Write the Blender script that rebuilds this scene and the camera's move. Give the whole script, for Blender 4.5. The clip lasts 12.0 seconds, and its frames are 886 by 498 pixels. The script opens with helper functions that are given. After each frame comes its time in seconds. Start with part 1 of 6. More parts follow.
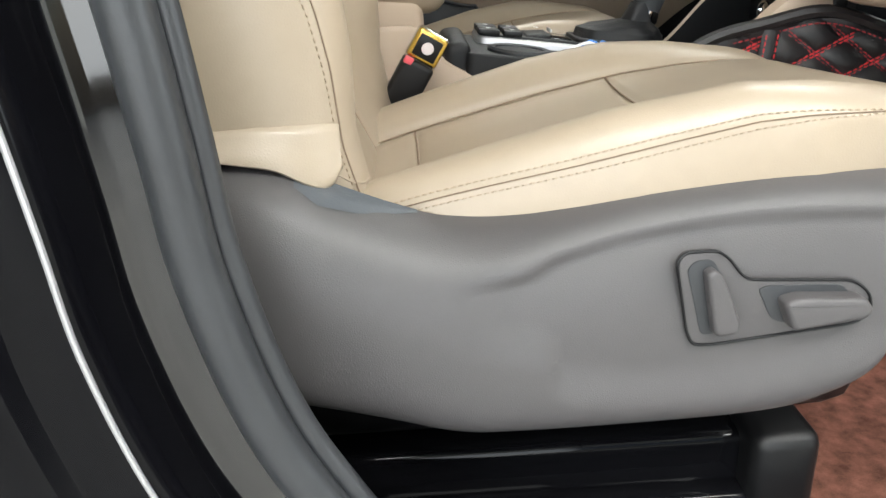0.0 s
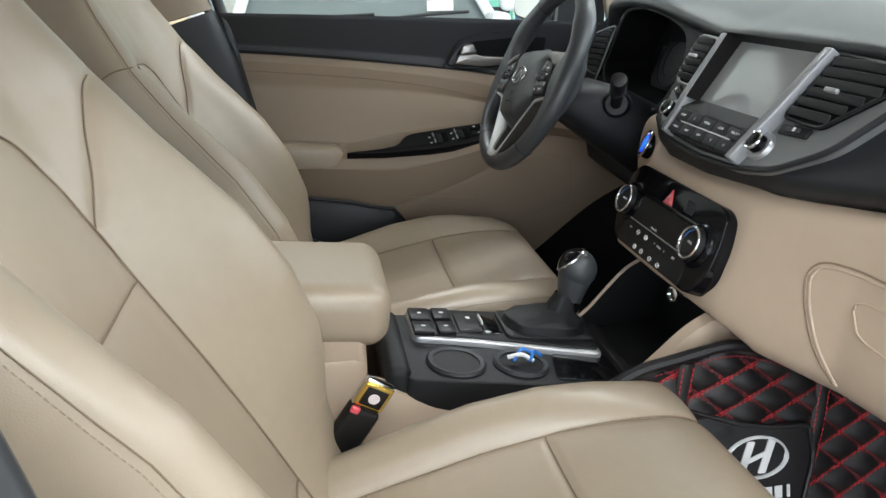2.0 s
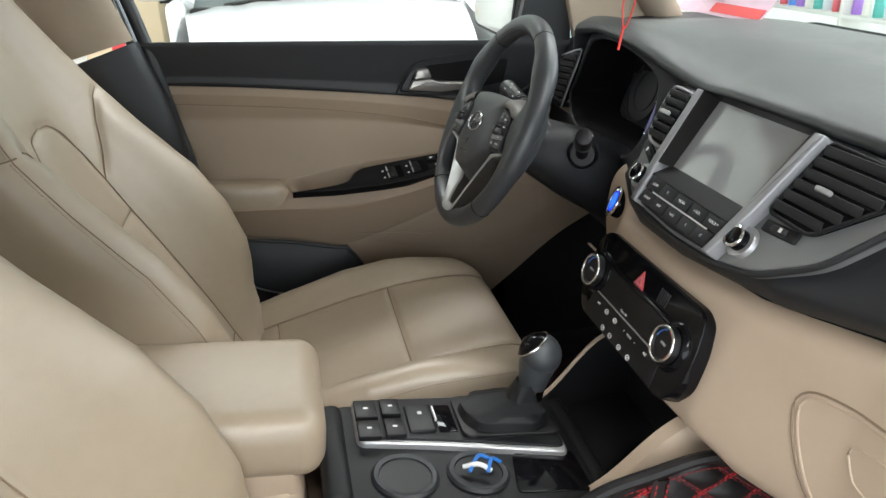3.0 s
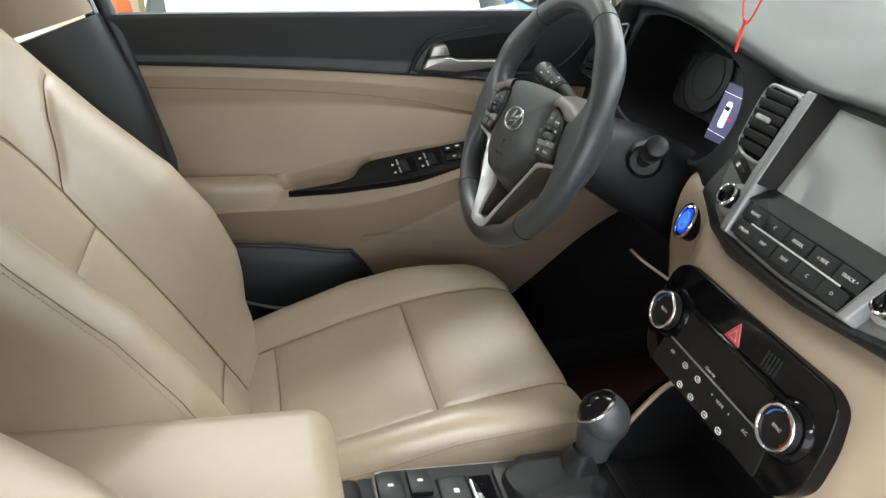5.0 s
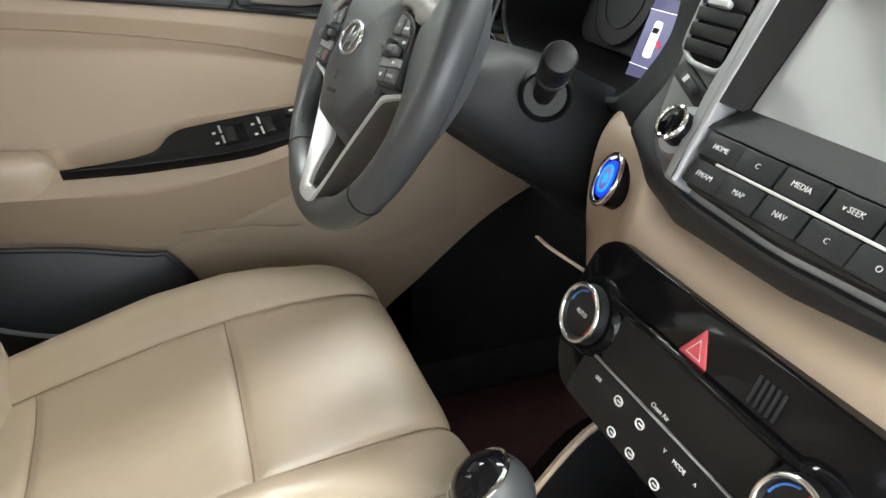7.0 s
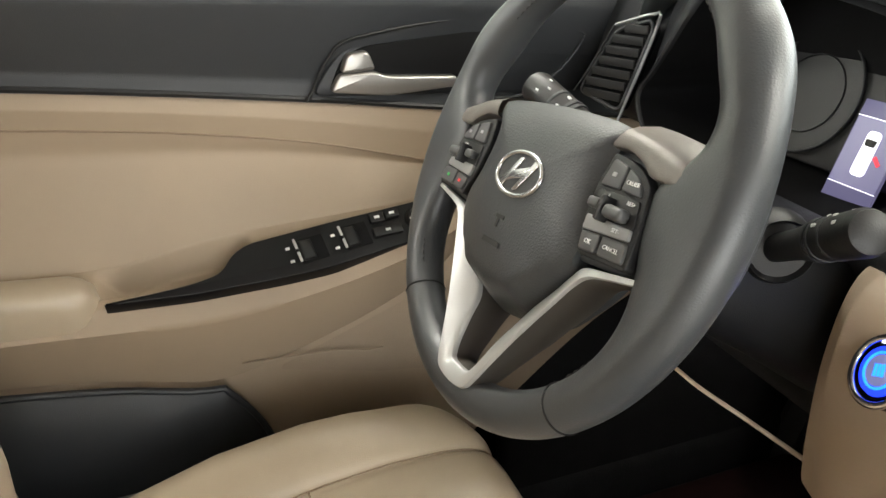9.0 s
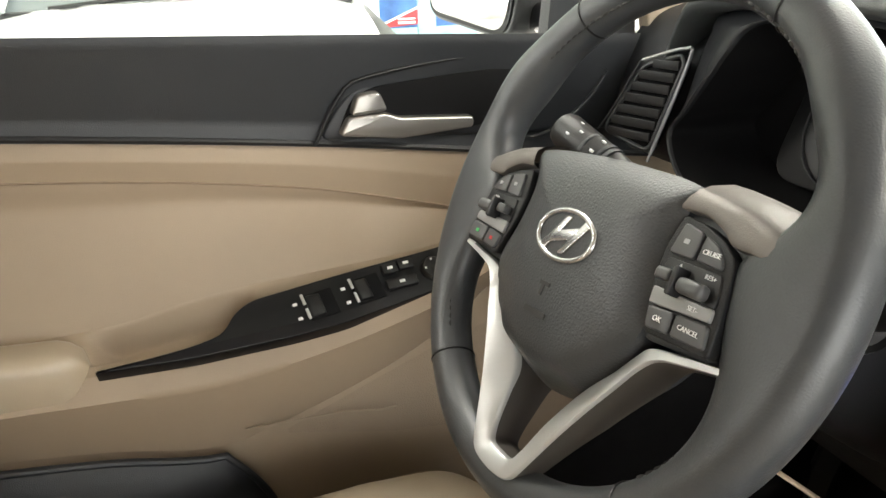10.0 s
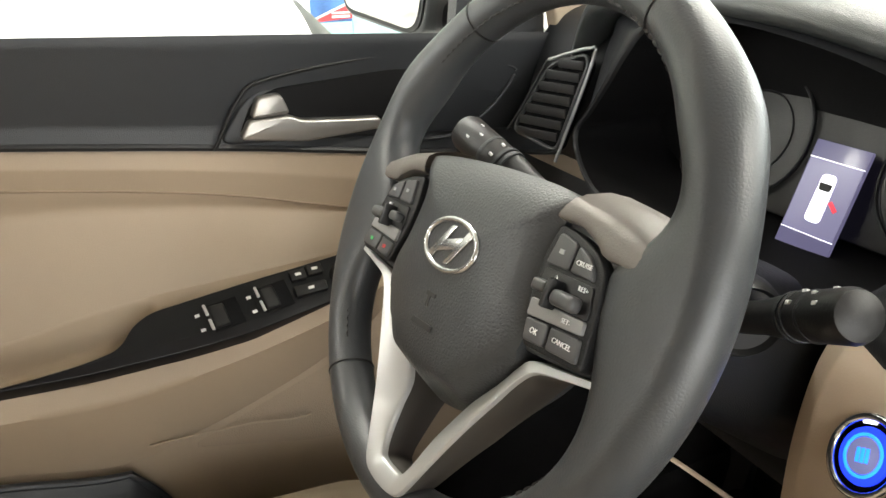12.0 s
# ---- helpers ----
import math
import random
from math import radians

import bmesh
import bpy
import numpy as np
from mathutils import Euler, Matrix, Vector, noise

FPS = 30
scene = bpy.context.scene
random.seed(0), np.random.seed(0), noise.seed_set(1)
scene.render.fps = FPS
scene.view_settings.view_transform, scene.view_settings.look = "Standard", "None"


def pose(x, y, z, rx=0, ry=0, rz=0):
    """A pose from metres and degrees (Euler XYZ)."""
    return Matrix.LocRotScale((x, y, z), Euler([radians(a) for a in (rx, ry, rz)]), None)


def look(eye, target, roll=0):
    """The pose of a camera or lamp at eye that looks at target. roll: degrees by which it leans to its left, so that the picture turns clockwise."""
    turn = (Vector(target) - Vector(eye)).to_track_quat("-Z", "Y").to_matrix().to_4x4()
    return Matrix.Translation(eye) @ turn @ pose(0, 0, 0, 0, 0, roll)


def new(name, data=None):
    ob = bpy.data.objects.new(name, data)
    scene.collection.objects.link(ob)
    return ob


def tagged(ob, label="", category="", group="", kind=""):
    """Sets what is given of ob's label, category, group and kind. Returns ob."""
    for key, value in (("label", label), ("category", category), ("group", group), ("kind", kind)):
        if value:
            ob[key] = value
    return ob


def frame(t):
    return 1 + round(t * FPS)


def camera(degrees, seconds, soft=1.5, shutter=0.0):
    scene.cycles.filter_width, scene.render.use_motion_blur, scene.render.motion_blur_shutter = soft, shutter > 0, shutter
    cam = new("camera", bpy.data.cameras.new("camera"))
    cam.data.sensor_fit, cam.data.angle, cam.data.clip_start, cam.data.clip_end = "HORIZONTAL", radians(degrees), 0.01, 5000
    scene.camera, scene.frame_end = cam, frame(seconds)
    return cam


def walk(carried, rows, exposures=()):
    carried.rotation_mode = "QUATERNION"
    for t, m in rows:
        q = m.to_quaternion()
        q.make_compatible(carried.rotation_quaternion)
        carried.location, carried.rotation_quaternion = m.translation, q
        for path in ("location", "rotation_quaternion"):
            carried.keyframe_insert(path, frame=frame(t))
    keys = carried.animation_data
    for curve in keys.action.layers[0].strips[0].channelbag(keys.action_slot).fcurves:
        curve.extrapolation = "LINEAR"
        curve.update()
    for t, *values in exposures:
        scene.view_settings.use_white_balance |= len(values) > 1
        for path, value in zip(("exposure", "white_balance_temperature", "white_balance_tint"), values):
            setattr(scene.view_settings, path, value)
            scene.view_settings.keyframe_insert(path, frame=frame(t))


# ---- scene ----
cam = camera(61.5, 12.0)
PATH = [
    (0, (0.102, -1.051, 0.871), (0.132, 0.793, 0.097), -3.3),
    (0.5, (0.125, -1.043, 0.890), (0.275, 0.798, 0.124), -2.6),
    (1, (0.110, -1.032, 1.019), (0.355, 0.821, 0.306), -2.0),
    (1.5, (0.086, -0.992, 1.183), (0.375, 0.86, 0.486), -1.5),
    (2, (0.066, -0.94, 1.228), (0.383, 0.907, 0.531), -1.1),
    (2.5, (0.089, -0.876, 1.277), (0.421, 0.964, 0.566), -0.6),
    (3, (0.141, -0.775, 1.347), (0.509, 1.019, 0.544), -1.7),
    (3.5, (0.143, -0.661, 1.313), (0.492, 1.132, 0.5), -0.4),
    (3.7, (0.113, -0.610, 1.328), (0.478, 1.162, 0.476), -0.7),
    (5.3, (0.135, -0.532, 1.359), (0.557, 1.189, 0.431), -1.5),
    (5.5, (0.154, -0.524, 1.358), (0.626, 1.187, 0.437), -1.3),
    (6, (0.198, -0.502, 1.342), (0.751, 1.187, 0.426), -1.1),
    (6.5, (0.27, -0.414, 1.259), (0.858, 1.272, 0.358), -0.4),
    (7, (0.282, -0.293, 1.183), (0.887, 1.387, 0.282), -0.3),
    (7.5, (0.242, -0.164, 1.178), (0.841, 1.52, 0.282), -0.5),
    (7.7, (0.233, -0.131, 1.185), (0.832, 1.555, 0.293), -0.8),
    (9.3, (0.223, -0.037, 1.217), (0.858, 1.677, 0.405), -0.6),
    (9.5, (0.224, -0.017, 1.214), (0.858, 1.705, 0.42), -0.9),
    (10, (0.221, 0.012, 1.218), (0.879, 1.734, 0.443), -1.1),
    (10.5, (0.242, 0.01, 1.222), (0.942, 1.72, 0.455), -1.0),
    (11, (0.247, 0.006, 1.216), (0.986, 1.697, 0.446), -0.9),
    (11.5, (0.244, 0.021, 1.224), (1.008, 1.7, 0.453), -0.8),
    (12, (0.26, 0.012, 1.222), (1.051, 1.67, 0.429), -0.6),
]
walk(cam, [(t, look(eye, target, roll)) for t, eye, target, roll in PATH], exposures=[(0.0, -0.42, 6350, 8), (0.5, -0.48, 6300, 8), (1.0, -0.66, 6150, 8), (2.0, -0.67, 6050, 8), (3.5, -0.48, 6300, 9), (6.0, -0.06, 6250, 7), (6.5, 0.04, 6250, 7), (7.0, 0.3, 6300, 8), (7.5, 0.3, 6500, 8), (9.5, 0.40, 6900, 10), (12.0, 0.38, 6900, 10)])

# ---- world and light ----
world = bpy.data.worlds.new("world")
scene.world = world
world.use_nodes = True
wn = world.node_tree.nodes
sky = wn.new("ShaderNodeTexSky")
sky.sky_type = 'NISHITA'
sky.sun_disc = False
sky.sun_elevation, sky.sun_rotation = radians(50), radians(200)
wn["Background"].inputs[1].default_value = 0.12
world.node_tree.links.new(sky.outputs[0], wn["Background"].inputs[0])


def area_lamp(name, at, aim, sx, sy, watts, colour):
    d = bpy.data.lights.new(name, 'AREA')
    d.shape, d.size, d.size_y, d.energy, d.color = 'RECTANGLE', sx, sy, watts, colour
    ob = new(name, d)
    ob.matrix_world = look(at, aim)
    return ob


# daylight of the open shop front ahead of the car and of the doorway on the passenger's side, both out of view; the
# back light and the ceiling lamps are added fill
area_lamp("shop_front_daylight", (6.9, 0.3, 1.9), (0.5, 0.0, 1.3), 8.0, 3.0, 600, (0.92, 0.97, 1.0))
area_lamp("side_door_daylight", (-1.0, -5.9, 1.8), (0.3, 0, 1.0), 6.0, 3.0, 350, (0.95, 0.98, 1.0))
# fill from behind, added to brighten the wheel and the screen's reflection
area_lamp("back_fill_light", (-6.4, 2.6, 1.9), (0.0, 0.2, 1.3), 4.0, 2.0, 300, (0.95, 0.98, 1.0))
# unseen ceiling lamps; the last four added to brighten dash top and screen reflections
LAMPS = [(-2.6, -2.2), (0.4, -2.6), (2.3, -2.0), (-2.6, 2.0), (0.6, 2.4), (2.3, 1.4), (-4.8, 4.0), (4.9, -2.2), (4.9, 0.2), (4.9, 2.6)]
for lx, ly in LAMPS:
    area_lamp("ceiling_fill_light", (lx, ly, 3.28), (lx, ly, 0), 1.5, 0.5, (115 if ly < 0 else 85) if abs(ly) > 1.9 and -3 < lx < 3 else 80, (1.0, 0.98, 0.95))


# ---- materials ----
def material(name, colour, rough=0.5, metal=0.0, grain=0.0, scale=400.0, mottle=0.08, mscale=6.0, kind='noise', coat=0.0, spec=0.5, emit=None, emit_power=0.0, rvar=0.06, wear=None):
    """A procedural surface: colour with mottling at two scales, roughness variation and fine relief."""
    m = bpy.data.materials.new(name)
    m.use_nodes = True
    nt = m.node_tree
    b = nt.nodes["Principled BSDF"]
    b.inputs["Metallic"].default_value = metal
    b.inputs["Specular IOR Level"].default_value = spec
    b.inputs["Coat Weight"].default_value = coat
    b.inputs["Coat Roughness"].default_value = 0.05
    co = nt.nodes.new("ShaderNodeTexCoord")
    n1 = nt.nodes.new("ShaderNodeTexNoise")
    n1.inputs["Scale"].default_value, n1.inputs["Detail"].default_value = mscale, 6
    nt.links.new(co.outputs["Object"], n1.inputs["Vector"])
    n2 = nt.nodes.new("ShaderNodeTexNoise")
    n2.inputs["Scale"].default_value, n2.inputs["Detail"].default_value = mscale * 14, 3
    nt.links.new(co.outputs["Object"], n2.inputs["Vector"])
    add = nt.nodes.new("ShaderNodeMath")
    add.operation = 'MULTIPLY_ADD'
    add.inputs[1].default_value = 0.35
    nt.links.new(n2.outputs["Fac"], add.inputs[0])
    nt.links.new(n1.outputs["Fac"], add.inputs[2])
    ramp = nt.nodes.new("ShaderNodeMapRange")
    ramp.inputs["From Min"].default_value, ramp.inputs["From Max"].default_value = 0.35, 1.0
    ramp.inputs["To Min"].default_value, ramp.inputs["To Max"].default_value = 1 - mottle, 1 + mottle
    nt.links.new(add.outputs[0], ramp.inputs["Value"])
    mul = nt.nodes.new("ShaderNodeVectorMath")
    mul.operation = 'SCALE'
    mul.inputs[0].default_value = colour
    nt.links.new(ramp.outputs[0], mul.inputs["Scale"])
    nt.links.new(mul.outputs[0], b.inputs["Base Color"])
    rr = nt.nodes.new("ShaderNodeMapRange")
    rr.inputs["From Min"].default_value, rr.inputs["From Max"].default_value = 0.35, 1.0
    rr.inputs["To Min"].default_value, rr.inputs["To Max"].default_value = max(rough - rvar, 0.02), min(rough + rvar, 1)
    nt.links.new(add.outputs[0], rr.inputs["Value"])
    nt.links.new(rr.outputs[0], b.inputs["Roughness"])
    if grain:
        if kind == 'cells':
            tx = nt.nodes.new("ShaderNodeTexVoronoi")
            tx.feature = 'DISTANCE_TO_EDGE'
            out = tx.outputs["Distance"]
        else:
            tx = nt.nodes.new("ShaderNodeTexNoise")
            tx.inputs["Detail"].default_value = 4
            out = tx.outputs["Fac"]
        tx.inputs["Scale"].default_value = scale
        nt.links.new(co.outputs["Object"], tx.inputs["Vector"])
        bump = nt.nodes.new("ShaderNodeBump")
        bump.inputs["Strength"].default_value, bump.inputs["Distance"].default_value = grain, 0.0008
        nt.links.new(out, bump.inputs["Height"])
        nt.links.new(bump.outputs[0], b.inputs["Normal"])
    if emit:
        b.inputs["Emission Color"].default_value = (*emit, 1)
        b.inputs["Emission Strength"].default_value = emit_power
    return m


LEATHER = material("beige_leather", (0.355, 0.289, 0.212), 0.38, grain=0.16, scale=520, kind='cells', mottle=0.08, mscale=5, spec=0.75)
# door beige made darker, for the weaker light that reaches the door
DOORBEIGE = material("darkened_beige_door_lining", (0.302, 0.233, 0.168), 0.50, grain=0.25, scale=900, mottle=0.05, mscale=4, spec=0.32)
# dash and console beige made paler, for light missing on the lower dash
BEIGE = material("lightened_beige_plastic", (0.455, 0.360, 0.272), 0.50, grain=0.25, scale=900, mottle=0.05, mscale=4, spec=0.32)
CLOTH = material("beige_trim_cloth", (0.40, 0.335, 0.262), 0.85, grain=0.5, scale=900, mottle=0.06, mscale=9, spec=0.2)
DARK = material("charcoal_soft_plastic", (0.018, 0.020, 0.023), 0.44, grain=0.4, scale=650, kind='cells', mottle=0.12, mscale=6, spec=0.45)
SHIELD = material("dark_grey_shield_plastic", (0.082, 0.077, 0.078), 0.46, grain=0.22, scale=650, kind='cells', mottle=0.08, mscale=6, spec=0.5)
# the charcoal again, darkened for the shade behind the steering wheel
COLUMN = material("darkened_column_plastic", (0.0095, 0.0105, 0.0125), 0.5, grain=0.4, scale=650, kind='cells', mottle=0.12, mscale=6, spec=0.32)
WHEEL = material("black_wheel_leather", (0.042, 0.0455, 0.049), 0.40, grain=0.2, scale=480, kind='cells', mottle=0.12, mscale=12, spec=0.5)
PADSKIN = material("black_grained_pad_skin", (0.031, 0.034, 0.037), 0.42, grain=0.4, scale=420, kind='cells', mottle=0.12, mscale=12, spec=0.5)
KEYTOP = material("charcoal_key_plastic", (0.055, 0.056, 0.058), 0.45, mottle=0.08, spec=0.5)
SATIN = material("satin_grey_plastic", (0.24, 0.24, 0.24), 0.4, metal=0.3, mottle=0.05)
BLACK = material("black_recess_plastic", (0.006, 0.006, 0.0065), 0.45, grain=0.2, scale=700, mottle=0.1, spec=0.4)
MATTE = material("matte_black_plastic", (0.005, 0.005, 0.0055), 0.8, grain=0.2, scale=700, mottle=0.1, spec=0.15)
GLOSS = material("piano_black_plastic", (0.005, 0.005, 0.006), 0.07, mottle=0.1, rvar=0.03, spec=0.2)
CONS = material("black_console_plastic", (0.0095, 0.010, 0.011), 0.5, grain=0.4, scale=650, kind='cells', mottle=0.12, mscale=8, spec=0.3)
GREYPRINT = material("grey_key_print", (0.32, 0.32, 0.33), 0.6, mottle=0.05)
# the dash charcoal, lightened where windscreen light falls on the top
DASHTOP = material("charcoal_dash_top_lightened", (0.045, 0.050, 0.051), 0.38, grain=0.4, scale=650, kind='cells', mottle=0.12, mscale=6, spec=0.6)
RUBBER = material("grey_rubber_seal", (0.033, 0.035, 0.038), 0.38, grain=0.2, scale=300, mottle=0.15, mscale=10)
SILVER = material("satin_silver_trim", (0.50, 0.50, 0.51), 0.34, metal=0.65, grain=0.12, scale=1500, mottle=0.05)
SPOKE = material("silver_painted_spoke", (0.50, 0.51, 0.51), 0.36, metal=0.5, mottle=0.04)
CHROME = material("polished_chrome", (0.78, 0.78, 0.79), 0.09, metal=1.0, mottle=0.03, rvar=0.04)
GOLD = material("gold_trim", (0.75, 0.52, 0.12), 0.25, metal=0.9, mottle=0.05)
THREAD = material("brown_thread", (0.33, 0.262, 0.188), 0.8, mottle=0.15, mscale=80)
SEAM = material("brown_seam_thread", (0.225, 0.165, 0.115), 0.85, mottle=0.1, mscale=60)
DTHREAD = material("black_thread", (0.02, 0.02, 0.02), 0.8, mottle=0.1)
RED = material("red_thread", (0.42, 0.018, 0.022), 0.7, mottle=0.2, mscale=90)
QUILT = material("black_quilted_leatherette", (0.008, 0.007, 0.0075), 0.45, grain=0.5, scale=500, kind='cells', mottle=0.2, mscale=20)
CARPET = material("brown_coil_carpet", (0.20, 0.088, 0.064), 0.95, grain=1.0, scale=200, mottle=0.75, mscale=60, spec=0.1)
FLOORC = material("black_floor_carpet", (0.012, 0.012, 0.013), 0.95, grain=1.0, scale=400, mottle=0.3, mscale=30, spec=0.1)
DCARPET = material("dark_red_floor_mat", (0.022, 0.009, 0.009), 0.9, grain=1.0, scale=300, mottle=0.4, mscale=30, spec=0.1)
WHITE = material("white_print", (0.75, 0.75, 0.75), 0.6, mottle=0.02)
REDPRINT = material("red_print", (0.6, 0.03, 0.03), 0.5, mottle=0.05)
GREENPRINT = material("green_print", (0.05, 0.45, 0.12), 0.5, mottle=0.05)
PINK = material("red_hazard_plastic", (0.75, 0.10, 0.13), 0.3, mottle=0.03, coat=0.3)
BLUE = material("lit_blue_button", (0.01, 0.03, 0.6), 0.3, emit=(0.01, 0.04, 1.0), emit_power=1.6)
ICON = material("lit_white_symbol", (0.8, 0.8, 0.85), 0.4, emit=(0.9, 0.92, 1.0), emit_power=1.4)
ICONRED = material("lit_red_symbol", (0.7, 0.05, 0.08), 0.4, emit=(1.0, 0.06, 0.1), emit_power=0.6)
LCD = material("lit_violet_display", (0.05, 0.05, 0.09), 0.25, emit=(0.22, 0.21, 0.40), emit_power=0.42)
# the screen is dark; its bright reflection is put into this grey base
SCREEN = material("screen_reflection_grey", (0.38, 0.39, 0.40), 0.16, mottle=0.05, rvar=0.02, spec=1.0, coat=1.0)
BLUEPLASTIC = material("blue_key_plastic", (0.03, 0.17, 0.55), 0.35, mottle=0.1)
STRING = material("red_string", (0.75, 0.04, 0.03), 0.7, mottle=0.15, mscale=100)
CARPAINT = material("white_car_paint", (0.78, 0.79, 0.80), 0.22, coat=0.8, mottle=0.02)
JAMBDARK = material("black_sill_paint", (0.003, 0.003, 0.004), 0.16, mottle=0.1, spec=0.16)
JAMB = material("black_door_jamb_paint", (0.004, 0.004, 0.005), 0.07, coat=1.0, mottle=0.1, spec=0.5)
DIALBLUE = material("blue_print", (0.05, 0.16, 0.5), 0.4)
BODYPAINT = material("black_car_paint", (0.004, 0.004, 0.005), 0.06, coat=1.0, mottle=0.05, rvar=0.02)
PAPER = material("printed_paper", (0.75, 0.68, 0.68), 0.8, mottle=0.05)
CONCRETE = material("grey_shop_floor", (0.42, 0.41, 0.385), 0.6, grain=0.3, scale=60, mottle=0.2, mscale=2)
PAINTED = material("white_wall_paint", (0.74, 0.74, 0.70), 0.8, grain=0.2, scale=80, mottle=0.05, mscale=1.5)
GREENWALL = material("mint_green_wall_paint", (0.22, 0.55, 0.42), 0.7, grain=0.2, scale=80, mottle=0.05, mscale=1.5)
BOARD = material("blue_print_board", (0.06, 0.16, 0.42), 0.5, mottle=0.5, mscale=7)
REDBOARD = material("red_print_board", (0.62, 0.05, 0.06), 0.5, mottle=0.1, mscale=7)
CREAM = material("cream_box_card", (0.68, 0.56, 0.38), 0.8, mottle=0.1, mscale=6)
LAMPGLOW = material("lamp_diffuser", (0.9, 0.9, 0.9), 0.5, emit=(1.0, 0.97, 0.92), emit_power=6.0)


def glass(name, tint=(0.9, 0.95, 0.93)):
    m = bpy.data.materials.new(name)
    m.use_nodes = True
    nt = m.node_tree
    nt.nodes.remove(nt.nodes["Principled BSDF"])
    tr, gl, mix = (nt.nodes.new(k) for k in ("ShaderNodeBsdfTransparent", "ShaderNodeBsdfGlossy", "ShaderNodeMixShader"))
    tr.inputs[0].default_value = (*tint, 1)
    gl.inputs["Roughness"].default_value = 0.02
    mix.inputs[0].default_value = 0.05
    nt.links.new(tr.outputs[0], mix.inputs[1])
    nt.links.new(gl.outputs[0], mix.inputs[2])
    nt.links.new(mix.outputs[0], nt.nodes["Material Output"].inputs[0])
    return m


GLASS = glass("car_window_glass")


# ---- geometry helpers ----
def thing(name, label, category, at=(0, 0, 0), group="", kind=""):
    ob = new(name)
    ob.empty_display_size = 0.05
    ob.location = at
    return tagged(ob, label, category, group, kind)


def part(name, data, mat, parent=None, label="", smooth=True, bevel=0.0):
    """Links a mesh or bmesh as one mesh object under a thing or part; its coordinates are the world's."""
    if isinstance(data, bmesh.types.BMesh):
        me = bpy.data.meshes.new(name)
        bmesh.ops.recalc_face_normals(data, faces=data.faces)
        data.to_mesh(me)
        data.free()
    else:
        me = data
    me.materials.clear()
    me.materials.append(mat)
    if smooth:
        me.shade_smooth()
        me.set_sharp_from_angle(angle=radians(40))
    ob = new(name, me)
    if parent:
        ob.parent = parent
        if parent.type == 'EMPTY':
            ob.matrix_parent_inverse = Matrix.Translation(-parent.location)
    if bevel:
        bv = ob.modifiers.new("bevel", 'BEVEL')
        bv.width, bv.segments, bv.limit_method, bv.angle_limit = bevel, 3, 'ANGLE', radians(35)
    if label:
        ob["label"] = label
    return ob


def mesh(name, verts, faces):
    me = bpy.data.meshes.new(name)
    me.from_pydata([tuple(map(float, v)) for v in verts], [], faces)
    me.validate()
    return me


def grid(P, close_u=False, close_v=False, caps=False):
    """A mesh over an array of places (nu, nv, 3)."""
    nu, nv = P.shape[:2]
    idx = np.arange(nu * nv).reshape(nu, nv)
    a = idx if not close_u else np.vstack([idx, idx[:1]])
    a = a if not close_v else np.hstack([a, a[:, :1]])
    f = np.stack([a[:-1, :-1], a[1:, :-1], a[1:, 1:], a[:-1, 1:]], -1).reshape(-1, 4).tolist()
    if caps and close_v:
        f += [idx[0, ::-1].tolist(), idx[-1].tolist()]
    return mesh("grid", P.reshape(-1, 3), f)


def spline(pts, per=8, closed=False):
    """A smooth line with a set number of steps between each two of its places."""
    p = np.array(pts, float)
    p = np.vstack([p[-1], p, p[:2]]) if closed else np.vstack([2 * p[0] - p[1], p, 2 * p[-1] - p[-2]])
    t = np.linspace(0, 1, per, endpoint=False)[:, None]
    out = []
    for i in range(1, len(p) - 2):
        a, b, c, d = p[i - 1:i + 3]
        out.append(0.5 * (2 * b + (c - a) * t + (2 * a - 5 * b + 4 * c - d) * t ** 2 + (3 * b - a - 3 * c + d) * t ** 3))
    return np.vstack(out) if closed else np.vstack(out + [p[-2:-1]])


def catmull(pts, n=160, closed=False):
    """A smooth line through a few places, at even steps of its length."""
    p = np.array(pts, float)
    p = np.vstack([p[-1], p, p[:2]]) if closed else np.vstack([2 * p[0] - p[1], p, 2 * p[-1] - p[-2]])
    out = []
    for i in range(1, len(p) - 2):
        t = np.linspace(0, 1, 24, endpoint=False)[:, None]
        a, b, c, d = p[i - 1:i + 3]
        out.append(0.5 * (2 * b + (c - a) * t + (2 * a - 5 * b + 4 * c - d) * t ** 2 + (3 * b - a - 3 * c + d) * t ** 3))
    q = np.vstack(out + [p[-2:-1]])
    s = np.r_[0, np.cumsum(np.linalg.norm(np.diff(q, axis=0), axis=1))]
    at = np.linspace(0, s[-1], n, endpoint=not closed)
    return np.stack([np.interp(at, s, q[:, k]) for k in range(q.shape[1])], 1)


def tube(pts, r, sides=10, closed=False, flat=1.0, up=(0, 0, 1)):
    """A round bar along a line of places; r may change along it; flat squeezes it along up."""
    p = np.array(pts, float)
    n = len(p)
    tan = (np.roll(p, -1, 0) - np.roll(p, 1, 0)) if closed else np.gradient(p, axis=0)
    tan /= np.linalg.norm(tan, axis=1)[:, None] + 1e-12
    ref = np.array(up, float)
    side = np.cross(tan, ref)
    bad = np.linalg.norm(side, axis=1) < 1e-3
    side[bad] = np.cross(tan[bad], (1, 0.1, 0))
    side /= np.linalg.norm(side, axis=1)[:, None]
    top = np.cross(side, tan)
    rr = np.broadcast_to(np.asarray(r, float), (n,))[:, None, None]
    a = np.linspace(0, 2 * np.pi, sides, endpoint=False)[None, :, None]
    P = p[:, None] + rr * (np.cos(a) * side[:, None] + flat * np.sin(a) * top[:, None])
    return grid(P, close_u=closed, close_v=True, caps=not closed)


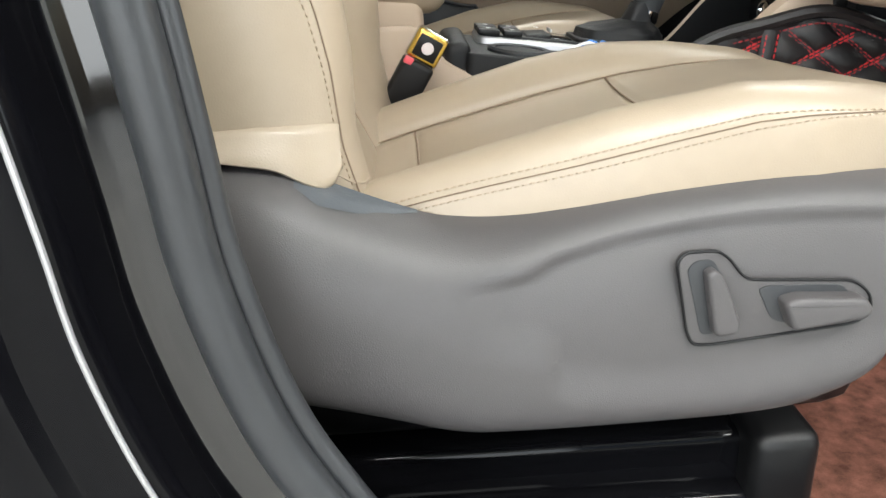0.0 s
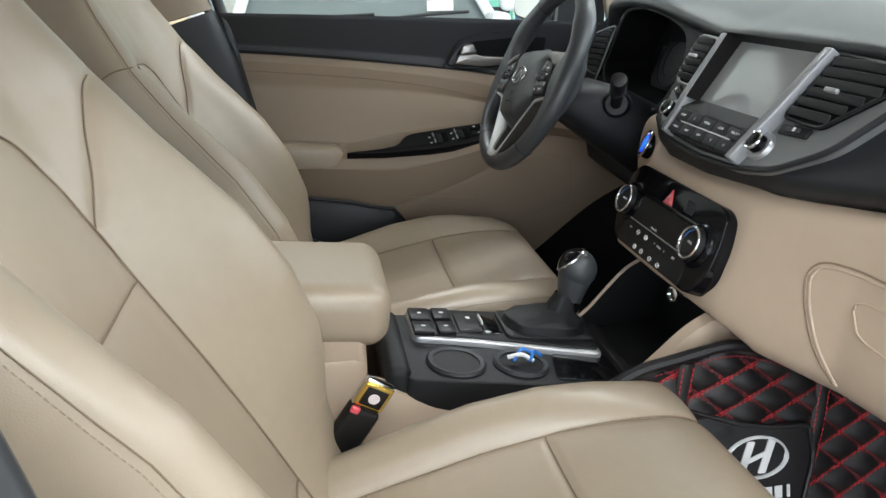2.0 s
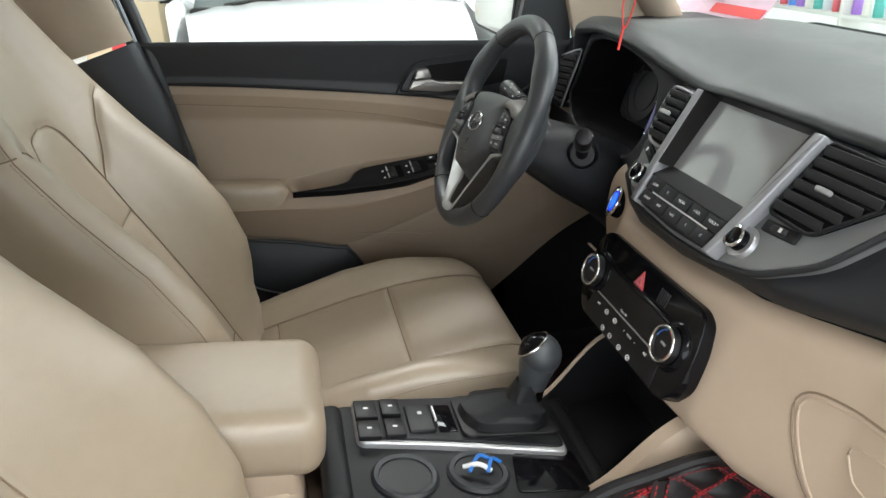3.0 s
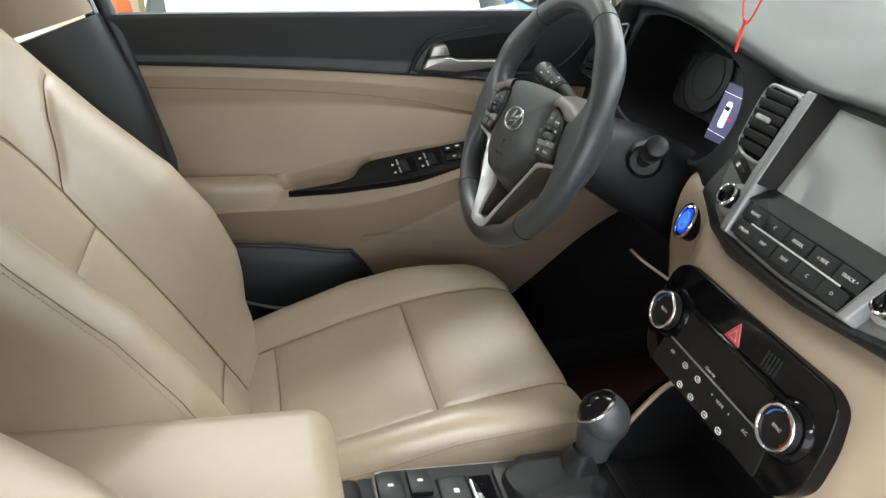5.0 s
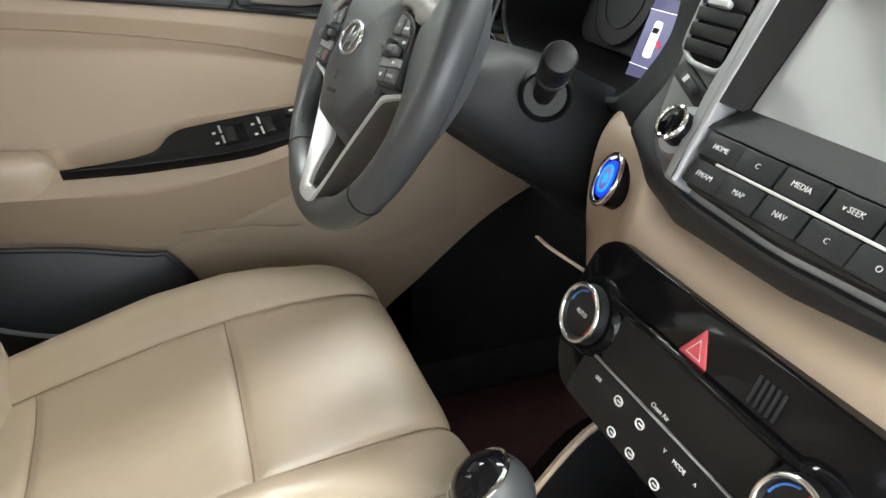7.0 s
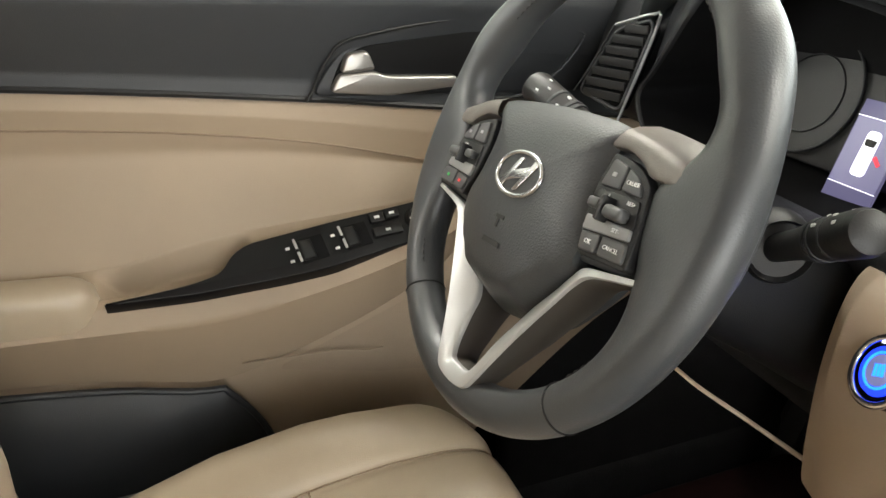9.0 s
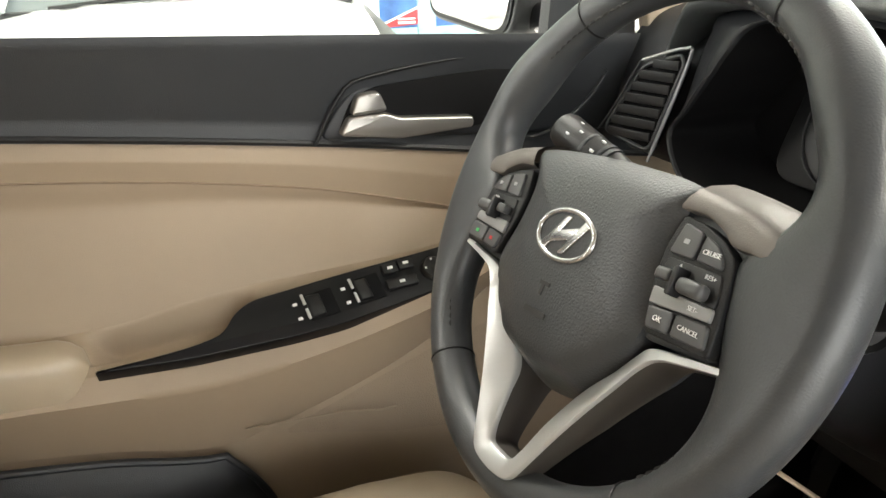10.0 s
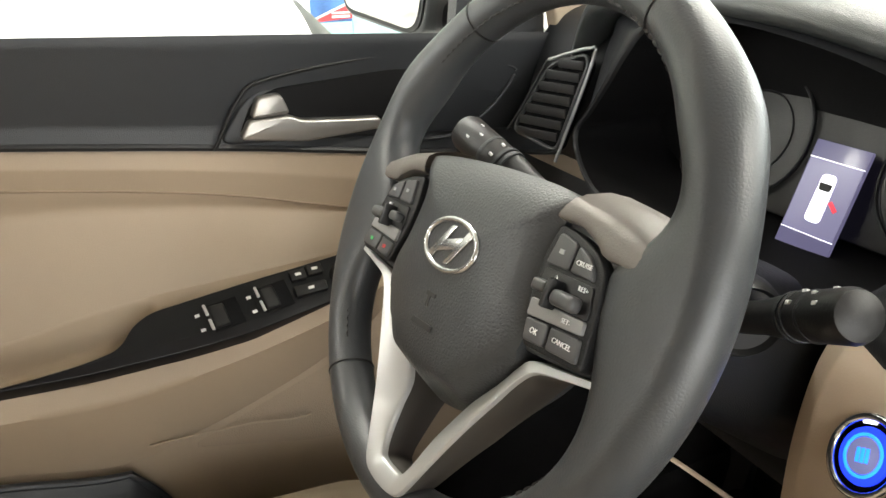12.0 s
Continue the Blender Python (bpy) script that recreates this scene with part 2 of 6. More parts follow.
def rbox(cx, cy, cz, sx, sy, sz, r=0.004, seg=3, m=None):
    """A box of the given size with rounded edges, centred, then moved by m."""
    bm = bmesh.new()
    bmesh.ops.create_cube(bm, size=1)
    bmesh.ops.scale(bm, vec=(sx, sy, sz), verts=bm.verts)
    if r:
        bmesh.ops.bevel(bm, geom=bm.edges[:], offset=min(r, 0.49 * min(sx, sy, sz)), segments=seg, affect='EDGES', profile=0.5)
    bmesh.ops.translate(bm, vec=(cx, cy, cz), verts=bm.verts)
    if m:
        bmesh.ops.transform(bm, matrix=m, verts=bm.verts)
    return bm


def basis(o, ex, ez):
    """A pose at o, with its x along ex and its z along ez."""
    z = Vector(ez).normalized()
    x = (Vector(ex) - Vector(ex).dot(z) * z).normalized()
    y = z.cross(x)
    return Matrix(((x.x, y.x, z.x, o[0]), (x.y, y.y, z.y, o[1]), (x.z, y.z, z.z, o[2]), (0, 0, 0, 1)))


def plate(outline, depth, m, r=0.0, seg=3):
    """A plate of the outline (x, y), from z = -depth to 0, with its upper edge rounded, moved by m."""
    bm = bmesh.new()
    vs = [bm.verts.new((float(x), float(y), 0)) for x, y in outline]
    f = bm.faces.new(vs)
    f.normal_update()
    if f.normal.z < 0:
        f.normal_flip()
    top = f
    res = bmesh.ops.extrude_face_region(bm, geom=[f])
    moved = [g for g in res["geom"] if isinstance(g, bmesh.types.BMVert)]
    bmesh.ops.translate(bm, vec=(0, 0, -depth), verts=moved)
    if r:
        es = [e for e in bm.edges if all(abs(v.co.z) < 1e-6 for v in e.verts)]
        bmesh.ops.bevel(bm, geom=es, offset=r, segments=seg, affect='EDGES', profile=0.5)
    bmesh.ops.transform(bm, matrix=m, verts=bm.verts)
    return bm


def rounded(corners, r=0.01, n=5):
    """An outline with its corners rounded off."""
    out = []
    c = [Vector(p) for p in corners]
    for i, p in enumerate(c):
        a, b = c[i - 1] - p, c[(i + 1) % len(c)] - p
        k = min(r, 0.45 * a.length, 0.45 * b.length)
        s, e = p + a.normalized() * k, p + b.normalized() * k
        for j in range(n + 1):
            t = j / n
            out.append(tuple((1 - t) ** 2 * s + 2 * t * (1 - t) * p + t * t * e))
    return out


def lathe(profile, m, n=32):
    """A turned body from (radius, height) pairs, about z, moved by m."""
    pr = np.array(profile, float)
    a = np.linspace(0, 2 * np.pi, n, endpoint=False)
    P = np.stack([pr[:, :1] * np.cos(a), pr[:, :1] * np.sin(a), np.repeat(pr[:, 1:], n, 1)], -1)
    me = grid(P, close_v=True, caps=True)
    me.transform(m)
    return me


def writing(text, size, m, parent, mat=None, name="lettering", squeeze=1.0):
    cu = bpy.data.curves.new("lettering", 'FONT')
    cu.body, cu.size, cu.align_x, cu.align_y, cu.extrude, cu.resolution_u = text, size, 'CENTER', 'CENTER', 0.0002, 2
    ob = bpy.data.objects.new("lettering", cu)
    scene.collection.objects.link(ob)
    me = bpy.data.meshes.new_from_object(ob)
    bpy.data.objects.remove(ob)
    me.transform(m @ Matrix.Diagonal((squeeze, 1, 1, 1)))
    return part(name, me, mat or WHITE, parent, smooth=False)


class Pad:
    """An upholstered surface: a path of (x, z) in the car's long section, and a half profile of (sideways, out) across it."""

    def __init__(self, path, profile, wide, high, cy, sign, lines=(), depth=0.006, width=0.006, offset=(0, 0)):
        self.path = catmull(path, 240)
        self.path[:, 0] += offset[0]
        self.path[:, 1] += offset[1]
        self.length = float(np.sum(np.linalg.norm(np.diff(self.path, axis=0), axis=1)))
        self.prof = catmull(profile, 200)
        self.half = float(np.sum(np.linalg.norm(np.diff(self.prof, axis=0), axis=1)))
        self.wide, self.high, self.cy, self.sign = np.array(wide, float), np.array(high, float), cy, sign
        self.lines, self.depth, self.width = lines, depth, width

    def base(self, u, v):
        s = np.linspace(0, self.length, len(self.path))
        px, pz = np.interp(v, s, self.path[:, 0]), np.interp(v, s, self.path[:, 1])
        t = np.gradient(self.path, s, axis=0)
        tx, tz = np.interp(v, s, t[:, 0]), np.interp(v, s, t[:, 1])
        k = np.hypot(tx, tz)
        nx, nz = -tz / k, tx / k
        if self.flip:
            nx, nz = -nx, -nz
        a = np.linspace(0, self.half, len(self.prof))
        w, h = np.interp(np.abs(u), a, self.prof[:, 0]), np.interp(np.abs(u), a, self.prof[:, 1])
        w = w * np.interp(v, self.wide[:, 0], self.wide[:, 1])
        h = np.where(h > 0, h * np.interp(v, self.high[:, 0], self.high[:, 1]), h)
        k = np.clip((v - 0.36) / 0.16, 0, 1)
        px = px - self.corner * np.where(u > 0, np.clip((w - 0.125) / 0.095, 0, 1.1), 0.0) ** 2 * k * k * (3 - 2 * k)
        return np.stack([px + nx * h, self.cy + self.sign * np.sign(u) * w, pz + nz * h + self.tilt * np.sign(u) * w], -1)

    flip, tilt, corner = False, 0.0, 0.0

    def normal(self, u, v):
        e = 1e-3
        du = self.base(u + e, v) - self.base(u - e, v)
        dv = self.base(u, v + e) - self.base(u, v - e)
        n = np.cross(du, dv)
        n /= np.linalg.norm(n, axis=-1, keepdims=True) + 1e-12
        return n * (self.sign * (1 if self.flip else -1))

    def sink(self, u, v):
        d = np.zeros_like(u)
        for line in self.lines:
            best = np.full(u.shape, 9.0)
            for (a, b), (c, e) in zip(line[:-1], line[1:]):
                k = (c - a) ** 2 + (e - b) ** 2 + 1e-12
                t = np.clip(((u - a) * (c - a) + (v - b) * (e - b)) / k, 0, 1)
                best = np.minimum(best, np.hypot(u - a - t * (c - a), v - b - t * (e - b)))
            d = np.maximum(d, self.depth * (0.6 * np.exp(-(best / self.width) ** 2) + 0.4 * np.exp(-(best / (3.5 * self.width)) ** 2)))
        return d

    def at(self, u, v, lift=0.0):
        return self.base(u, v) + self.normal(u, v) * (lift - self.sink(u, v))[..., None]

    def surface(self, nu=150, nv=150):
        u, v = np.meshgrid(np.linspace(-self.half, self.half, nu), np.linspace(0, self.length, nv), indexing='ij')
        return self.at(u, v)

    def line(self, pts, n=80, lift=0.0):
        q = catmull(pts, n) if len(pts) > 2 else np.linspace(pts[0], pts[-1], n)
        return self.at(q[:, 0], q[:, 1], np.full(n, lift)), self.normal(q[:, 0], q[:, 1])


def stitches(pts, normals, pitch=0.006, length=0.004, wide=0.0011):
    """Small thread stitches along a line."""
    seg = np.linalg.norm(np.diff(pts, axis=0), axis=1)
    s = np.r_[0, np.cumsum(seg)]
    vs, fs = [], []
    for d in np.arange(pitch, s[-1] - pitch, pitch):
        a, b = (np.array([np.interp(d + k, s, pts[:, i]) for i in range(3)]) for k in (-length / 2, length / 2))
        n = np.array([np.interp(d, s, normals[:, i]) for i in range(3)])
        side = np.cross(b - a, n)
        side *= wide / 2 / (np.linalg.norm(side) + 1e-12)
        i = len(vs)
        mid = (a + b) / 2 + n * 0.0009
        vs += [a - side, a + side, b + side, b - side, mid - side, mid + side]
        fs += [(i, i + 1, i + 5, i + 4), (i + 4, i + 5, i + 2, i + 3), (i, i + 4, i + 3), (i + 1, i + 2, i + 5)]
    return mesh("stitches", vs, fs)


# ---- the car's shell ----
def sheet_y(y, outline, thick):
    """A wall in the plane y, from an outline of (x, z), that is thick towards larger y."""
    return plate([(x, z) for x, z in outline], thick, basis((0, y, 0), (1, 0, 0), (0, -1, 0)))


shell = thing("car_shell", "black car body shell with beige and charcoal trim", "car body", (0.3, 0, 0.3), kind="structure")
part("floor_pan", rbox(0.45, 0, 0.335, 2.3, 1.44, 0.05, 0.01), FLOORC, shell, "black carpeted car floor")
part("roof", grid(np.stack([np.stack([np.linspace(-1.2, 0.62, 14), np.full(14, y), 1.60 - 0.05 * (y / 0.6) ** 2 - 0.06 * np.linspace(-0.9, 1, 14) ** 2], -1) for y in np.linspace(-0.6, 0.6, 14)])), CLOTH, shell, "beige cloth headliner")
part("roof_skin", grid(np.stack([np.stack([np.linspace(-1.3, 0.66, 14), np.full(14, y), 1.66 - 0.05 * (y / 0.6) ** 2 - 0.06 * np.linspace(-0.9, 1, 14) ** 2], -1) for y in np.linspace(-0.64, 0.64, 14)])), BODYPAINT, shell, "glossy black roof skin")
# firewall and footwell front
part("firewall", rbox(1.30, 0, 0.72, 0.06, 1.5, 0.80, 0.01), FLOORC, shell)
part("rear_wall", rbox(-1.35, 0, 0.85, 0.06, 1.4, 1.1, 0.01), CLOTH, shell)
for sgn in (-1, 1):
    part("sill", rbox(0.2, sgn * 0.735, 0.385, 2.4, 0.09, 0.12, 0.03), FLOORC if sgn > 0 else DARK, shell)
    # a-pillars, beige inside
    a = catmull([(0.98, sgn * 0.73, 1.09), (0.86, sgn * 0.70, 1.25), (0.62, sgn * 0.62, 1.50), (0.45, sgn * 0.60, 1.57)], 30)
    part("a_pillar_trim", tube(a, 0.045, 14, flat=0.7), CLOTH, shell, "beige windscreen pillar trim")
    part("a_pillar_foot", plate(rounded([(0.748, 1.085), (1.00, 1.075), (1.0, 1.12), (0.86, 1.27), (0.66, 1.48), (0.56, 1.52), (0.60, 1.46), (0.70, 1.30)], 0.01), 0.018, basis((0, sgn * 0.722, 0), (sgn, 0, 0), (0, -sgn, 0)) @ Matrix.Diagonal((sgn, 1, 1, 1)), 0.004), CLOTH, shell)
    # roof rails
    part("roof_rail", tube(catmull([(0.6, sgn * 0.605, 1.53), (0.0, sgn * 0.62, 1.58), (-1.2, sgn * 0.62, 1.53)], 24), 0.035, 12), CLOTH, shell)

# driver's side centre pillar: beige above, charcoal below, with its black seal and belt
bp = catmull([(-0.335, 0.70, 1.60), (-0.275, 0.715, 1.40), (-0.215, 0.725, 1.20), (-0.20, 0.725, 1.145)], 30)
part("upper_pillar_trim", tube(bp, np.linspace(0.060, 0.085, 30), 18, flat=0.45, up=(0, 1, 0)), CLOTH, shell, "beige upper centre pillar trim")
bl = catmull([(-0.20, 0.725, 1.135), (-0.16, 0.715, 1.00), (-0.15, 0.705, 0.85), (-0.15, 0.70, 0.62), (-0.14, 0.70, 0.40)], 30)
part("lower_pillar_trim", tube(bl, np.linspace(0.090, 0.12, 30), 18, flat=0.5, up=(0, 1, 0)), DARK, shell, "charcoal lower centre pillar trim")
sl = catmull([(-0.235, 0.735, 1.60), (-0.155, 0.74, 1.35), (-0.105, 0.74, 1.16), (-0.075, 0.74, 1.00), (-0.045, 0.735, 0.85), (-0.03, 0.735, 0.60), (0.0, 0.735, 0.45)], 60)
part("door_seal", tube(sl, 0.012, 10), RUBBER, shell, "black rubber door seal")
part("pillar_edge", tube(sl + (-0.020, -0.012, 0), 0.012, 10), BODYPAINT, shell)

# passenger's side pillar by the open doorway: glossy black jamb, its edge highlight, thick grey rubber seal
seal = catmull([(x, -0.735, z) for x, z in ((-0.10, 1.30), (-0.052, 1.08), (-0.024, 0.94), (-0.0145, 0.855), (-0.0095, 0.79), (-0.0055, 0.732), (0.0095, 0.66), (0.032, 0.604), (0.075, 0.535), (0.15, 0.475), (0.26, 0.45), (0.5, 0.445))], 120)
part("door_seal", tube(seal, 0.0125, 14, up=(0, 1, 0)), RUBBER, shell, "thick grey rubber seal round the doorway")
part("seal_lip", tube(seal + (0.012, 0.010, 0.006), 0.0065, 10, up=(0, 1, 0)), RUBBER, shell)
JAMB_LINE = [(0.006, -0.724), (0.009, -0.717), (0.017, -0.7165), (0.0185, -0.7170), (0.027, -0.7197), (0.0355, -0.7224), (0.038, -0.7255), (0.042, -0.734), (0.044, -0.748), (0.047, -0.758), (0.049, -0.7600), (0.060, -0.7635), (0.0715, -0.7670), (0.073, -0.769), (0.076, -0.778), (0.080, -0.784), (0.11, -0.793), (0.16, -0.806), (0.22, -0.815), (0.30, -0.82)]
jamb = np.stack([np.stack([seal[:, 0] - d, np.full(120, y), seal[:, 2] - 0.5 * d], -1) for d, y in JAMB_LINE])
part("door_jamb", grid(jamb[:9]), JAMB, shell, "glossy black painted door jamb")
part("outer_jamb", grid(jamb[8:]), JAMBDARK, shell, "black painted sill and pillar")
# thin silver tube drawn as the highlight on the lacquered edge
part("jamb_highlight", tube(seal + (-0.046, -0.033, -0.022), 0.0016, 8, up=(0, 1, 0)), SILVER, shell)
part("sill_trim", tube(seal + (-0.160, -0.078, -0.06), 0.0022, 8, up=(0, 1, 0)), SILVER, shell)
part("pillar_trim", tube(catmull([(-0.24, -0.70, 1.60), (-0.17, -0.71, 1.20), (-0.10, -0.71, 0.9), (-0.06, -0.70, 0.6), (-0.05, -0.70, 0.4)], 40), 0.045, 16, flat=0.4, up=(0, 1, 0)), DARK, shell)

# plain outer body that closes the car round the cabin, on its wheels
bx = np.linspace(0, 1, 24)
hood = np.stack([np.stack([1.20 + 0.85 * bx, np.full(24, y), 1.075 - 0.05 * (y / 0.8) ** 2 - 0.16 * bx ** 2.4], -1) for y in np.linspace(-0.80, 0.80, 20)])
part("engine_hood", grid(hood), BODYPAINT, shell, "glossy black engine hood")
part("front_end", rbox(2.03, 0, 0.60, 0.16, 1.62, 0.60, 0.07, 5), BODYPAINT, shell)
part("tailgate", rbox(-1.46, 0, 0.72, 0.14, 1.56, 0.80, 0.06, 5), BODYPAINT, shell)
for sgn in (-1, 1):
    part("front_fender", rbox(1.52, sgn * 0.80, 0.76, 1.06, 0.10, 0.56, 0.045, 4), BODYPAINT, shell)
    part("rear_quarter", rbox(-0.90, sgn * 0.80, 0.78, 1.20, 0.08, 0.70, 0.035, 4), BODYPAINT, shell)
    for wx in (1.42, -1.02):
        wm = basis((wx, sgn * 0.78, 0.335), (1, 0, 0), (0, sgn, 0))
        ty = part("tyre", lathe([(0.22, 0.10), (0.24, 0.115), (0.31, 0.112), (0.333, 0.09), (0.335, 0.0), (0.333, -0.09), (0.31, -0.11), (0.22, -0.10)], wm, 48), RUBBER, shell, "black rubber tyre")
        part("wheel_rim", lathe([(0.0, 0.085), (0.05, 0.085), (0.07, 0.075), (0.20, 0.085), (0.222, 0.105), (0.228, 0.10)], wm, 48), SILVER, ty)

# glass
wind = thing("windscreen", "clear glass car windscreen", "windscreen", (1.1, 0, 1.1), kind="structure")
part("pane", grid(np.stack([np.stack([1.22 - 0.10 * (y / 0.7) ** 2 - 0.60 * s, np.full_like(s, y), 1.085 + 0.46 * s], -1) for y in np.linspace(-0.68, 0.68, 17) for s in [np.linspace(0, 1, 8)]])), GLASS, wind).visible_shadow = False

# ---- driver's door ----
door = thing("door_1", "closed driver's door with beige panel and charcoal top", "car door", (0.3, 0.76, 0.4), kind="structure")


def curve(pts):
    q = catmull(pts, 120)
    return lambda x: np.interp(x, q[:, 0], q[:, 1])


belt = curve([(-0.16, 1.160), (0.1, 1.148), (0.5, 1.128), (0.9, 1.105)])
black_edge = curve([(-0.16, 1.083), (0.1, 1.058), (0.36, 1.026), (0.55, 0.998), (0.9, 0.95)])
crease = curve([(-0.16, 1.046), (0.08, 1.022), (0.22, 1.005), (0.36, 0.980), (0.48, 0.948), (0.60, 0.915), (0.9, 0.85)])
ledge = curve([(-0.16, 0.872), (0.05, 0.874), (0.15, 0.876), (0.22, 0.888), (0.28, 0.894), (0.45, 0.902), (0.60, 0.912), (0.9, 0.84)])
lip = curve([(-0.16, 0.858), (0.05, 0.853), (0.13, 0.850), (0.25, 0.850), (0.35, 0.858), (0.45, 0.876), (0.58, 0.905), (0.9, 0.82)])
under = curve([(-0.16, 0.785), (0.0, 0.770), (0.12, 0.752), (0.225, 0.728), (0.30, 0.742), (0.40, 0.775), (0.48, 0.812), (0.60, 0.87), (0.9, 0.78)])


def door_band(top, bot, ys, x0=-0.13, x1=0.86, nx=150, nz=26):
    """A stretch of the door's lining between two lines, with its depth y at even steps from top to bottom."""
    x = np.linspace(x0, x1, nx)
    q = catmull([(y, 0) for y in ys], nz)[:, 0] if len(ys) > 2 else np.linspace(ys[0], ys[-1], nz)
    s = np.linspace(0, 1, nz)
    z = top(x)[:, None] * (1 - s) + bot(x)[:, None] * s
    return grid(np.stack([np.repeat(x[:, None], nz, 1), np.repeat(q[None], nx, 0), z], -1))


part("window_ledge", door_band(lambda x: belt(x) - 0.007, belt, [0.775, 0.742, 0.728], nz=10), DARK, door)
part("upper_panel", door_band(belt, black_edge, [0.728, 0.727, 0.731, 0.738, 0.742, 0.738]), DARK, door, "charcoal soft upper door panel")
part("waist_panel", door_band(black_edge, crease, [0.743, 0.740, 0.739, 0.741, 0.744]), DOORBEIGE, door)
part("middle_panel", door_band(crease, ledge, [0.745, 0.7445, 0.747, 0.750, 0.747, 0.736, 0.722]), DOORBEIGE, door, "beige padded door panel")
# the ledge, hollowed into a pull cup ahead of the elbow rest
ux = np.linspace(-0.13, 0.86, 260)
us = np.linspace(0, 1, 48)
smooth_ = lambda v, a, b: (lambda k: k * k * (3 - 2 * k))(np.clip((v - a) / (b - a), 0, 1))
cup = smooth_(ux, 0.120, 0.150)[:, None] * (1 - smooth_(ux, 0.262, 0.285))[:, None] * (smooth_(us, 0.0, 0.22) * (1 - smooth_(us, 0.62, 0.78)))[None]
P = np.stack([np.repeat(ux[:, None], 48, 1), np.interp(us, [0, 0.33, 0.66, 1], [0.722, 0.706, 0.690, 0.676])[None] + 0.010 * cup * (1 - us)[None], ledge(ux)[:, None] * (1 - us) + lip(ux)[:, None] * us - 0.030 * cup], -1)
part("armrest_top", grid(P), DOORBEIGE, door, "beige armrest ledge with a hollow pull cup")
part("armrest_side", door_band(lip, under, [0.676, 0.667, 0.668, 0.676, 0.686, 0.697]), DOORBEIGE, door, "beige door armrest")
low_edge = curve([(-0.2, 0.40), (0.40, 0.40), (0.46, 0.45), (0.52, 0.54), (0.60, 0.607), (0.72, 0.700), (0.86, 0.77)])
LOWER = [0.701, 0.694, 0.692, 0.698, 0.700, 0.700]
low_q = catmull([(y, 0) for y in LOWER], 26)[:, 0]


def lower_y(x, z):
    return np.interp((under(x) - z) / (under(x) - low_edge(x)), np.linspace(0, 1, 26), low_q)


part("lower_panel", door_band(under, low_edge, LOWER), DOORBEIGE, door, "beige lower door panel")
part("crease_seam", tube(np.stack([np.linspace(-0.12, 0.80, 80), np.full(80, 0.744), crease(np.linspace(-0.12, 0.80, 80))], 1), 0.0012, 6), SEAM, door)
part("trim_edge", tube(np.stack([np.linspace(-0.12, 0.80, 80), np.full(80, 0.741), black_edge(np.linspace(-0.12, 0.80, 80)) + 0.003], 1), 0.004, 8), BLACK, door)
part("outer_skin", rbox(0.33, 0.80, 0.76, 1.02, 0.05, 0.70, 0.02), BODYPAINT, door)
part("belt_moulding", tube(np.stack([np.linspace(-0.13, 0.86, 40), np.full(40, 0.782), belt(np.linspace(-0.13, 0.86, 40)) - 0.011], 1), 0.005, 8), RUBBER, door)
part("pane", grid(np.stack([np.stack([np.full(6, x), np.linspace(0.786, 0.66, 6), np.linspace(1.10, 1.54, 6)], -1) for x in np.linspace(-0.13, 0.62, 8)])), GLASS, door).visible_shadow = False
part("sail_panel", sheet_y(0.748, [(0.625, 1.09), (0.632, 1.17), (0.665, 1.30), (0.70, 1.33), (0.735, 1.24), (0.742, 1.07)], 0.02), DARK, door, "charcoal corner panel of the window")
# map pocket
xs = np.linspace(-0.13, 0.285, 80)
pk_top = np.minimum(under(xs) - 0.004, curve([(-0.13, 0.80), (0.20, 0.745), (0.228, 0.726), (0.250, 0.700), (0.270, 0.665), (0.285, 0.62)])(xs))
pk_bot = np.interp(xs, [-0.13, 0.10, 0.22, 0.285], [0.45, 0.45, 0.50, 0.60])
P = np.stack([np.stack([xs, 0.688 - 0.022 * np.sin(np.pi * s) ** 0.6 * np.interp(xs, [-0.13, 0.18, 0.285], [1, 1, 0.3]) + 0 * xs, pk_top * (1 - s) + pk_bot * s], -1) for s in np.linspace(0, 1, 16)])
part("map_pocket", grid(P), DARK, door, "charcoal plastic map pocket")
part("pocket_rim", tube(np.stack([xs, np.full(80, 0.684), pk_top], 1), 0.004, 8), DARK, door)
# perforated loudspeaker field in the lower panel
GRILLE = material("beige_perforated_plastic", (0.285, 0.222, 0.162), 0.6, grain=1.0, scale=420, kind='cells', mottle=0.05, mscale=4, spec=0.25)
gx = np.linspace(0.30, 0.66, 70)
gt, gb = np.interp(gx, [0.30, 0.48, 0.60, 0.66], [0.728, 0.800, 0.835, 0.82]), np.interp(gx, [0.30, 0.42, 0.55, 0.66], [0.722, 0.690, 0.672, 0.70])
part("speaker_grille", grid(np.stack([np.stack([gx, lower_y(gx, gt * (1 - q) + gb * q) - 0.0012 * np.sin(np.pi * q) ** 0.3 + 0.0006, gt * (1 - q) + gb * q], -1) for q in np.linspace(0, 1, 24)])), GRILLE, door, "beige perforated loudspeaker grille")
# moulded rib by the loudspeaker
part("grille_rib", tube(np.stack([np.linspace(0.255, 0.42, 30), np.full(30, 0.688), np.interp(np.linspace(0.255, 0.42, 30), [0.255, 0.36, 0.40, 0.42], [0.748, 0.742, 0.733, 0.733])], 1), 0.0010, 6), DOORBEIGE, door)

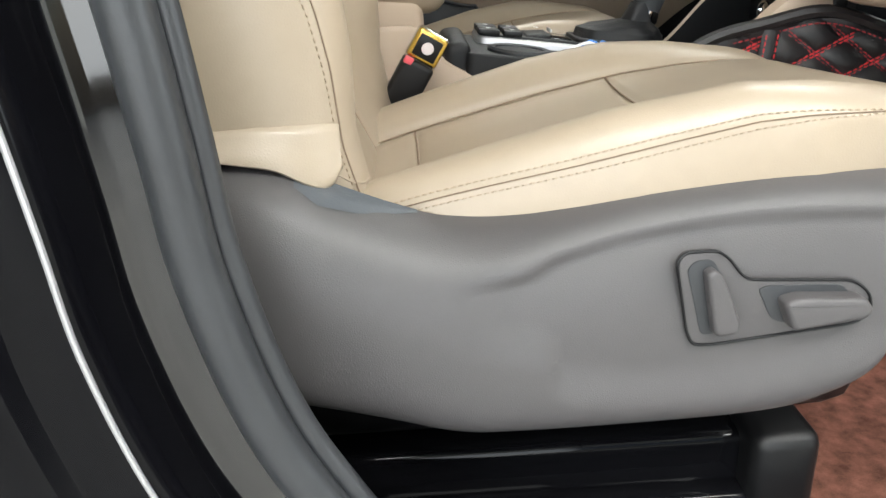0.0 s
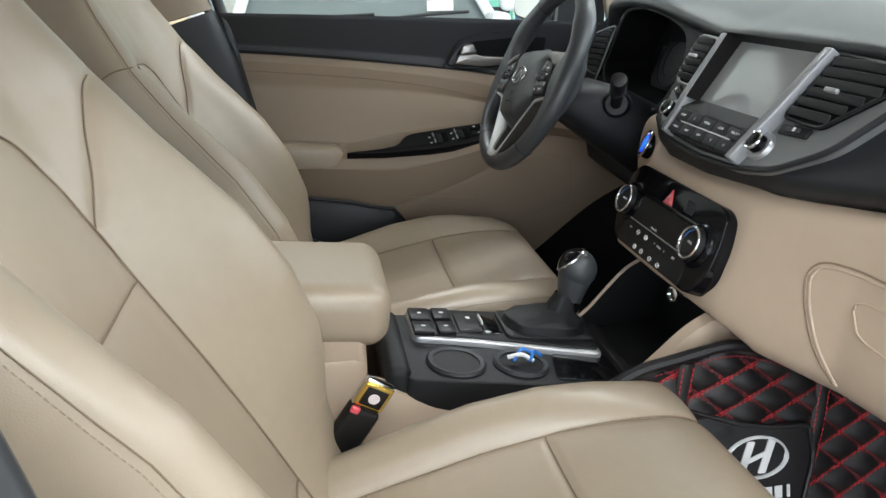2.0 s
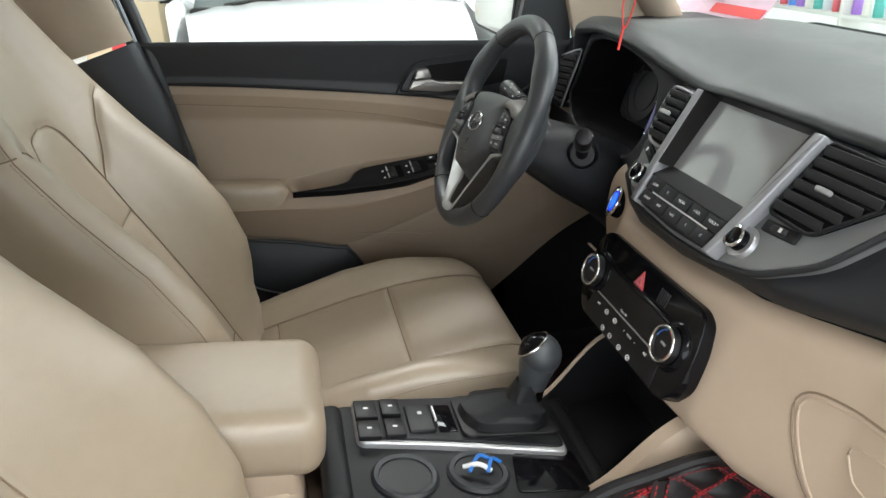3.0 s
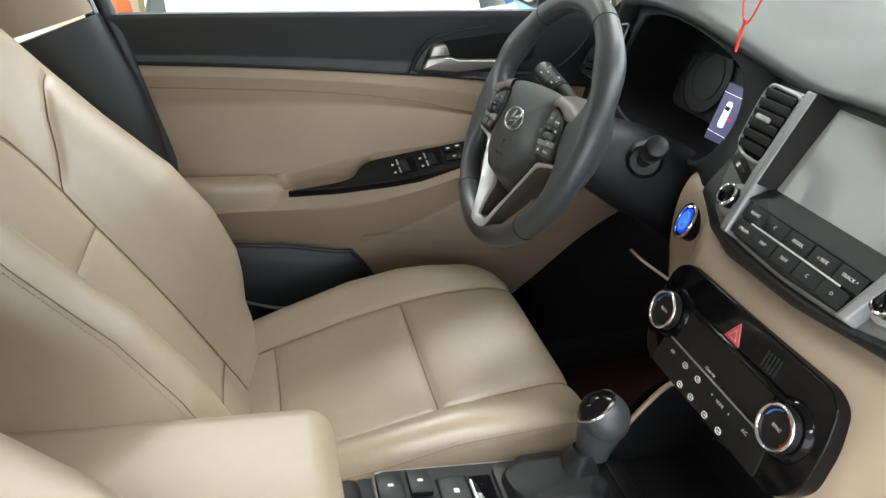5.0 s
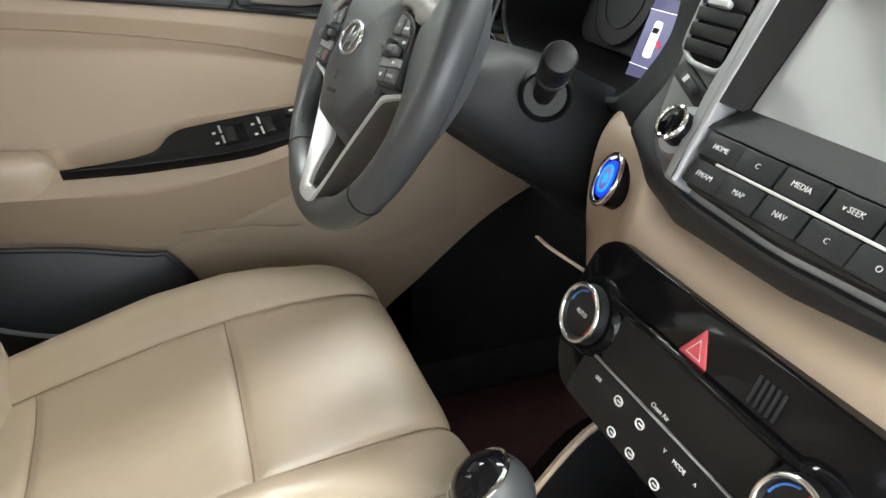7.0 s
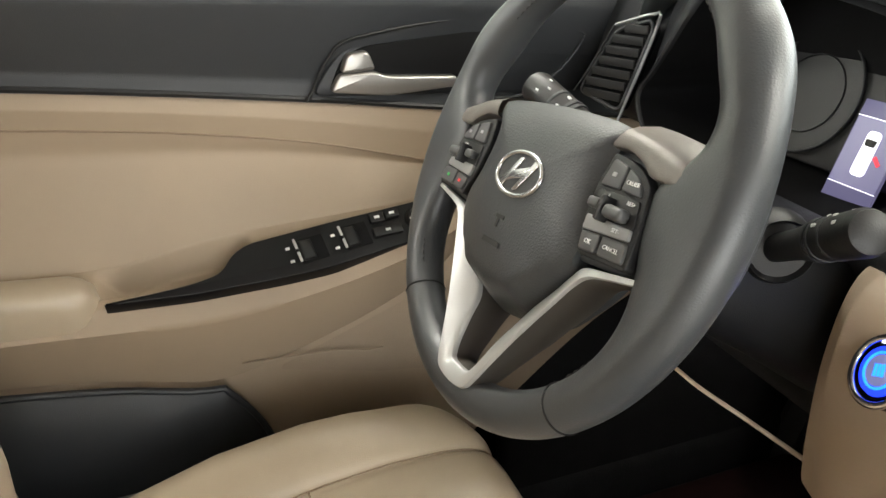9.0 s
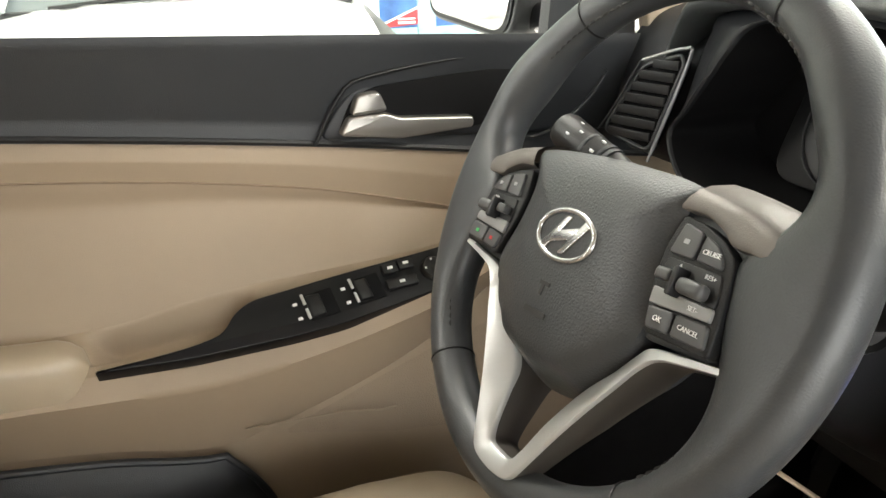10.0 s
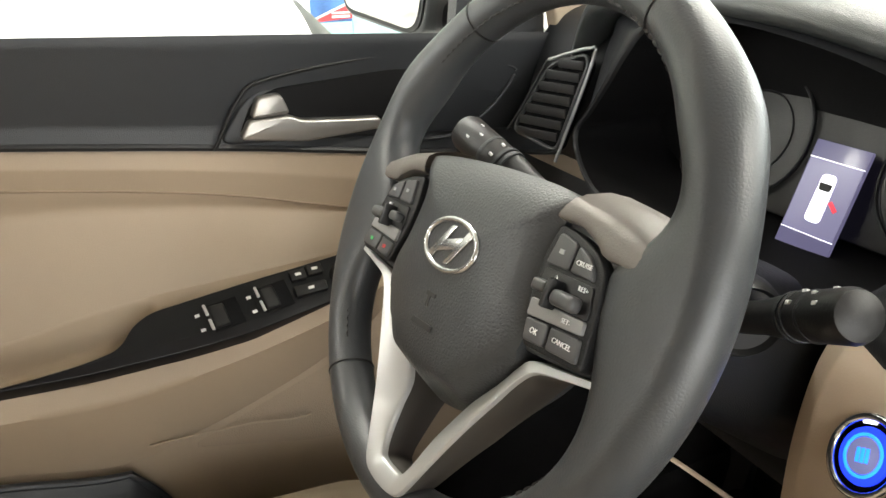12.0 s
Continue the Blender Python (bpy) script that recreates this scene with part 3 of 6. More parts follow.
# pull cup, dark strip and window switches
tilt_m = basis((0.36, 0.697, 0.8875), (1, 0, 0.090), (0, -0.62, 0.78)) @ Matrix.Translation((0, 0, 0.007))
sw_out = rounded([(-0.235, -0.033), (-0.145, -0.042), (-0.05, -0.045), (0.0, -0.044), (0.09, -0.034), (0.22, -0.020), (0.22, 0.024), (0.103, 0.015), (0.012, 0.010), (-0.082, 0.003), (-0.100, -0.006), (-0.115, -0.025), (-0.145, -0.030)], 0.012)
swp = part("switch_panel", plate(sw_out, 0.020, tilt_m, 0.0015), material("satin_black_switch_panel", (0.005, 0.005, 0.006), 0.4, mottle=0.1, spec=0.25), door, "satin black window switch panel")
for k, dx in enumerate((-0.024, 0.027)):
    m = tilt_m @ Matrix.Translation((dx, -0.017 + 0.10 * dx, 0.0)) @ pose(0, 0, 0, 0, 0, 6)
    part("switch_well", rbox(0.007, 0, 0.0005, 0.030, 0.029, 0.0012, 0.0004, 2, m), MATTE, swp, "matte black switch well")
    part("window_switch", rbox(0.0, 0, 0.0022, 0.016, 0.024, 0.006, 0.0025, 3, m @ pose(0, 0, 0, 0, 12, 0)), BLACK, swp)
    for dy in (-0.008, 0.008):
        part("switch_edge", rbox(-0.010, dy, 0.0072, 0.003, 0.012, 0.0015, 0.0006, 2, m), SILVER, swp)
        part("switch_mark", rbox(-0.018, dy, 0.0012, 0.0045, 0.003, 0.0008, 0, 1, m), WHITE, swp)
for dx, dy in ((0.062, 0.002), (0.080, 0.004), (0.070, -0.016)):
    part("mirror_switch", rbox(dx, dy, 0.002, 0.017 if dy > -0.01 else 0.034, 0.012, 0.006, 0.002, 2, tilt_m), BLACK, swp)
    part("switch_mark", rbox(dx, dy, 0.0052, 0.006, 0.003, 0.0006, 0, 1, tilt_m), WHITE, swp)
part("mirror_knob", lathe([(0.0, 0.006), (0.011, 0.006), (0.013, 0.004), (0.014, 0.0)], tilt_m @ Matrix.Translation((0.108, -0.008, 0)), 24), BLACK, swp)
for ang in range(0, 360, 90):
    c, s = math.cos(radians(ang)), math.sin(radians(ang))
    part("switch_mark", rbox(0.108 + 0.009 * c, -0.008 + 0.009 * s, 0.0062, 0.002, 0.002, 0.0006, 0, 1, tilt_m), WHITE, swp)

# rear armrest pad
ap = []
for q in np.linspace(0, 1, 26):
    x = -0.13 + 0.262 * q
    k = max(0.0, 1 - max(0.0, (q - 0.86) / 0.14) ** 2) ** 0.5
    a = np.linspace(0, 2 * np.pi, 30, endpoint=False)
    ap.append(np.stack([np.full(30, x), 0.694 - 0.026 * k * np.sign(np.cos(a)) * np.abs(np.cos(a)) ** 0.5, 0.862 - 0.02 * q + (0.034 * k + 0.001) * np.sign(np.sin(a)) * np.abs(np.sin(a)) ** 0.6], -1))
part("armrest_pad", grid(np.stack(ap), close_v=True, caps=True), LEATHER, door, "beige padded elbow rest")

# door handle in its dark recess
HANDLE = material("warm_satin_handle", (0.34, 0.325, 0.305), 0.32, metal=0.75, grain=0.1, scale=1500, mottle=0.05)
hm = basis((0.45, 0.735, 1.068), (1, 0, 0), (0, -1, 0.0))
part("handle_bezel", plate(rounded([(-0.084, -0.037), (-0.055, 0.004), (-0.028, 0.018), (0.10, 0.030), (0.29, 0.024), (0.27, -0.060), (0.10, -0.048)], 0.016), 0.01, hm, 0.003), DARK, door)
part("handle_recess", plate(rounded([(-0.064, -0.032), (-0.048, 0.002), (-0.024, 0.013), (0.10, 0.022), (0.150, 0.020), (0.140, -0.030), (0.082, -0.038), (0.0, -0.042)], 0.010), 0.004, hm @ Matrix.Translation((0, 0, 0.0035)), 0.001), MATTE, door, "black hollow behind the handle")
part("door_handle", plate(rounded([(-0.064, -0.031), (-0.054, -0.013), (-0.016, -0.012), (-0.002, -0.018), (0.080, -0.024), (0.080, -0.036), (0.0, -0.040)], 0.005), 0.012, hm @ Matrix.Translation((0, 0, 0.014)), 0.003), HANDLE, door, "satin silver door handle")
part("lock_button", plate(rounded([(-0.052, -0.012), (-0.045, 0.008), (-0.022, 0.010), (-0.014, -0.010)], 0.005), 0.012, hm @ Matrix.Translation((0, 0, 0.016)), 0.003), HANDLE, door, "satin silver lock button")
part("corner_trim", tube([tuple(hm @ Vector((x, y, 0.002))) for x, y in catmull([(0.10, -0.052), (0.165, -0.056), (0.215, -0.030), (0.245, 0.006), (0.235, 0.014)], 30)], 0.0025, 8), DARK, door)
part("recess_line", tube([tuple(hm @ Vector((x, y, 0.0035))) for x, y in catmull([(-0.088, -0.040), (-0.060, 0.006), (-0.030, 0.023), (0.10, 0.036), (0.29, 0.030)], 40)], 0.002, 8), BLACK, door)

# ---- outside mirror of the driver's side ----
mir = thing("side_mirror", "driver's outside mirror in a black housing", "mirror", (0.68, 0.98, 1.14))
mm = basis((0.645, 0.985, 1.158), (-0.2, 0.98, 0), (-0.98, -0.2, 0.05))
part("housing", plate(rounded([(-0.105, -0.075), (0.02, -0.064), (0.11, -0.046), (0.125, 0.05), (-0.08, 0.07)], 0.035), 0.09, mm @ Matrix.Translation((0, 0, -0.004)), 0.006), material("grey_mirror_housing", (0.09, 0.09, 0.095), 0.35, coat=0.3), mir)
part("glass_rim", plate(rounded([(-0.100, -0.070), (0.02, -0.059), (0.105, -0.041), (0.120, 0.045), (-0.075, 0.065)], 0.033), 0.004, mm @ Matrix.Translation((0, 0, -0.001)), 0.001), BLACK, mir)
part("mirror_glass", plate(rounded([(-0.095, -0.063), (0.02, -0.052), (0.099, -0.035), (0.114, 0.039), (-0.070, 0.059)], 0.031), 0.003, mm @ Matrix.Translation((0, 0, 0.001)), 0.0005), CHROME, mir, "silvered mirror glass")
part("arm", rbox(0.725, 0.875, 1.118, 0.07, 0.17, 0.04, 0.015), BODYPAINT, mir)


# ---- front seats ----
# paler grey for the highlight along the seat shield's upper edge
EDGE_SHINE = material("painted_shield_highlight", (0.085, 0.094, 0.105), 0.35, grain=0.3, scale=500)


def front_seat(name, cy, sign, dx, dz, label):
    st = thing(name, label, "car seat", (0.2 + dx, cy, 0.36), group="front seats")
    # cushion
    c = Pad([(-0.06, 0.638), (0.02, 0.655), (0.093, 0.674), (0.20, 0.697), (0.303, 0.718), (0.390, 0.734), (0.445, 0.740), (0.480, 0.736), (0.4955, 0.720), (0.493, 0.690), (0.480, 0.655), (0.455, 0.62)],
            [(0, 0), (0.055, 0.002), (0.10, 0.006), (0.136, 0.014), (0.163, 0.034), (0.187, 0.045), (0.209, 0.040), (0.224, 0.016), (0.230, -0.03), (0.228, -0.09)],
            [(0, 0.88), (0.12, 0.93), (0.30, 1.0), (0.46, 1.0), (0.53, 0.98), (0.58, 0.955), (0.63, 0.92), (0.72, 0.88)], [(0, 0.75), (0.15, 0.85), (0.30, 1.0), (0.39, 0.90), (0.45, 0.60), (0.50, 0.28), (0.55, 0.08), (0.64, 0.0)], cy + sign * 0.030, sign, offset=(dx, dz))
    c.tilt = 0.06 if sign < 0 else 0.0
    c.corner = 0.050 if sign < 0 else 0.030
    a, b, s = 0.158, 0.374, 0.140
    c.lines = [[(-s, 0), (-s, 0.45), (-s * 0.99, 0.53), (-s * 0.95, 0.62)], [(s, 0), (s, 0.45), (s * 0.99, 0.53), (s * 0.95, 0.62)], [(-s, a), (s, a)], [(-s, b), (s, b)]]
    cu = part("cushion", grid(c.surface(190, 170)), LEATHER, st, "beige leather seat cushion")
    for line in c.lines:
        p, n = c.line(line, 90, 0.0016)
        part("seam", tube(p, 0.0009, 6), SEAM, cu)
    for e in (-1, 1):
        k = 0.262
        pip = [(e * (k - 0.022), 0.02), (e * (k - 0.022), 0.16), (e * (k - 0.018), 0.28), (e * (k - 0.018), 0.38), (e * (k - 0.012), 0.46), (e * (k - 0.004), 0.51), (e * (k + 0.004), 0.55)]
        p, n = c.line(pip, 90, 0.0006)
        part("piping", tube(p, 0.0005, 6), SEAM, cu)
        for off in (-0.005, 0.005):
            p, n = c.line([(q + e * off, v) for q, v in pip], 160, 0.0002)
            tagged(part("stitching", stitches(p, n, 0.005, 0.0036, 0.0008), THREAD, cu), kind="stuff")
    # backrest
    k = Pad([(0.075, 0.60), (0.050, 0.665), (0.018, 0.73), (-0.017, 0.797), (-0.062, 0.880), (-0.104, 0.958), (-0.130, 1.010), (-0.185, 1.125), (-0.225, 1.215), (-0.255, 1.29), (-0.28, 1.36)],
            [(0, 0), (0.05, 0.0), (0.098, 0.004), (0.138, 0.034), (0.174, 0.069), (0.205, 0.085), (0.230, 0.077), (0.247, 0.050), (0.255, 0.010), (0.257, -0.05), (0.250, -0.11)],
            [(0, 0.90), (0.15, 0.98), (0.30, 1.02), (0.45, 1.0), (0.58, 0.97), (0.66, 0.86), (0.74, 0.70), (0.82, 0.60)], [(0, 0.15), (0.09, 0.30), (0.146, 0.52), (0.19, 0.82), (0.225, 1.0), (0.30, 1.14), (0.39, 1.08), (0.45, 0.90), (0.50, 0.73), (0.58, 0.52), (0.66, 0.38), (0.80, 0.25)], cy, sign, offset=(dx, dz))
    k.flip = True
    s, top = 0.094, 0.405
    k.lines = [[(e * s, 0), (e * s, 0.30), (e * 0.092, top), (e * 0.090, 0.465), (e * 0.080, 0.53), (e * 0.05, 0.575), (0, 0.585)] for e in (-1, 1)]
    k.lines += [[(-0.092, top), (0.092, top)], [(-s, 0.13), (s, 0.13)]]
    yoke = [[(e * 0.090, 0.465), (e * 0.125, 0.50), (e * 0.165, 0.545), (e * 0.205, 0.575), (e * 0.235, 0.585)] for e in (-1, 1)]
    k.lines += yoke
    bk = part("backrest", grid(k.surface(190, 220)), LEATHER, st, "beige leather backrest with side bolsters")
    for line in k.lines:
        p, n = k.line(line, 90, 0.0016)
        part("seam", tube(p, 0.0009, 6), SEAM, bk)
    for e in (-1, 1):
        j = 0.272
        pip = [(e * j, 0.03), (e * j, 0.20), (e * j, 0.40), (e * j, 0.56), (e * (j - 0.004), 0.66), (e * (j - 0.008), 0.80)]
        p, n = k.line(pip, 110, 0.0006)
        part("piping", tube(p, 0.0006, 6), SEAM, bk)
        for off in (0.006,):
            p, n = k.line([(q + e * off, v) for q, v in pip], 200, 0.0003)
            tagged(part("stitching", stitches(p, n, 0.005, 0.0036, 0.0008), THREAD, bk), kind="stuff")
        p, n = k.line([(e * (j - 0.01), 0.585), (e * (j + 0.05), 0.59), (e * (k.half - 0.004), 0.575)], 40, 0.0006)
        part("seam", tube(p, 0.0010, 6), SEAM, bk)
        p, n = k.line([(e * 0.235, 0.110), (e * 0.27, 0.118), (e * (j + 0.05), 0.146), (e * (k.half - 0.004), 0.176)], 50, 0.0002)
        part("seam", tube(p, 0.0007, 6), LEATHER, bk)
    # shell behind the backrest
    v = np.linspace(0, k.length, 40)
    rim = [k.at(np.full(40, e * (k.half - 0.001)), v) for e in (-1, 1)]
    back = np.stack([rim[0] * (1 - q) + rim[1] * q + np.array([-0.035 * math.sin(math.pi * q) ** 0.5 - 0.004, 0, -0.012]) for q in np.linspace(0, 1, 16)])
    part("back_shell", grid(back), CLOTH, st, "greyish beige seat back shell")
    # headrest with its posts
    hx, hz = -0.305 + dx, 1.47 + dz
    part("headrest", rbox(0, 0, 0, 0.10, 0.26, 0.19, 0.045, 6, Matrix.Translation((hx, cy, hz)) @ pose(0, 0, 0, 0, -18, 0)), LEATHER, st, "beige leather headrest")
    for e in (-0.06, 0.06):
        part("headrest_post", tube([(hx - 0.0, cy + e, hz - 0.06), (hx + 0.03, cy + e, hz - 0.16)], 0.006, 10), CHROME, st)
    # outer shield, rails
    shield_x = np.linspace(-0.12, 0.434, 120)
    topz = curve([(-0.12, 0.768), (-0.047, 0.755), (0.007, 0.746), (0.042, 0.728), (0.09, 0.708), (0.12, 0.701), (0.16, 0.702), (0.20, 0.707), (0.25, 0.715), (0.33, 0.721), (0.40, 0.720), (0.434, 0.713)])(shield_x)
    botz = curve([(-0.12, 0.615), (0.004, 0.591), (0.064, 0.5755), (0.11, 0.5615), (0.15, 0.558), (0.25, 0.558), (0.32, 0.561), (0.355, 0.570), (0.385, 0.588), (0.404, 0.628), (0.416, 0.668), (0.434, 0.700)])(shield_x)
    fold = curve([(-0.2, 0.655), (0.123, 0.669), (0.179, 0.682), (0.231, 0.694), (0.302, 0.701), (0.382, 0.700), (0.5, 0.694)])(shield_x)
    sole = curve([(-0.2, 0.645), (0.14, 0.632), (0.175, 0.604), (0.215, 0.593), (0.29, 0.593), (0.37, 0.610), (0.5, 0.64)])(shield_x)
    ramp = lambda v, a, b: (lambda k: k * k * (3 - 2 * k))(np.clip((v - a) / (b - a), 0, 1))
    bulge = curve([(0, 0.246), (0.03, 0.262), (0.08, 0.274), (0.16, 0.285), (0.30, 0.295), (0.5, 0.301), (0.8, 0.303), (0.94, 0.298), (1.0, 0.286)])
    rows_ = []
    for q in np.r_[np.linspace(0, 0.1, 12, endpoint=False), np.linspace(0.1, 1, 68)]:
        z = topz * (1 - q) + botz * q
        out = float(bulge(q))
        dish = 0.0055 * (1 - ramp(z, fold - 0.007, fold + 0.004)) * ramp(z, sole - 0.016, sole + 0.018) * ramp(shield_x, 0.10, 0.17) * (1 - ramp(shield_x, 0.38, 0.42))
        brow_ = 0.0035 * np.exp(-((z - fold - 0.012) / 0.012) ** 2) * ramp(shield_x, 0.06, 0.2)
        ends = 0.030 * np.clip((shield_x - 0.395) / 0.039, 0, 1) ** 2 + 0.035 * np.clip((0.03 - shield_x) / 0.15, 0, 1) ** 2
        rows_.append(np.stack([shield_x + dx, np.full(120, cy) + sign * (out - dish + brow_ - ends), z + dz], -1))
    sh = part("side_shield", grid(np.stack(rows_)), SHIELD, st, "dark grey grained plastic side shield")
    pm = basis((0.3215 + dx, cy + sign * 0.2975, 0.6515 + dz), (1, 0, 0.0), (0, sign, 0.05)) @ Matrix.Scale(0.95, 4)
    if sign > 0:
        pm = pm @ Matrix.Diagonal((-1, 1, 1, 1))
    outline = [(-0.074, 0.029), (-0.069, 0.036), (-0.048, 0.036), (-0.040, 0.030), (-0.029, 0.015), (0.043, 0.010), (0.055, -0.001), (0.057, -0.015), (0.046, -0.021), (-0.050, -0.030), (-0.061, -0.029), (-0.065, -0.020)]
    out2 = rounded(outline, 0.008)
    pan = part("switch_panel", plate(out2, 0.006, pm, 0.0008), SHIELD, sh)
    part("panel_gap", tube([tuple(pm @ Vector((x * 1.01, y * 1.02, 0.0002))) for x, y in out2], 0.0010, 6, closed=True), BLACK, sh)
    # flat dark plates paint the shadowed wells beside the two levers
    part("switch_well", plate(rounded([(-0.068, 0.025), (-0.062, 0.031), (-0.051, 0.031), (-0.045, 0.018), (-0.046, -0.022), (-0.056, -0.023)], 0.006), 0.002, pm @ Matrix.Translation((0, 0, 0.0008)), 0.0003), RUBBER, sh)
    part("switch_well", plate(rounded([(-0.020, 0.008), (-0.014, 0.010), (0.034, 0.008), (0.042, 0.001), (0.0, -0.018), (-0.010, -0.014)], 0.005), 0.002, pm @ Matrix.Translation((0, 0, 0.0008)), 0.0003), RUBBER, sh)
    part("recline_switch", plate(rounded([(-0.058, 0.024), (-0.053, 0.027), (-0.047, 0.022), (-0.033, -0.012), (-0.035, -0.020), (-0.050, -0.021)], 0.005), 0.014, pm @ Matrix.Translation((0, 0, 0.010)), 0.003), SHIELD, sh, "dark grey backrest switch")
    part("slide_switch", plate(rounded([(-0.008, 0.002), (0.002, 0.005), (0.046, 0.002), (0.052, -0.006), (0.048, -0.013), (0.0, -0.019)], 0.005), 0.018, pm @ Matrix.Translation((0, 0, 0.014)), 0.004), SHIELD, sh, "dark grey cushion switch")
    # tapered pale strip: a painted highlight on the shield's rolled edge
    edge_ = np.stack(rows_)[0:9, 30:47]
    taper = np.interp(np.arange(17), [0, 3, 8, 16], [0.75, 1.0, 0.8, 0.12])
    pl = edge_[:1] + (edge_ - edge_[:1]) * taper[None, :, None] + np.array((0, sign * 0.0012, 0.0010))
    part("shield_highlight", grid(pl), EDGE_SHINE, sh, "pale strip painted as the highlight on the shield's rolled edge")
    # leather hem of the backrest, folded over the shield
    hem_x = np.linspace(-0.075, 0.048, 24)
    hem_t = np.interp(hem_x, [-0.075, 0.0, 0.048], [0.769, 0.768, 0.762])
    hem_b = curve([(-0.075, 0.760), (-0.040, 0.754), (-0.010, 0.748), (0.010, 0.743), (0.028, 0.732), (0.040, 0.7275), (0.048, 0.737)])(hem_x)
    near = curve([(-0.075, 0.2570), (-0.02, 0.2560), (0.02, 0.2535), (0.036, 0.2480), (0.048, 0.236)])(hem_x)
    hem = []
    for q, lift in ((-0.10, -0.004), (0.0, -0.0002), (0.06, 0.0008), (0.2, 0.0022), (0.4, 0.0046), (0.6, 0.0072), (0.8, 0.0095), (0.94, 0.0105), (1.0, 0.0092), (0.98, 0.0)):
        hem.append(np.stack([hem_x + dx, cy + sign * (near + lift), hem_t * (1 - q) + hem_b * q + dz], -1))
    part("backrest_hem", grid(np.stack(hem)), LEATHER, bk, "folded leather hem")
    for e in (-0.21, 0.215):
        part("seat_rail", rbox(0.075 + dx, cy + sign * e, 0.478, 0.56, 0.045, 0.05, 0.008), GLOSS, st, "black steel seat rail")
        part("rail_channel", rbox(0.075 + dx, cy + sign * (e + 0.028), 0.450, 0.58, 0.03, 0.022, 0.006), GLOSS, st)
        for fx_ in (-0.17, 0.30):
            part("rail_foot", rbox(fx_ + dx, cy + sign * e, 0.405, 0.07, 0.05, 0.10, 0.008), BLACK, st)
    part("rail_cover", rbox(0.358 + dx, cy + sign * 0.235, 0.470, 0.052, 0.060, 0.095, 0.012), BLACK, st, "charcoal rail end cover")
    part("seat_base", rbox(0.19 + dx, cy, 0.55 + dz, 0.50, 0.44, 0.10, 0.03), BLACK, st)
    return st


front_seat("car_seat", -0.345, -1, 0.0, 0.0, "beige leather power front seat beside the open doorway")
front_seat("car_seat", 0.335, 1, -0.012, -0.022, "beige leather front seat behind the steering wheel")

# ---- centre console ----
con = thing("centre_console", "beige and charcoal centre console with shifter and armrest", "console", (0.2, 0, 0.36))
lo = curve([(-0.40, 0.74), (-0.05, 0.74), (0.10, 0.735), (0.17, 0.705), (0.22, 0.690), (0.40, 0.675), (0.47, 0.70), (0.55, 0.775), (0.62, 0.80)])
cx = np.linspace(-0.40, 0.62, 90)
for e in (-1, 1):
    rows_ = []
    for q in np.linspace(0, 1, 20):
        z = lo(cx) * (1 - q) + 0.37 * q
        y = 0.112 + 0.018 * np.clip((cx - 0.35) / 0.2, 0, 1) + 0.012 * q - 0.012 * (1 - q) ** 8
        rows_.append(np.stack([cx, e * y, z], -1))
    lip_w = 0.018 - (0.012 * np.clip((cx - 0.42) / 0.05, 0, 1) if e > 0 else 0.0)
    rows_.insert(0, np.stack([cx, e * (rows_[0][:, 1] * e - lip_w), lo(cx) + 0.004], -1))
    rows_.insert(0, np.stack([cx, e * (rows_[0][:, 1] * e - 0.3 * lip_w), lo(cx) - 0.008], -1))
    part("side_panel", grid(np.stack(rows_)), BEIGE, con, "beige console side panel")
part("front_box", rbox(-0.13, 0, 0.60, 0.48, 0.21, 0.36, 0.015), BEIGE, con)
arm = part("armrest", rbox(0, 0, 0, 0.44, 0.20, 0.085, 0.030, 6, Matrix.Translation((-0.075, -0.008, 0.845)) @ pose(0, 0, 0, 0, 6, 0)), LEATHER, con, "beige padded armrest lid")
part("box_neck", rbox(-0.09, -0.008, 0.79, 0.40, 0.19, 0.07, 0.012), BEIGE, con)
# dark tray top
tm = basis((0.32, 0, 0.713), (1, 0, -0.14), (0.14, 0, 1))
part("top_tray", plate(rounded([(-0.16, -0.100), (0.155, -0.112), (0.155, 0.112), (-0.16, 0.100)], 0.012), 0.05, tm, 0.003), CONS, con, "charcoal console top")
part("tray_riser", rbox(0.150, 0, 0.712, 0.035, 0.19, 0.07, 0.012, 3), CONS, con)
# gear panel with a silver surround
gm = tm @ Matrix.Translation((0.0, 0.045, 0.010))
gp = rounded([(-0.136, -0.034), (-0.040, -0.044), (0.132, -0.070), (0.132, 0.052), (-0.136, 0.050)], 0.012)
part("silver_surround", plate([(x * 1.03, y * 1.12) for x, y in gp], 0.030, gm, 0.004), SILVER, con, "satin silver console trim")
gpan = part("gear_panel", plate(gp, 0.01, gm @ Matrix.Translation((0, 0, 0.003)), 0.002), CONS, con)
for bx, by, w, h in ((-0.124, 0.020, 0.030, 0.040), (-0.124, -0.024, 0.030, 0.036), (-0.090, 0.024, 0.026, 0.036), (-0.090, -0.022, 0.026, 0.036)):
    part("console_button", rbox(bx, by, 0.006, w, h, 0.008, 0.002, 2, gm), BLACK, gpan)
    part("button_mark", rbox(bx, by, 0.0103, 0.006, 0.0035, 0.0006, 0, 1, gm), WHITE, gpan)
part("brake_switch", rbox(-0.052, 0.0, 0.007, 0.036, 0.060, 0.012, 0.003, 3, gm @ pose(0, 0, 0, 0, -6, 0)), BLACK, gpan, "parking brake switch")
part("button_mark", rbox(-0.054, 0.0, 0.0142, 0.006, 0.006, 0.0006, 0, 1, gm), WHITE, gpan)
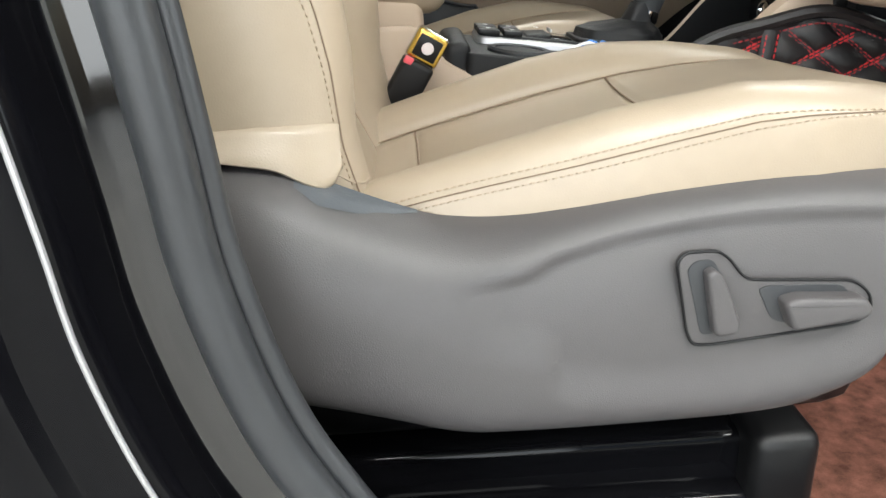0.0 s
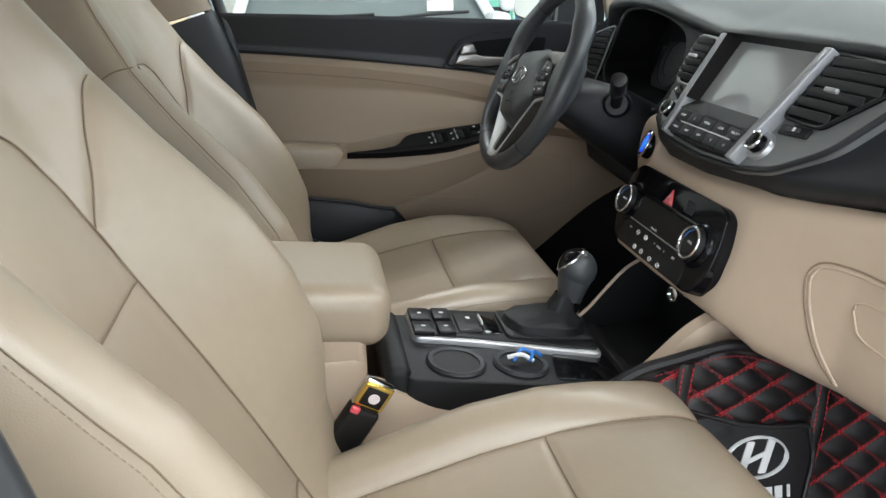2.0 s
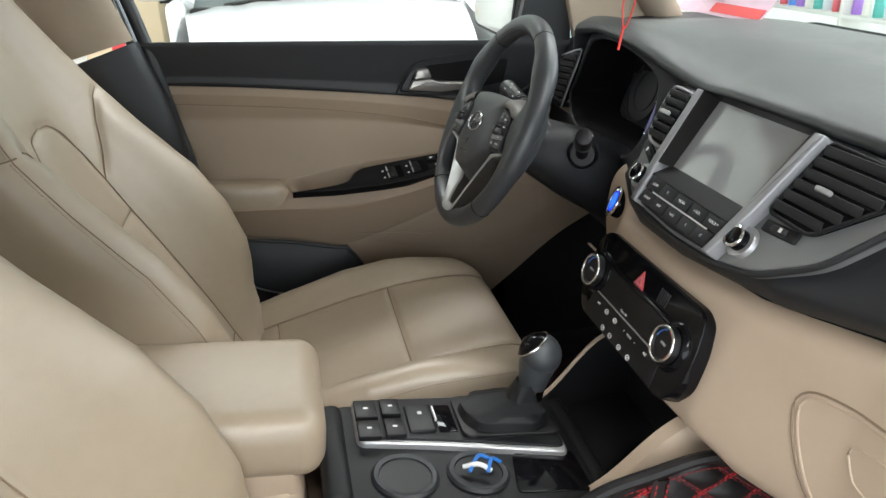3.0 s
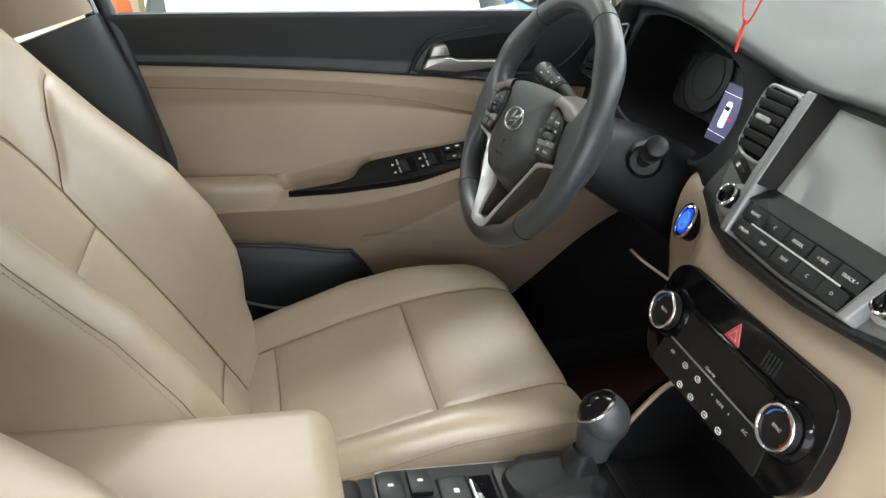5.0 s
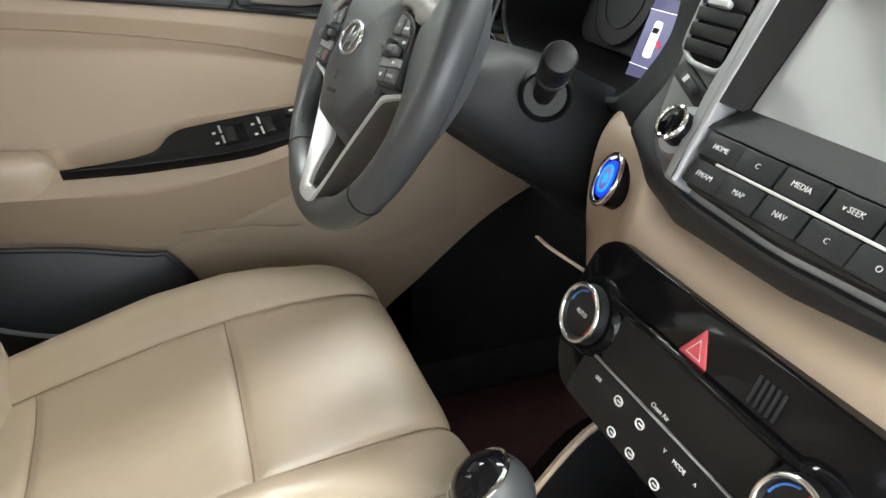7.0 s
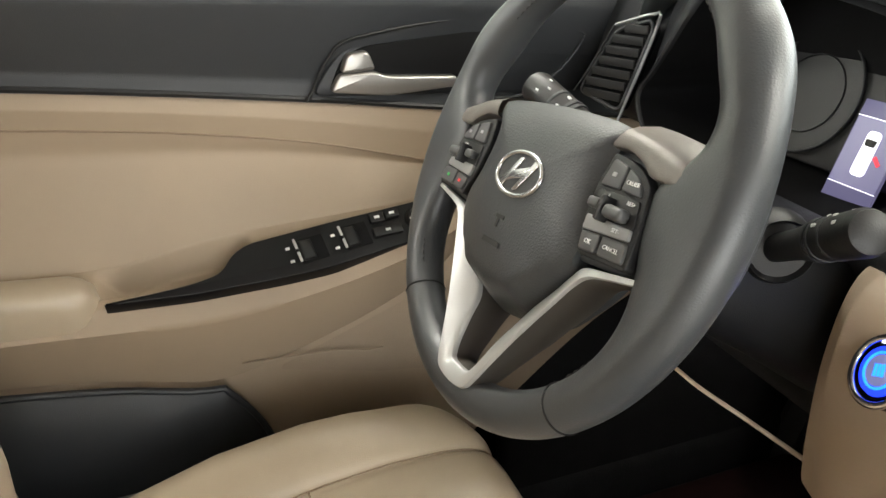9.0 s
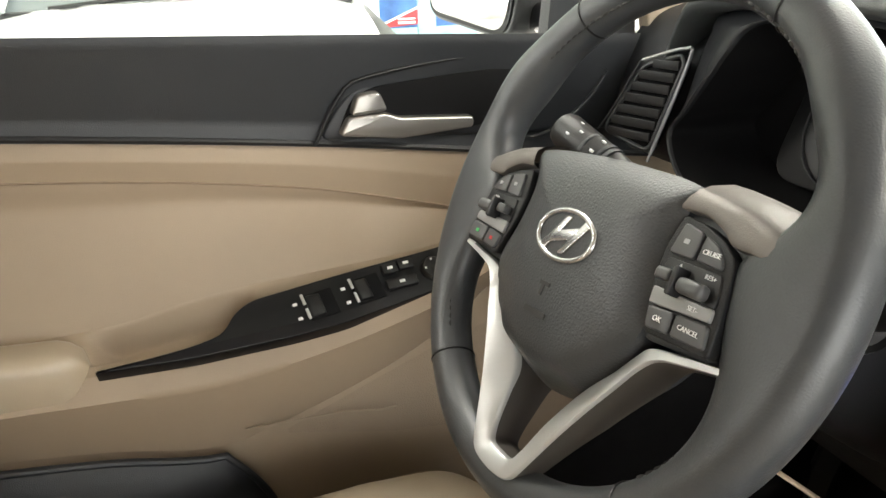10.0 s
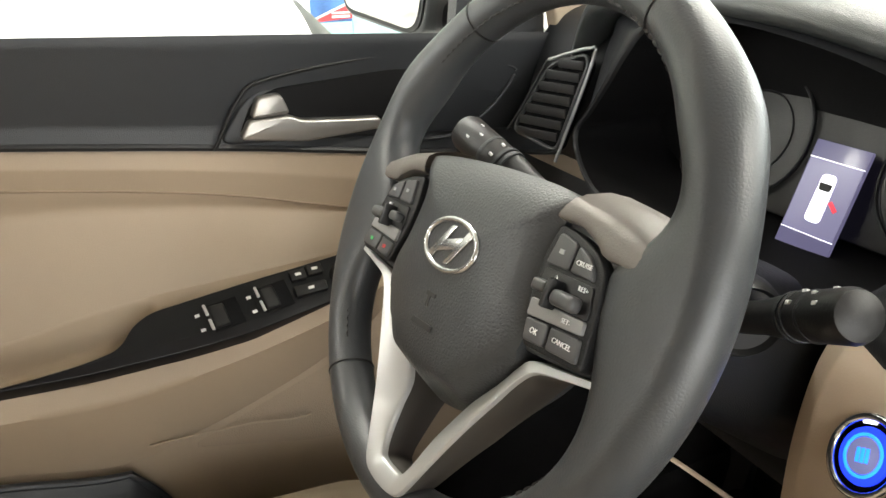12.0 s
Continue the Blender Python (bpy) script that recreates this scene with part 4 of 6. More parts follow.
part("switch_edge", rbox(-0.034, 0.0, 0.012, 0.002, 0.030, 0.004, 0, 1, gm), WHITE, gpan)
part("switch_well", rbox(-0.018, 0.0, 0.0015, 0.026, 0.062, 0.006, 0.002, 2, gm), GLOSS, gpan)
part("boot_frame", plate(rounded([(-0.002, -0.046), (0.136, -0.046), (0.136, 0.050), (-0.002, 0.046)], 0.014), 0.006, gm @ Matrix.Translation((0, 0, 0.008)), 0.002), BLACK, gpan)
boot = []
for q, w, l, bx, bz in ((0, 0.044, 0.064, 0.066, 0.006), (0.25, 0.041, 0.058, 0.066, 0.020), (0.5, 0.034, 0.046, 0.072, 0.026), (0.75, 0.019, 0.021, 0.088, 0.036), (1.0, 0.014, 0.014, 0.092, 0.060)):
    a = np.linspace(0, 2 * np.pi, 40, endpoint=False)
    fold = 1 + 0.10 * np.sin(6 * a + 9 * q) * (1 - abs(2 * q - 1))
    boot.append(np.array([tuple(gm @ Vector((bx + l * math.copysign(abs(math.cos(t)) ** 0.7, math.cos(t)) * f, w * math.copysign(abs(math.sin(t)) ** 0.7, math.sin(t)) * f, bz))) for t, f in zip(a, fold)]))
dense = np.stack([np.stack([np.interp(np.linspace(0, 4, 25), range(5), [b[i, d] for b in boot]) for d in range(3)], -1) for i in range(40)], 1)
part("gear_boot", grid(dense, close_v=True), CONS, con, "black leather gear boot")
km = basis((0.425, 0.048, 0.741), (1, 0, 0.20), (0.22, 0.02, 1)) @ Matrix.Diagonal((1.1, 1.1, 1.0, 1))
part("knob_collar", lathe([(0.0, 0.018), (0.0165, 0.018), (0.017, 0.015), (0.017, 0.002), (0.015, 0.0)], km, 24), CHROME, con)
# knob: a leather ball on a short neck, its top capped in gloss black behind a chrome band
neck = [np.array([tuple(km @ Vector((ox + a_ * math.cos(q), b_ * math.sin(q), z))) for q in np.linspace(0, 2 * np.pi, 36, endpoint=False)]) for z, a_, b_, ox in ((0.014, 0.0165, 0.0160, 0.0), (0.026, 0.0185, 0.0175, 0.0), (0.040, 0.0215, 0.020, 0.0), (0.056, 0.0245, 0.022, 0.001), (0.070, 0.0262, 0.0235, 0.002))]
part("knob_neck", grid(np.stack(neck), close_v=True, caps=True), WHEEL, con)
KB = basis(tuple(km @ Vector((0.001, 0.0, 0.068))), (0, 1, 0.3), (-0.55, 0.30, 0.78))


def ball(th0, th1, lift, n=16):
    rows = []
    for th in np.radians(np.linspace(th0, th1, n)):
        rows.append(np.array([tuple(KB @ Vector((((0.0285 + lift) * math.sin(th)) * math.cos(q), ((0.0285 + lift) * math.sin(th)) * math.sin(q), (0.0300 + lift) * math.cos(th)))) for q in np.linspace(0, 2 * np.pi, 40, endpoint=False)]))
    return grid(np.stack(rows), close_v=True, caps=True)


part("gear_knob", ball(58, 168, 0.0), WHEEL, con, "black leather gear knob")
part("knob_cap", ball(2, 55, 0.0004), GLOSS, con, "glossy black knob cap")
part("knob_ring", tube([tuple(KB @ Vector((0.0241 * math.cos(q), 0.0241 * math.sin(q), 0.0166))) for q in np.linspace(0, 2 * np.pi, 40, endpoint=False)], 0.0019, 8, closed=True), CHROME, con)
# cup holders
for px, rr in ((-0.088, 0.036), (0.005, 0.034)):
    m = tm @ Matrix.Translation((px, -0.055, 0))
    part("cup_rim", lathe([(rr - 0.004, 0.002), (rr - 0.003, 0.005), (rr + 0.003, 0.006), (rr + 0.006, 0.003), (rr + 0.006, -0.01)], m, 36), DARK, con)
    part("cup_well", lathe([(0.0, 0.0012), (rr - 0.004, 0.0012), (rr - 0.003, 0.003)], m, 36), BLACK, con)
part("side_tray", plate(rounded([(0.045, -0.095), (0.145, -0.098), (0.145, -0.020), (0.060, -0.020)], 0.01), 0.004, tm @ Matrix.Translation((0, 0, 0.002)), 0.001), GLOSS, con)
# storage bin ahead of the shifter
part("bin_floor", rbox(0.55, 0, 0.665, 0.20, 0.22, 0.02, 0.004), BLACK, con)
part("bin_back", rbox(0.615, 0, 0.73, 0.02, 0.25, 0.17, 0.004), BLACK, con)
bx_ = np.linspace(0.462, 0.65, 30)
for e in (-1, 1):
    part("bin_wall", grid(np.stack([np.stack([bx_, np.full(30, e * (0.078 if e < 0 else 0.091)) + e * 0.018 * np.clip((bx_ - 0.35) / 0.2, 0, 1), (lo(bx_) - 0.001) * q + 0.655 * (1 - q)], -1) for q in np.linspace(0, 1, 6)])), BLACK, con)
part("bin_cross_bar", rbox(0.482, 0.0, 0.683, 0.022, 0.215, 0.016, 0.005), BLACK, con)
part("bin_light_strip", rbox(0.56, 0.112, 0.715, 0.11, 0.004, 0.004, 0.001), DARK, con)
sm = basis((0.598, 0.046, 0.750), (0, 1, 0), (-1, -0.2, 0.2))
part("power_socket", lathe([(0.0, -0.004), (0.009, -0.004), (0.0095, 0.003), (0.012, 0.003), (0.0125, 0.0)], sm, 28), CHROME, con)
for dy in (0.028, 0.046):
    part("usb_port", rbox(-dy, -0.012, 0.0, 0.012, 0.008, 0.004, 0.001, 2, sm), SILVER, con)

# passenger's buckle, with a bright tongue pushed in
bk = thing("seat_belt_buckle", "black seat belt buckle with gold-edged alarm stopper", "buckle", (0.06, -0.148, 0.62))
bm_ = basis((0.074, -0.150, 0.692), (0.80, 0.05, -0.50), (0.53, -0.10, 0.84)) @ Matrix.Scale(1.12, 4)
part("buckle_body", rbox(0, 0, 0.0, 0.036, 0.022, 0.095, 0.006, 4, bm_), BLACK, bk)
part("buckle_strap", rbox(0, 0, -0.085, 0.040, 0.012, 0.10, 0.004, 3, bm_), DARK, bk)
part("red_button", rbox(-0.012, -0.0085, 0.0445, 0.010, 0.006, 0.008, 0.002, 3, bm_), PINK, bk)
part("stopper", rbox(0, 0.003, 0.063, 0.036, 0.014, 0.036, 0.004, 3, bm_), CHROME, bk, "bright metal buckle stopper")
part("stopper_rim", rbox(0, -0.003, 0.064, 0.034, 0.006, 0.032, 0.003, 3, bm_), GOLD, bk)
part("stopper_face", rbox(0, -0.0055, 0.064, 0.026, 0.004, 0.024, 0.002, 2, bm_), BLACK, bk)
part("stopper_badge", lathe([(0.0, 0.001), (0.006, 0.001), (0.0065, 0)], bm_ @ Matrix.Translation((0, -0.0076, 0.064)) @ pose(0, 0, 0, 90, 0, 0), 20), PAPER, bk)

# keys with blue plastic lying in the cup holder
ky = thing("key_bunch", "keys with blue and white plastic tags", "keys", (0.325, -0.055, 0.715))
part("blue_tag", tube(catmull([tuple(tm @ Vector(q)) for q in ((-0.01, -0.065, 0.012), (0.006, -0.045, 0.020), (0.024, -0.048, 0.014))], 20), 0.0026, 8), BLUEPLASTIC, ky)
part("blue_tag", tube(catmull([tuple(tm @ Vector(q)) for q in ((0.012, -0.07, 0.014), (0.020, -0.055, 0.022), (0.034, -0.050, 0.013))], 20), 0.0024, 8), BLUEPLASTIC, ky)
part("white_tag", tube(catmull([tuple(tm @ Vector(q)) for q in ((-0.016, -0.055, 0.012), (0.002, -0.060, 0.019), (0.018, -0.066, 0.013))], 20), 0.0030, 8), WHITE, ky)


# ---- dashboard ----
dash = thing("dashboard", "charcoal and beige dashboard with silver centre bezel", "dashboard", (0.9, 0, 0.8))
CEN = [(.630, .943), (.604, .958), (.597, .983), (.612, 1.003), (.637, 1.030), (.670, 1.075), (.700, 1.118), (.712, 1.140), (.745, 1.162), (.85, 1.176), (1.0, 1.172), (1.15, 1.150)]
PAS = [(.715, .985), (.675, .992), (.655, 1.008), (.655, 1.030), (.668, 1.055), (.685, 1.080), (.702, 1.105), (.722, 1.132), (.755, 1.156), (.85, 1.172), (1.0, 1.170), (1.13, 1.150)]
CEB = [(.655, .985), (.632, .990), (.616, .998), (.622, 1.012), (.642, 1.034), (.670, 1.072), (.692, 1.112), (.704, 1.150), (.745, 1.176), (.86, 1.182), (1.0, 1.173), (1.15, 1.150)]
END = [(.735, .985), (.722, .998), (.715, 1.015), (.715, 1.040), (.717, 1.060), (.722, 1.080), (.728, 1.100), (.738, 1.120), (.765, 1.140), (.85, 1.155), (1.0, 1.158), (1.08, 1.145)]
keys_y = [-0.735, -0.60, -0.42, -0.28, -0.17, 0.0, 0.110, 0.150, 0.192]


def mixed(a, b, k):
    return [(p[0] * (1 - k) + q[0] * k, p[1] * (1 - k) + q[1] * k) for p, q in zip(a, b)]


secs = [END, mixed(PAS, END, 0.3), PAS, mixed(CEN, PAS, 0.75), mixed(CEN, PAS, 0.30), CEN, CEN, mixed(CEN, CEB, 0.25), CEB]
lines = np.stack([spline(s) for s in secs])
ys = np.r_[np.linspace(-0.735, 0.10, 90), np.linspace(0.11, 0.192, 24)]
P = np.stack([np.stack([np.interp(ys, keys_y, lines[:, j, 0]), ys, np.interp(ys, keys_y, lines[:, j, 1])], -1) for j in range(lines.shape[1])], 1)
part("upper_dash", grid(P[:, :57]), DARK, dash, "charcoal grained upper dashboard")
# padded top: a fold along its front edge, over the gauges and down above the screen, runs back to the windscreen
FOLD = catmull([(.755, .738, 1.070), (.735, .690, 1.082), (.708, .645, 1.112), (.694, .610, 1.150), (.690, .580, 1.162), (.688, .480, 1.171), (.689, .375, 1.166), (.690, .290, 1.1535), (.690, .210, 1.1415), (.691, .131, 1.1325), (.691, .070, 1.1355), (.690, .0, 1.137), (.690, -.06, 1.138), (.694, -.17, 1.137), (.700, -.28, 1.134), (.710, -.42, 1.132), (.718, -.60, 1.130), (.728, -.735, 1.124)], 150)
top_ = []
for x, y, z in FOLD:
    crown = 1.178 - 0.022 * min(1, max(0, abs(y) - 0.45) / 0.28) - 0.075 * min(1, max(0, y - 0.585) / 0.07)
    prof = [(x + 0.060, z - 0.010), (x + 0.020, z - 0.0125), (x + 0.006, z - 0.010), (x + 0.001, z - 0.005), (x, z), (x + 0.002, z + 0.004), (x + 0.008, z + 0.0085), (x + 0.028, z + 0.017)]
    k0 = z + 0.017
    prof += [(x + 0.028 + (0.86 - x - 0.028) * q, k0 + (crown - k0) * (1 - (1 - q) ** 1.8)) for q in (0.15, 0.3, 0.5, 0.75, 1.0)]
    prof += [(0.95, crown - 0.003), (1.05, crown - 0.010 if crown > 1.165 else crown - 0.004), (1.14, min(1.149, crown - 0.003))]
    top_.append(np.array([(px, y, pz) for px, pz in prof]))
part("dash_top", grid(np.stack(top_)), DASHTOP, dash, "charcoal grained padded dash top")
ye = np.linspace(0.606, 0.735, 12)
E_ = spline(END)
part("end_dash", grid(np.stack([np.stack([E_[:, 0], np.full(len(E_), y), E_[:, 1]], -1) for y in ye])), DARK, dash)
# hood round the gauges: the mouth, the face round it, the crest and the top behind
MOUTH = [(.6605, .275, 1.008), (.659, .300, .995), (.660, .38, .988), (.665, .47, .988), (.675, .555, .995), (.686, .602, 1.03), (.690, .585, 1.06), (.690, .562, 1.09), (.690, .540, 1.12), (.692, .515, 1.144), (.692, .45, 1.155), (.692, .38, 1.152), (.692, .31, 1.140), (.688, .262, 1.124), (.680, .240, 1.10), (.673, .237, 1.063), (.664, .256, 1.026)]
CREST = [(.634, .222, .99), (.670, .285, .965), (.674, .38, .958), (.682, .47, .960), (.70, .575, .975), (.712, .625, 1.03), (.714, .618, 1.06), (.716, .612, 1.09), (.722, .606, 1.125), (.720, .585, 1.148), (.704, .47, 1.164), (.704, .38, 1.160), (.704, .30, 1.148), (.704, .228, 1.138), (.691, .191, 1.114), (.668, .186, 1.07), (.640, .190, 1.03)]
mouth, crest = (spline(q, 8, True) for q in (MOUTH, CREST))
mid = np.array((0.0, 0.42, 1.07))
rows_ = [mouth + (crest - mouth) * q + np.array((dx_, 0, 0)) for q, dx_ in ((0.0, 0.004), (0.05, 0.0), (0.14, -0.003), (0.35, -0.002), (0.7, 0.0), (0.9, 0.001), (1.0, 0.004))]
part("gauge_hood", grid(np.stack(rows_), close_v=True), COLUMN, dash, "charcoal hood round the gauges")
wall = [np.stack([np.full(len(mouth), x), mid[1] + (mouth[:, 1] - mid[1]) * k, mid[2] + (mouth[:, 2] - mid[2]) * k], -1) for x, k in ((0.72, 1.0), (0.789, 0.97), (0.792, 0.02))]
part("gauge_recess", grid(np.stack([rows_[0]] + wall), close_v=True), MATTE, dash, "matte black gauge recess")

BC = [(.612, .958), (.592, .950), (.580, .935), (.562, .890), (.545, .845), (.538, .822), (.548, .806), (.60, .80), (.66, .80)]
BP = [(.69, .992), (.668, .985), (.655, .960), (.645, .91), (.640, .86), (.640, .81), (.655, .775), (.70, .76), (.80, .76)]
BQ = [(.640, .968), (.618, .962), (.607, .945), (.595, .90), (.580, .855), (.572, .82), (.575, .790), (.60, .775), (.70, .77)]
BD = [(.640, .992), (.622, .980), (.612, .940), (.598, .90), (.585, .855), (.578, .825), (.585, .800), (.62, .79), (.70, .79)]
BG = [(.650, .996), (.632, .986), (.622, .962), (.618, .92), (.622, .87), (.628, .835), (.635, .805), (.66, .79), (.72, .79)]
BE = [(.700, .990), (.690, .980), (.680, .950), (.672, .90), (.665, .855), (.660, .82), (.668, .795), (.69, .785), (.74, .785)]
kb = [-0.735, -0.50, -0.30, -0.20, -0.145, 0.0, 0.135, 0.180, 0.252, 0.270, 0.278]
sb = [mixed(BP, [(x + .04, z) for x, z in BP], 1), BP, mixed(BQ, BP, 0.55), BQ, mixed(BC, BQ, 0.45), BC, BC, BD, BG, mixed(BG, BE, 0.25), BE]
lb = np.stack([catmull(s, 60) for s in sb])
yb = np.r_[np.linspace(-0.735, 0.24, 130), np.linspace(0.245, 0.278, 16)]
P = np.stack([np.stack([np.interp(yb, kb, lb[:, j, 0]), yb, np.interp(yb, kb, lb[:, j, 1])], -1) for j in range(60)], 1)
low = part("lower_dash", grid(P), BEIGE, dash, "beige lower dashboard")
# glove box outline and latch, let into the beige face
def on_beige(y, z):
    x = [np.interp(z, lb[i, 8:40, 1][::-1], lb[i, 8:40, 0][::-1]) for i in range(len(kb))]
    return np.array((np.interp(y, kb, x), y, z))


def beige_line(pts, r, lift, mat, name, closed=False):
    q = catmull(pts, 80, closed)
    p = np.array([on_beige(y, z) for y, z in q])
    p[:, 0] -= lift
    return part(name, tube(p, r, 8, closed), mat, low)


beige_line([(-0.70, 0.905), (-0.50, 0.918), (-0.34, 0.922), (-0.265, 0.920), (-0.242, 0.905), (-0.246, 0.88), (-0.27, 0.835), (-0.30, 0.79)], 0.0013, 0.0004, SEAM, "glove_box_gap")
beige_line([(-0.70, 0.900), (-0.50, 0.913), (-0.34, 0.917), (-0.268, 0.915), (-0.248, 0.903), (-0.252, 0.88), (-0.276, 0.835), (-0.306, 0.79)], 0.0018, 0.0002, BEIGE, "glove_box_edge")
beige_line([(-0.60, 0.885), (-0.45, 0.892), (-0.33, 0.894), (-0.306, 0.888), (-0.312, 0.872), (-0.335, 0.855), (-0.45, 0.845), (-0.60, 0.84)], 0.0014, 0.0004, BEIGE, "latch_edge", True)

# silver bezel with screen, vents and radio keys; local x to the passenger's side, y up the face
FACE = basis((0.652, 0, 1.070), (0, -1, 0), (-0.80, 0, 0.60))
ub = [(-0.200, 0.064), (-0.150, 0.070), (0.150, 0.070), (0.275, 0.064), (0.262, 0.030), (0.215, -0.045), (0.152, -0.088), (0.085, -0.1025), (0, -0.1065), (-0.085, -0.1025), (-0.122, -0.092), (-0.146, -0.062), (-0.176, -0.005)]
BEZ = material("grey_painted_bezel", (0.19, 0.197, 0.20), 0.38, metal=0.3, grain=0.1, scale=1500, mottle=0.05)
PILLAR = material("satin_silver_pillar", (0.34, 0.345, 0.36), 0.36, metal=0.3, grain=0.1, scale=1500, mottle=0.05)
bez = part("bezel", plate(rounded(ub, 0.02), 0.03, FACE, 0.005), BEZ, dash, "satin grey centre bezel")
rim_ = [tuple(FACE @ Vector((x * 1.005, y * 1.01, -0.002))) for x, y in rounded(ub, 0.02)]
part("bezel_rim", tube(rim_, 0.0040, 8, closed=True), DARK, bez)
part("vent_wing", plate(rounded([(-0.118, 0.067), (-0.196, 0.066), (-0.188, 0.040), (-0.170, -0.012), (-0.152, -0.058), (-0.134, -0.084), (-0.104, -0.0985), (-0.090, -0.099), (-0.096, -0.040)], 0.010), 0.016, FACE @ Matrix.Translation((0, 0, 0.009)), 0.003), BEZ, dash, "satin grey plate round the vent and knob")
scr = part("screen_surround", plate(rounded([(-0.110, 0.070), (0.112, 0.070), (0.092, -0.040), (-0.090, -0.040)], 0.004), 0.004, FACE @ Matrix.Translation((0, 0, 0.0012)), 0.0005), BLACK, dash, "black screen surround")
part("screen_glass", plate(rounded([(-0.088, 0.068), (0.090, 0.068), (0.086, -0.034), (-0.082, -0.034)], 0.003), 0.001, FACE @ Matrix.Translation((0, 0, 0.0026)), 0.0003), SCREEN, scr, "glossy dark touch screen with its reflection's grey in the colour")
for e in (-1, 1):
    part("screen_pillar", plate(rounded([(e * 0.111, 0.069), (e * 0.127, 0.069), (e * 0.112, -0.035), (e * 0.096, -0.099), (e * 0.084, -0.099), (e * 0.095, -0.040)], 0.003), 0.022, FACE @ Matrix.Translation((0, 0, 0.019)), 0.003), PILLAR, dash, "satin silver screen pillar")
    part("screen_side_wall", mesh("wall", [FACE @ Vector(q) for q in ((e * 0.089, 0.070, 0.0022), (e * 0.084, -0.036, 0.0022), (e * 0.0955, -0.040, 0.0175), (e * 0.1115, 0.070, 0.0175))], [(0, 1, 2, 3)]), BLACK, scr, "black recess wall beside the screen")
part("radio_panel", plate(rounded([(-0.089, -0.056), (0.089, -0.056), (0.082, -0.096), (0, -0.100), (-0.082, -0.096)], 0.005), 0.012, FACE @ Matrix.Translation((0, 0, 0.012)), 0.002), BLACK, dash)
part("screen_shelf", mesh("shelf", [FACE @ Vector(q) for q in ((-0.086, -0.033, 0.0024), (0.088, -0.033, 0.0024), (0.094, -0.057, 0.0150), (-0.094, -0.057, 0.0150))], [(0, 1, 2, 3)]), CONS, dash, "charcoal shelf below the screen")
part("screen_brow", mesh("brow", [FACE @ Vector(q) for q in ((-0.092, 0.067, 0.0024), (0.094, 0.067, 0.0024), (0.122, 0.070, 0.019), (-0.122, 0.070, 0.019))], [(0, 1, 2, 3)]), BLACK, dash)
radio = [("HOME", -0.068, 0), ("C", -0.035, 0), ("MEDIA", 0.0, 0), ("v SEEK", 0.036, 0), ("TRACK ^", 0.071, 0), ("FM/AM", -0.066, 1), ("MAP", -0.034, 1), ("NAV", 0.0, 1), ("C", 0.034, 1), ("O", 0.067, 1)]
for word, bx, row in radio:
    m = FACE @ Matrix.Translation((bx, -0.0665 - 0.0195 * row, 0.0135))
    key = part("radio_key", rbox(0, 0, 0, 0.0335 if row == 0 else 0.0325, 0.0165, 0.006, 0.0013, 2, m), DARK, dash)
    writing(word, 0.0050, m @ Matrix.Translation((0, 0, 0.0033)), key)
part("radio_bar", rbox(0.002, -0.0762, 0.0158, 0.132, 0.0020, 0.0020, 0.0007, 2, FACE), WHITE, dash, "bright radio divider bar")
for e in (-1, 1):
    m = FACE @ Matrix.Translation((e * 0.112, -0.066, 0.0 if e > 0 else 0.009))
    k = part("radio_knob", lathe([(0.0, 0.018), (0.0100, 0.018), (0.0118, 0.0165), (0.0128, 0.004), (0.0135, 0.0)], m, 32), GLOSS, dash, "black radio knob")
    part("knob_ring", tube([tuple(m @ Vector((0.0116 * math.cos(a), 0.0116 * math.sin(a), 0.0168))) for a in np.linspace(0, 2 * np.pi, 32, endpoint=False)], 0.0018, 8, closed=True), CHROME, k)
    part("knob_base", lathe([(0.0, 0.006), (0.0180, 0.006), (0.0195, 0.003), (0.0205, -0.002)], m, 32), SILVER, k)


SLAT = material("black_vent_slat", (0.016, 0.017, 0.018), 0.5, mottle=0.1, spec=0.4)


def vent(m, outline, bars, angle, tab, name="air_vent", edge=None):
    """An air vent: dark well, bright frame, tilted slats, a tab; outline (x, y), its slats along x."""
    o = rounded(outline, 0.010)
    cxm, cym = np.mean(o, axis=0)
    v = part(name, plate(o, 0.012, m @ Matrix.Translation((0, 0, 0.0035)), 0.001), MATTE, dash, "black slatted air vent")
    part("vent_frame", tube([tuple(m @ Vector((x, y, 0.006))) for x, y in o], 0.0022, 8, closed=True), edge or PILLAR, v)
    oa = np.array(o)
    for yb_ in np.linspace(oa[:, 1].min() + 0.012, oa[:, 1].max() - 0.010, bars):
        xs_ = []
        for (x0, y0), (x1, y1) in zip(oa, np.roll(oa, -1, 0)):
            if (y0 - yb_) * (y1 - yb_) < 0:
                xs_.append(x0 + (x1 - x0) * (yb_ - y0) / (y1 - y0))
        if len(xs_) > 1:
            a, b = min(xs_) + 0.003, max(xs_) - 0.003
            part("slat", rbox((a + b) / 2, 0, 0, b - a, min(0.013, 0.75 * (np.ptp(oa[:, 1]) - 0.022) / (bars - 1)), 0.0024, 0.0009, 2, m @ Matrix.Translation((0, yb_, 0.009)) @ pose(0, 0, 0, angle, 0, 0)), SLAT, v)
    if tab:
        part("vent_tab", rbox(tab[0], tab[1], 0.015, 0.022, 0.006, 0.006, 0.002, 2, m), SILVER, v)
    return v


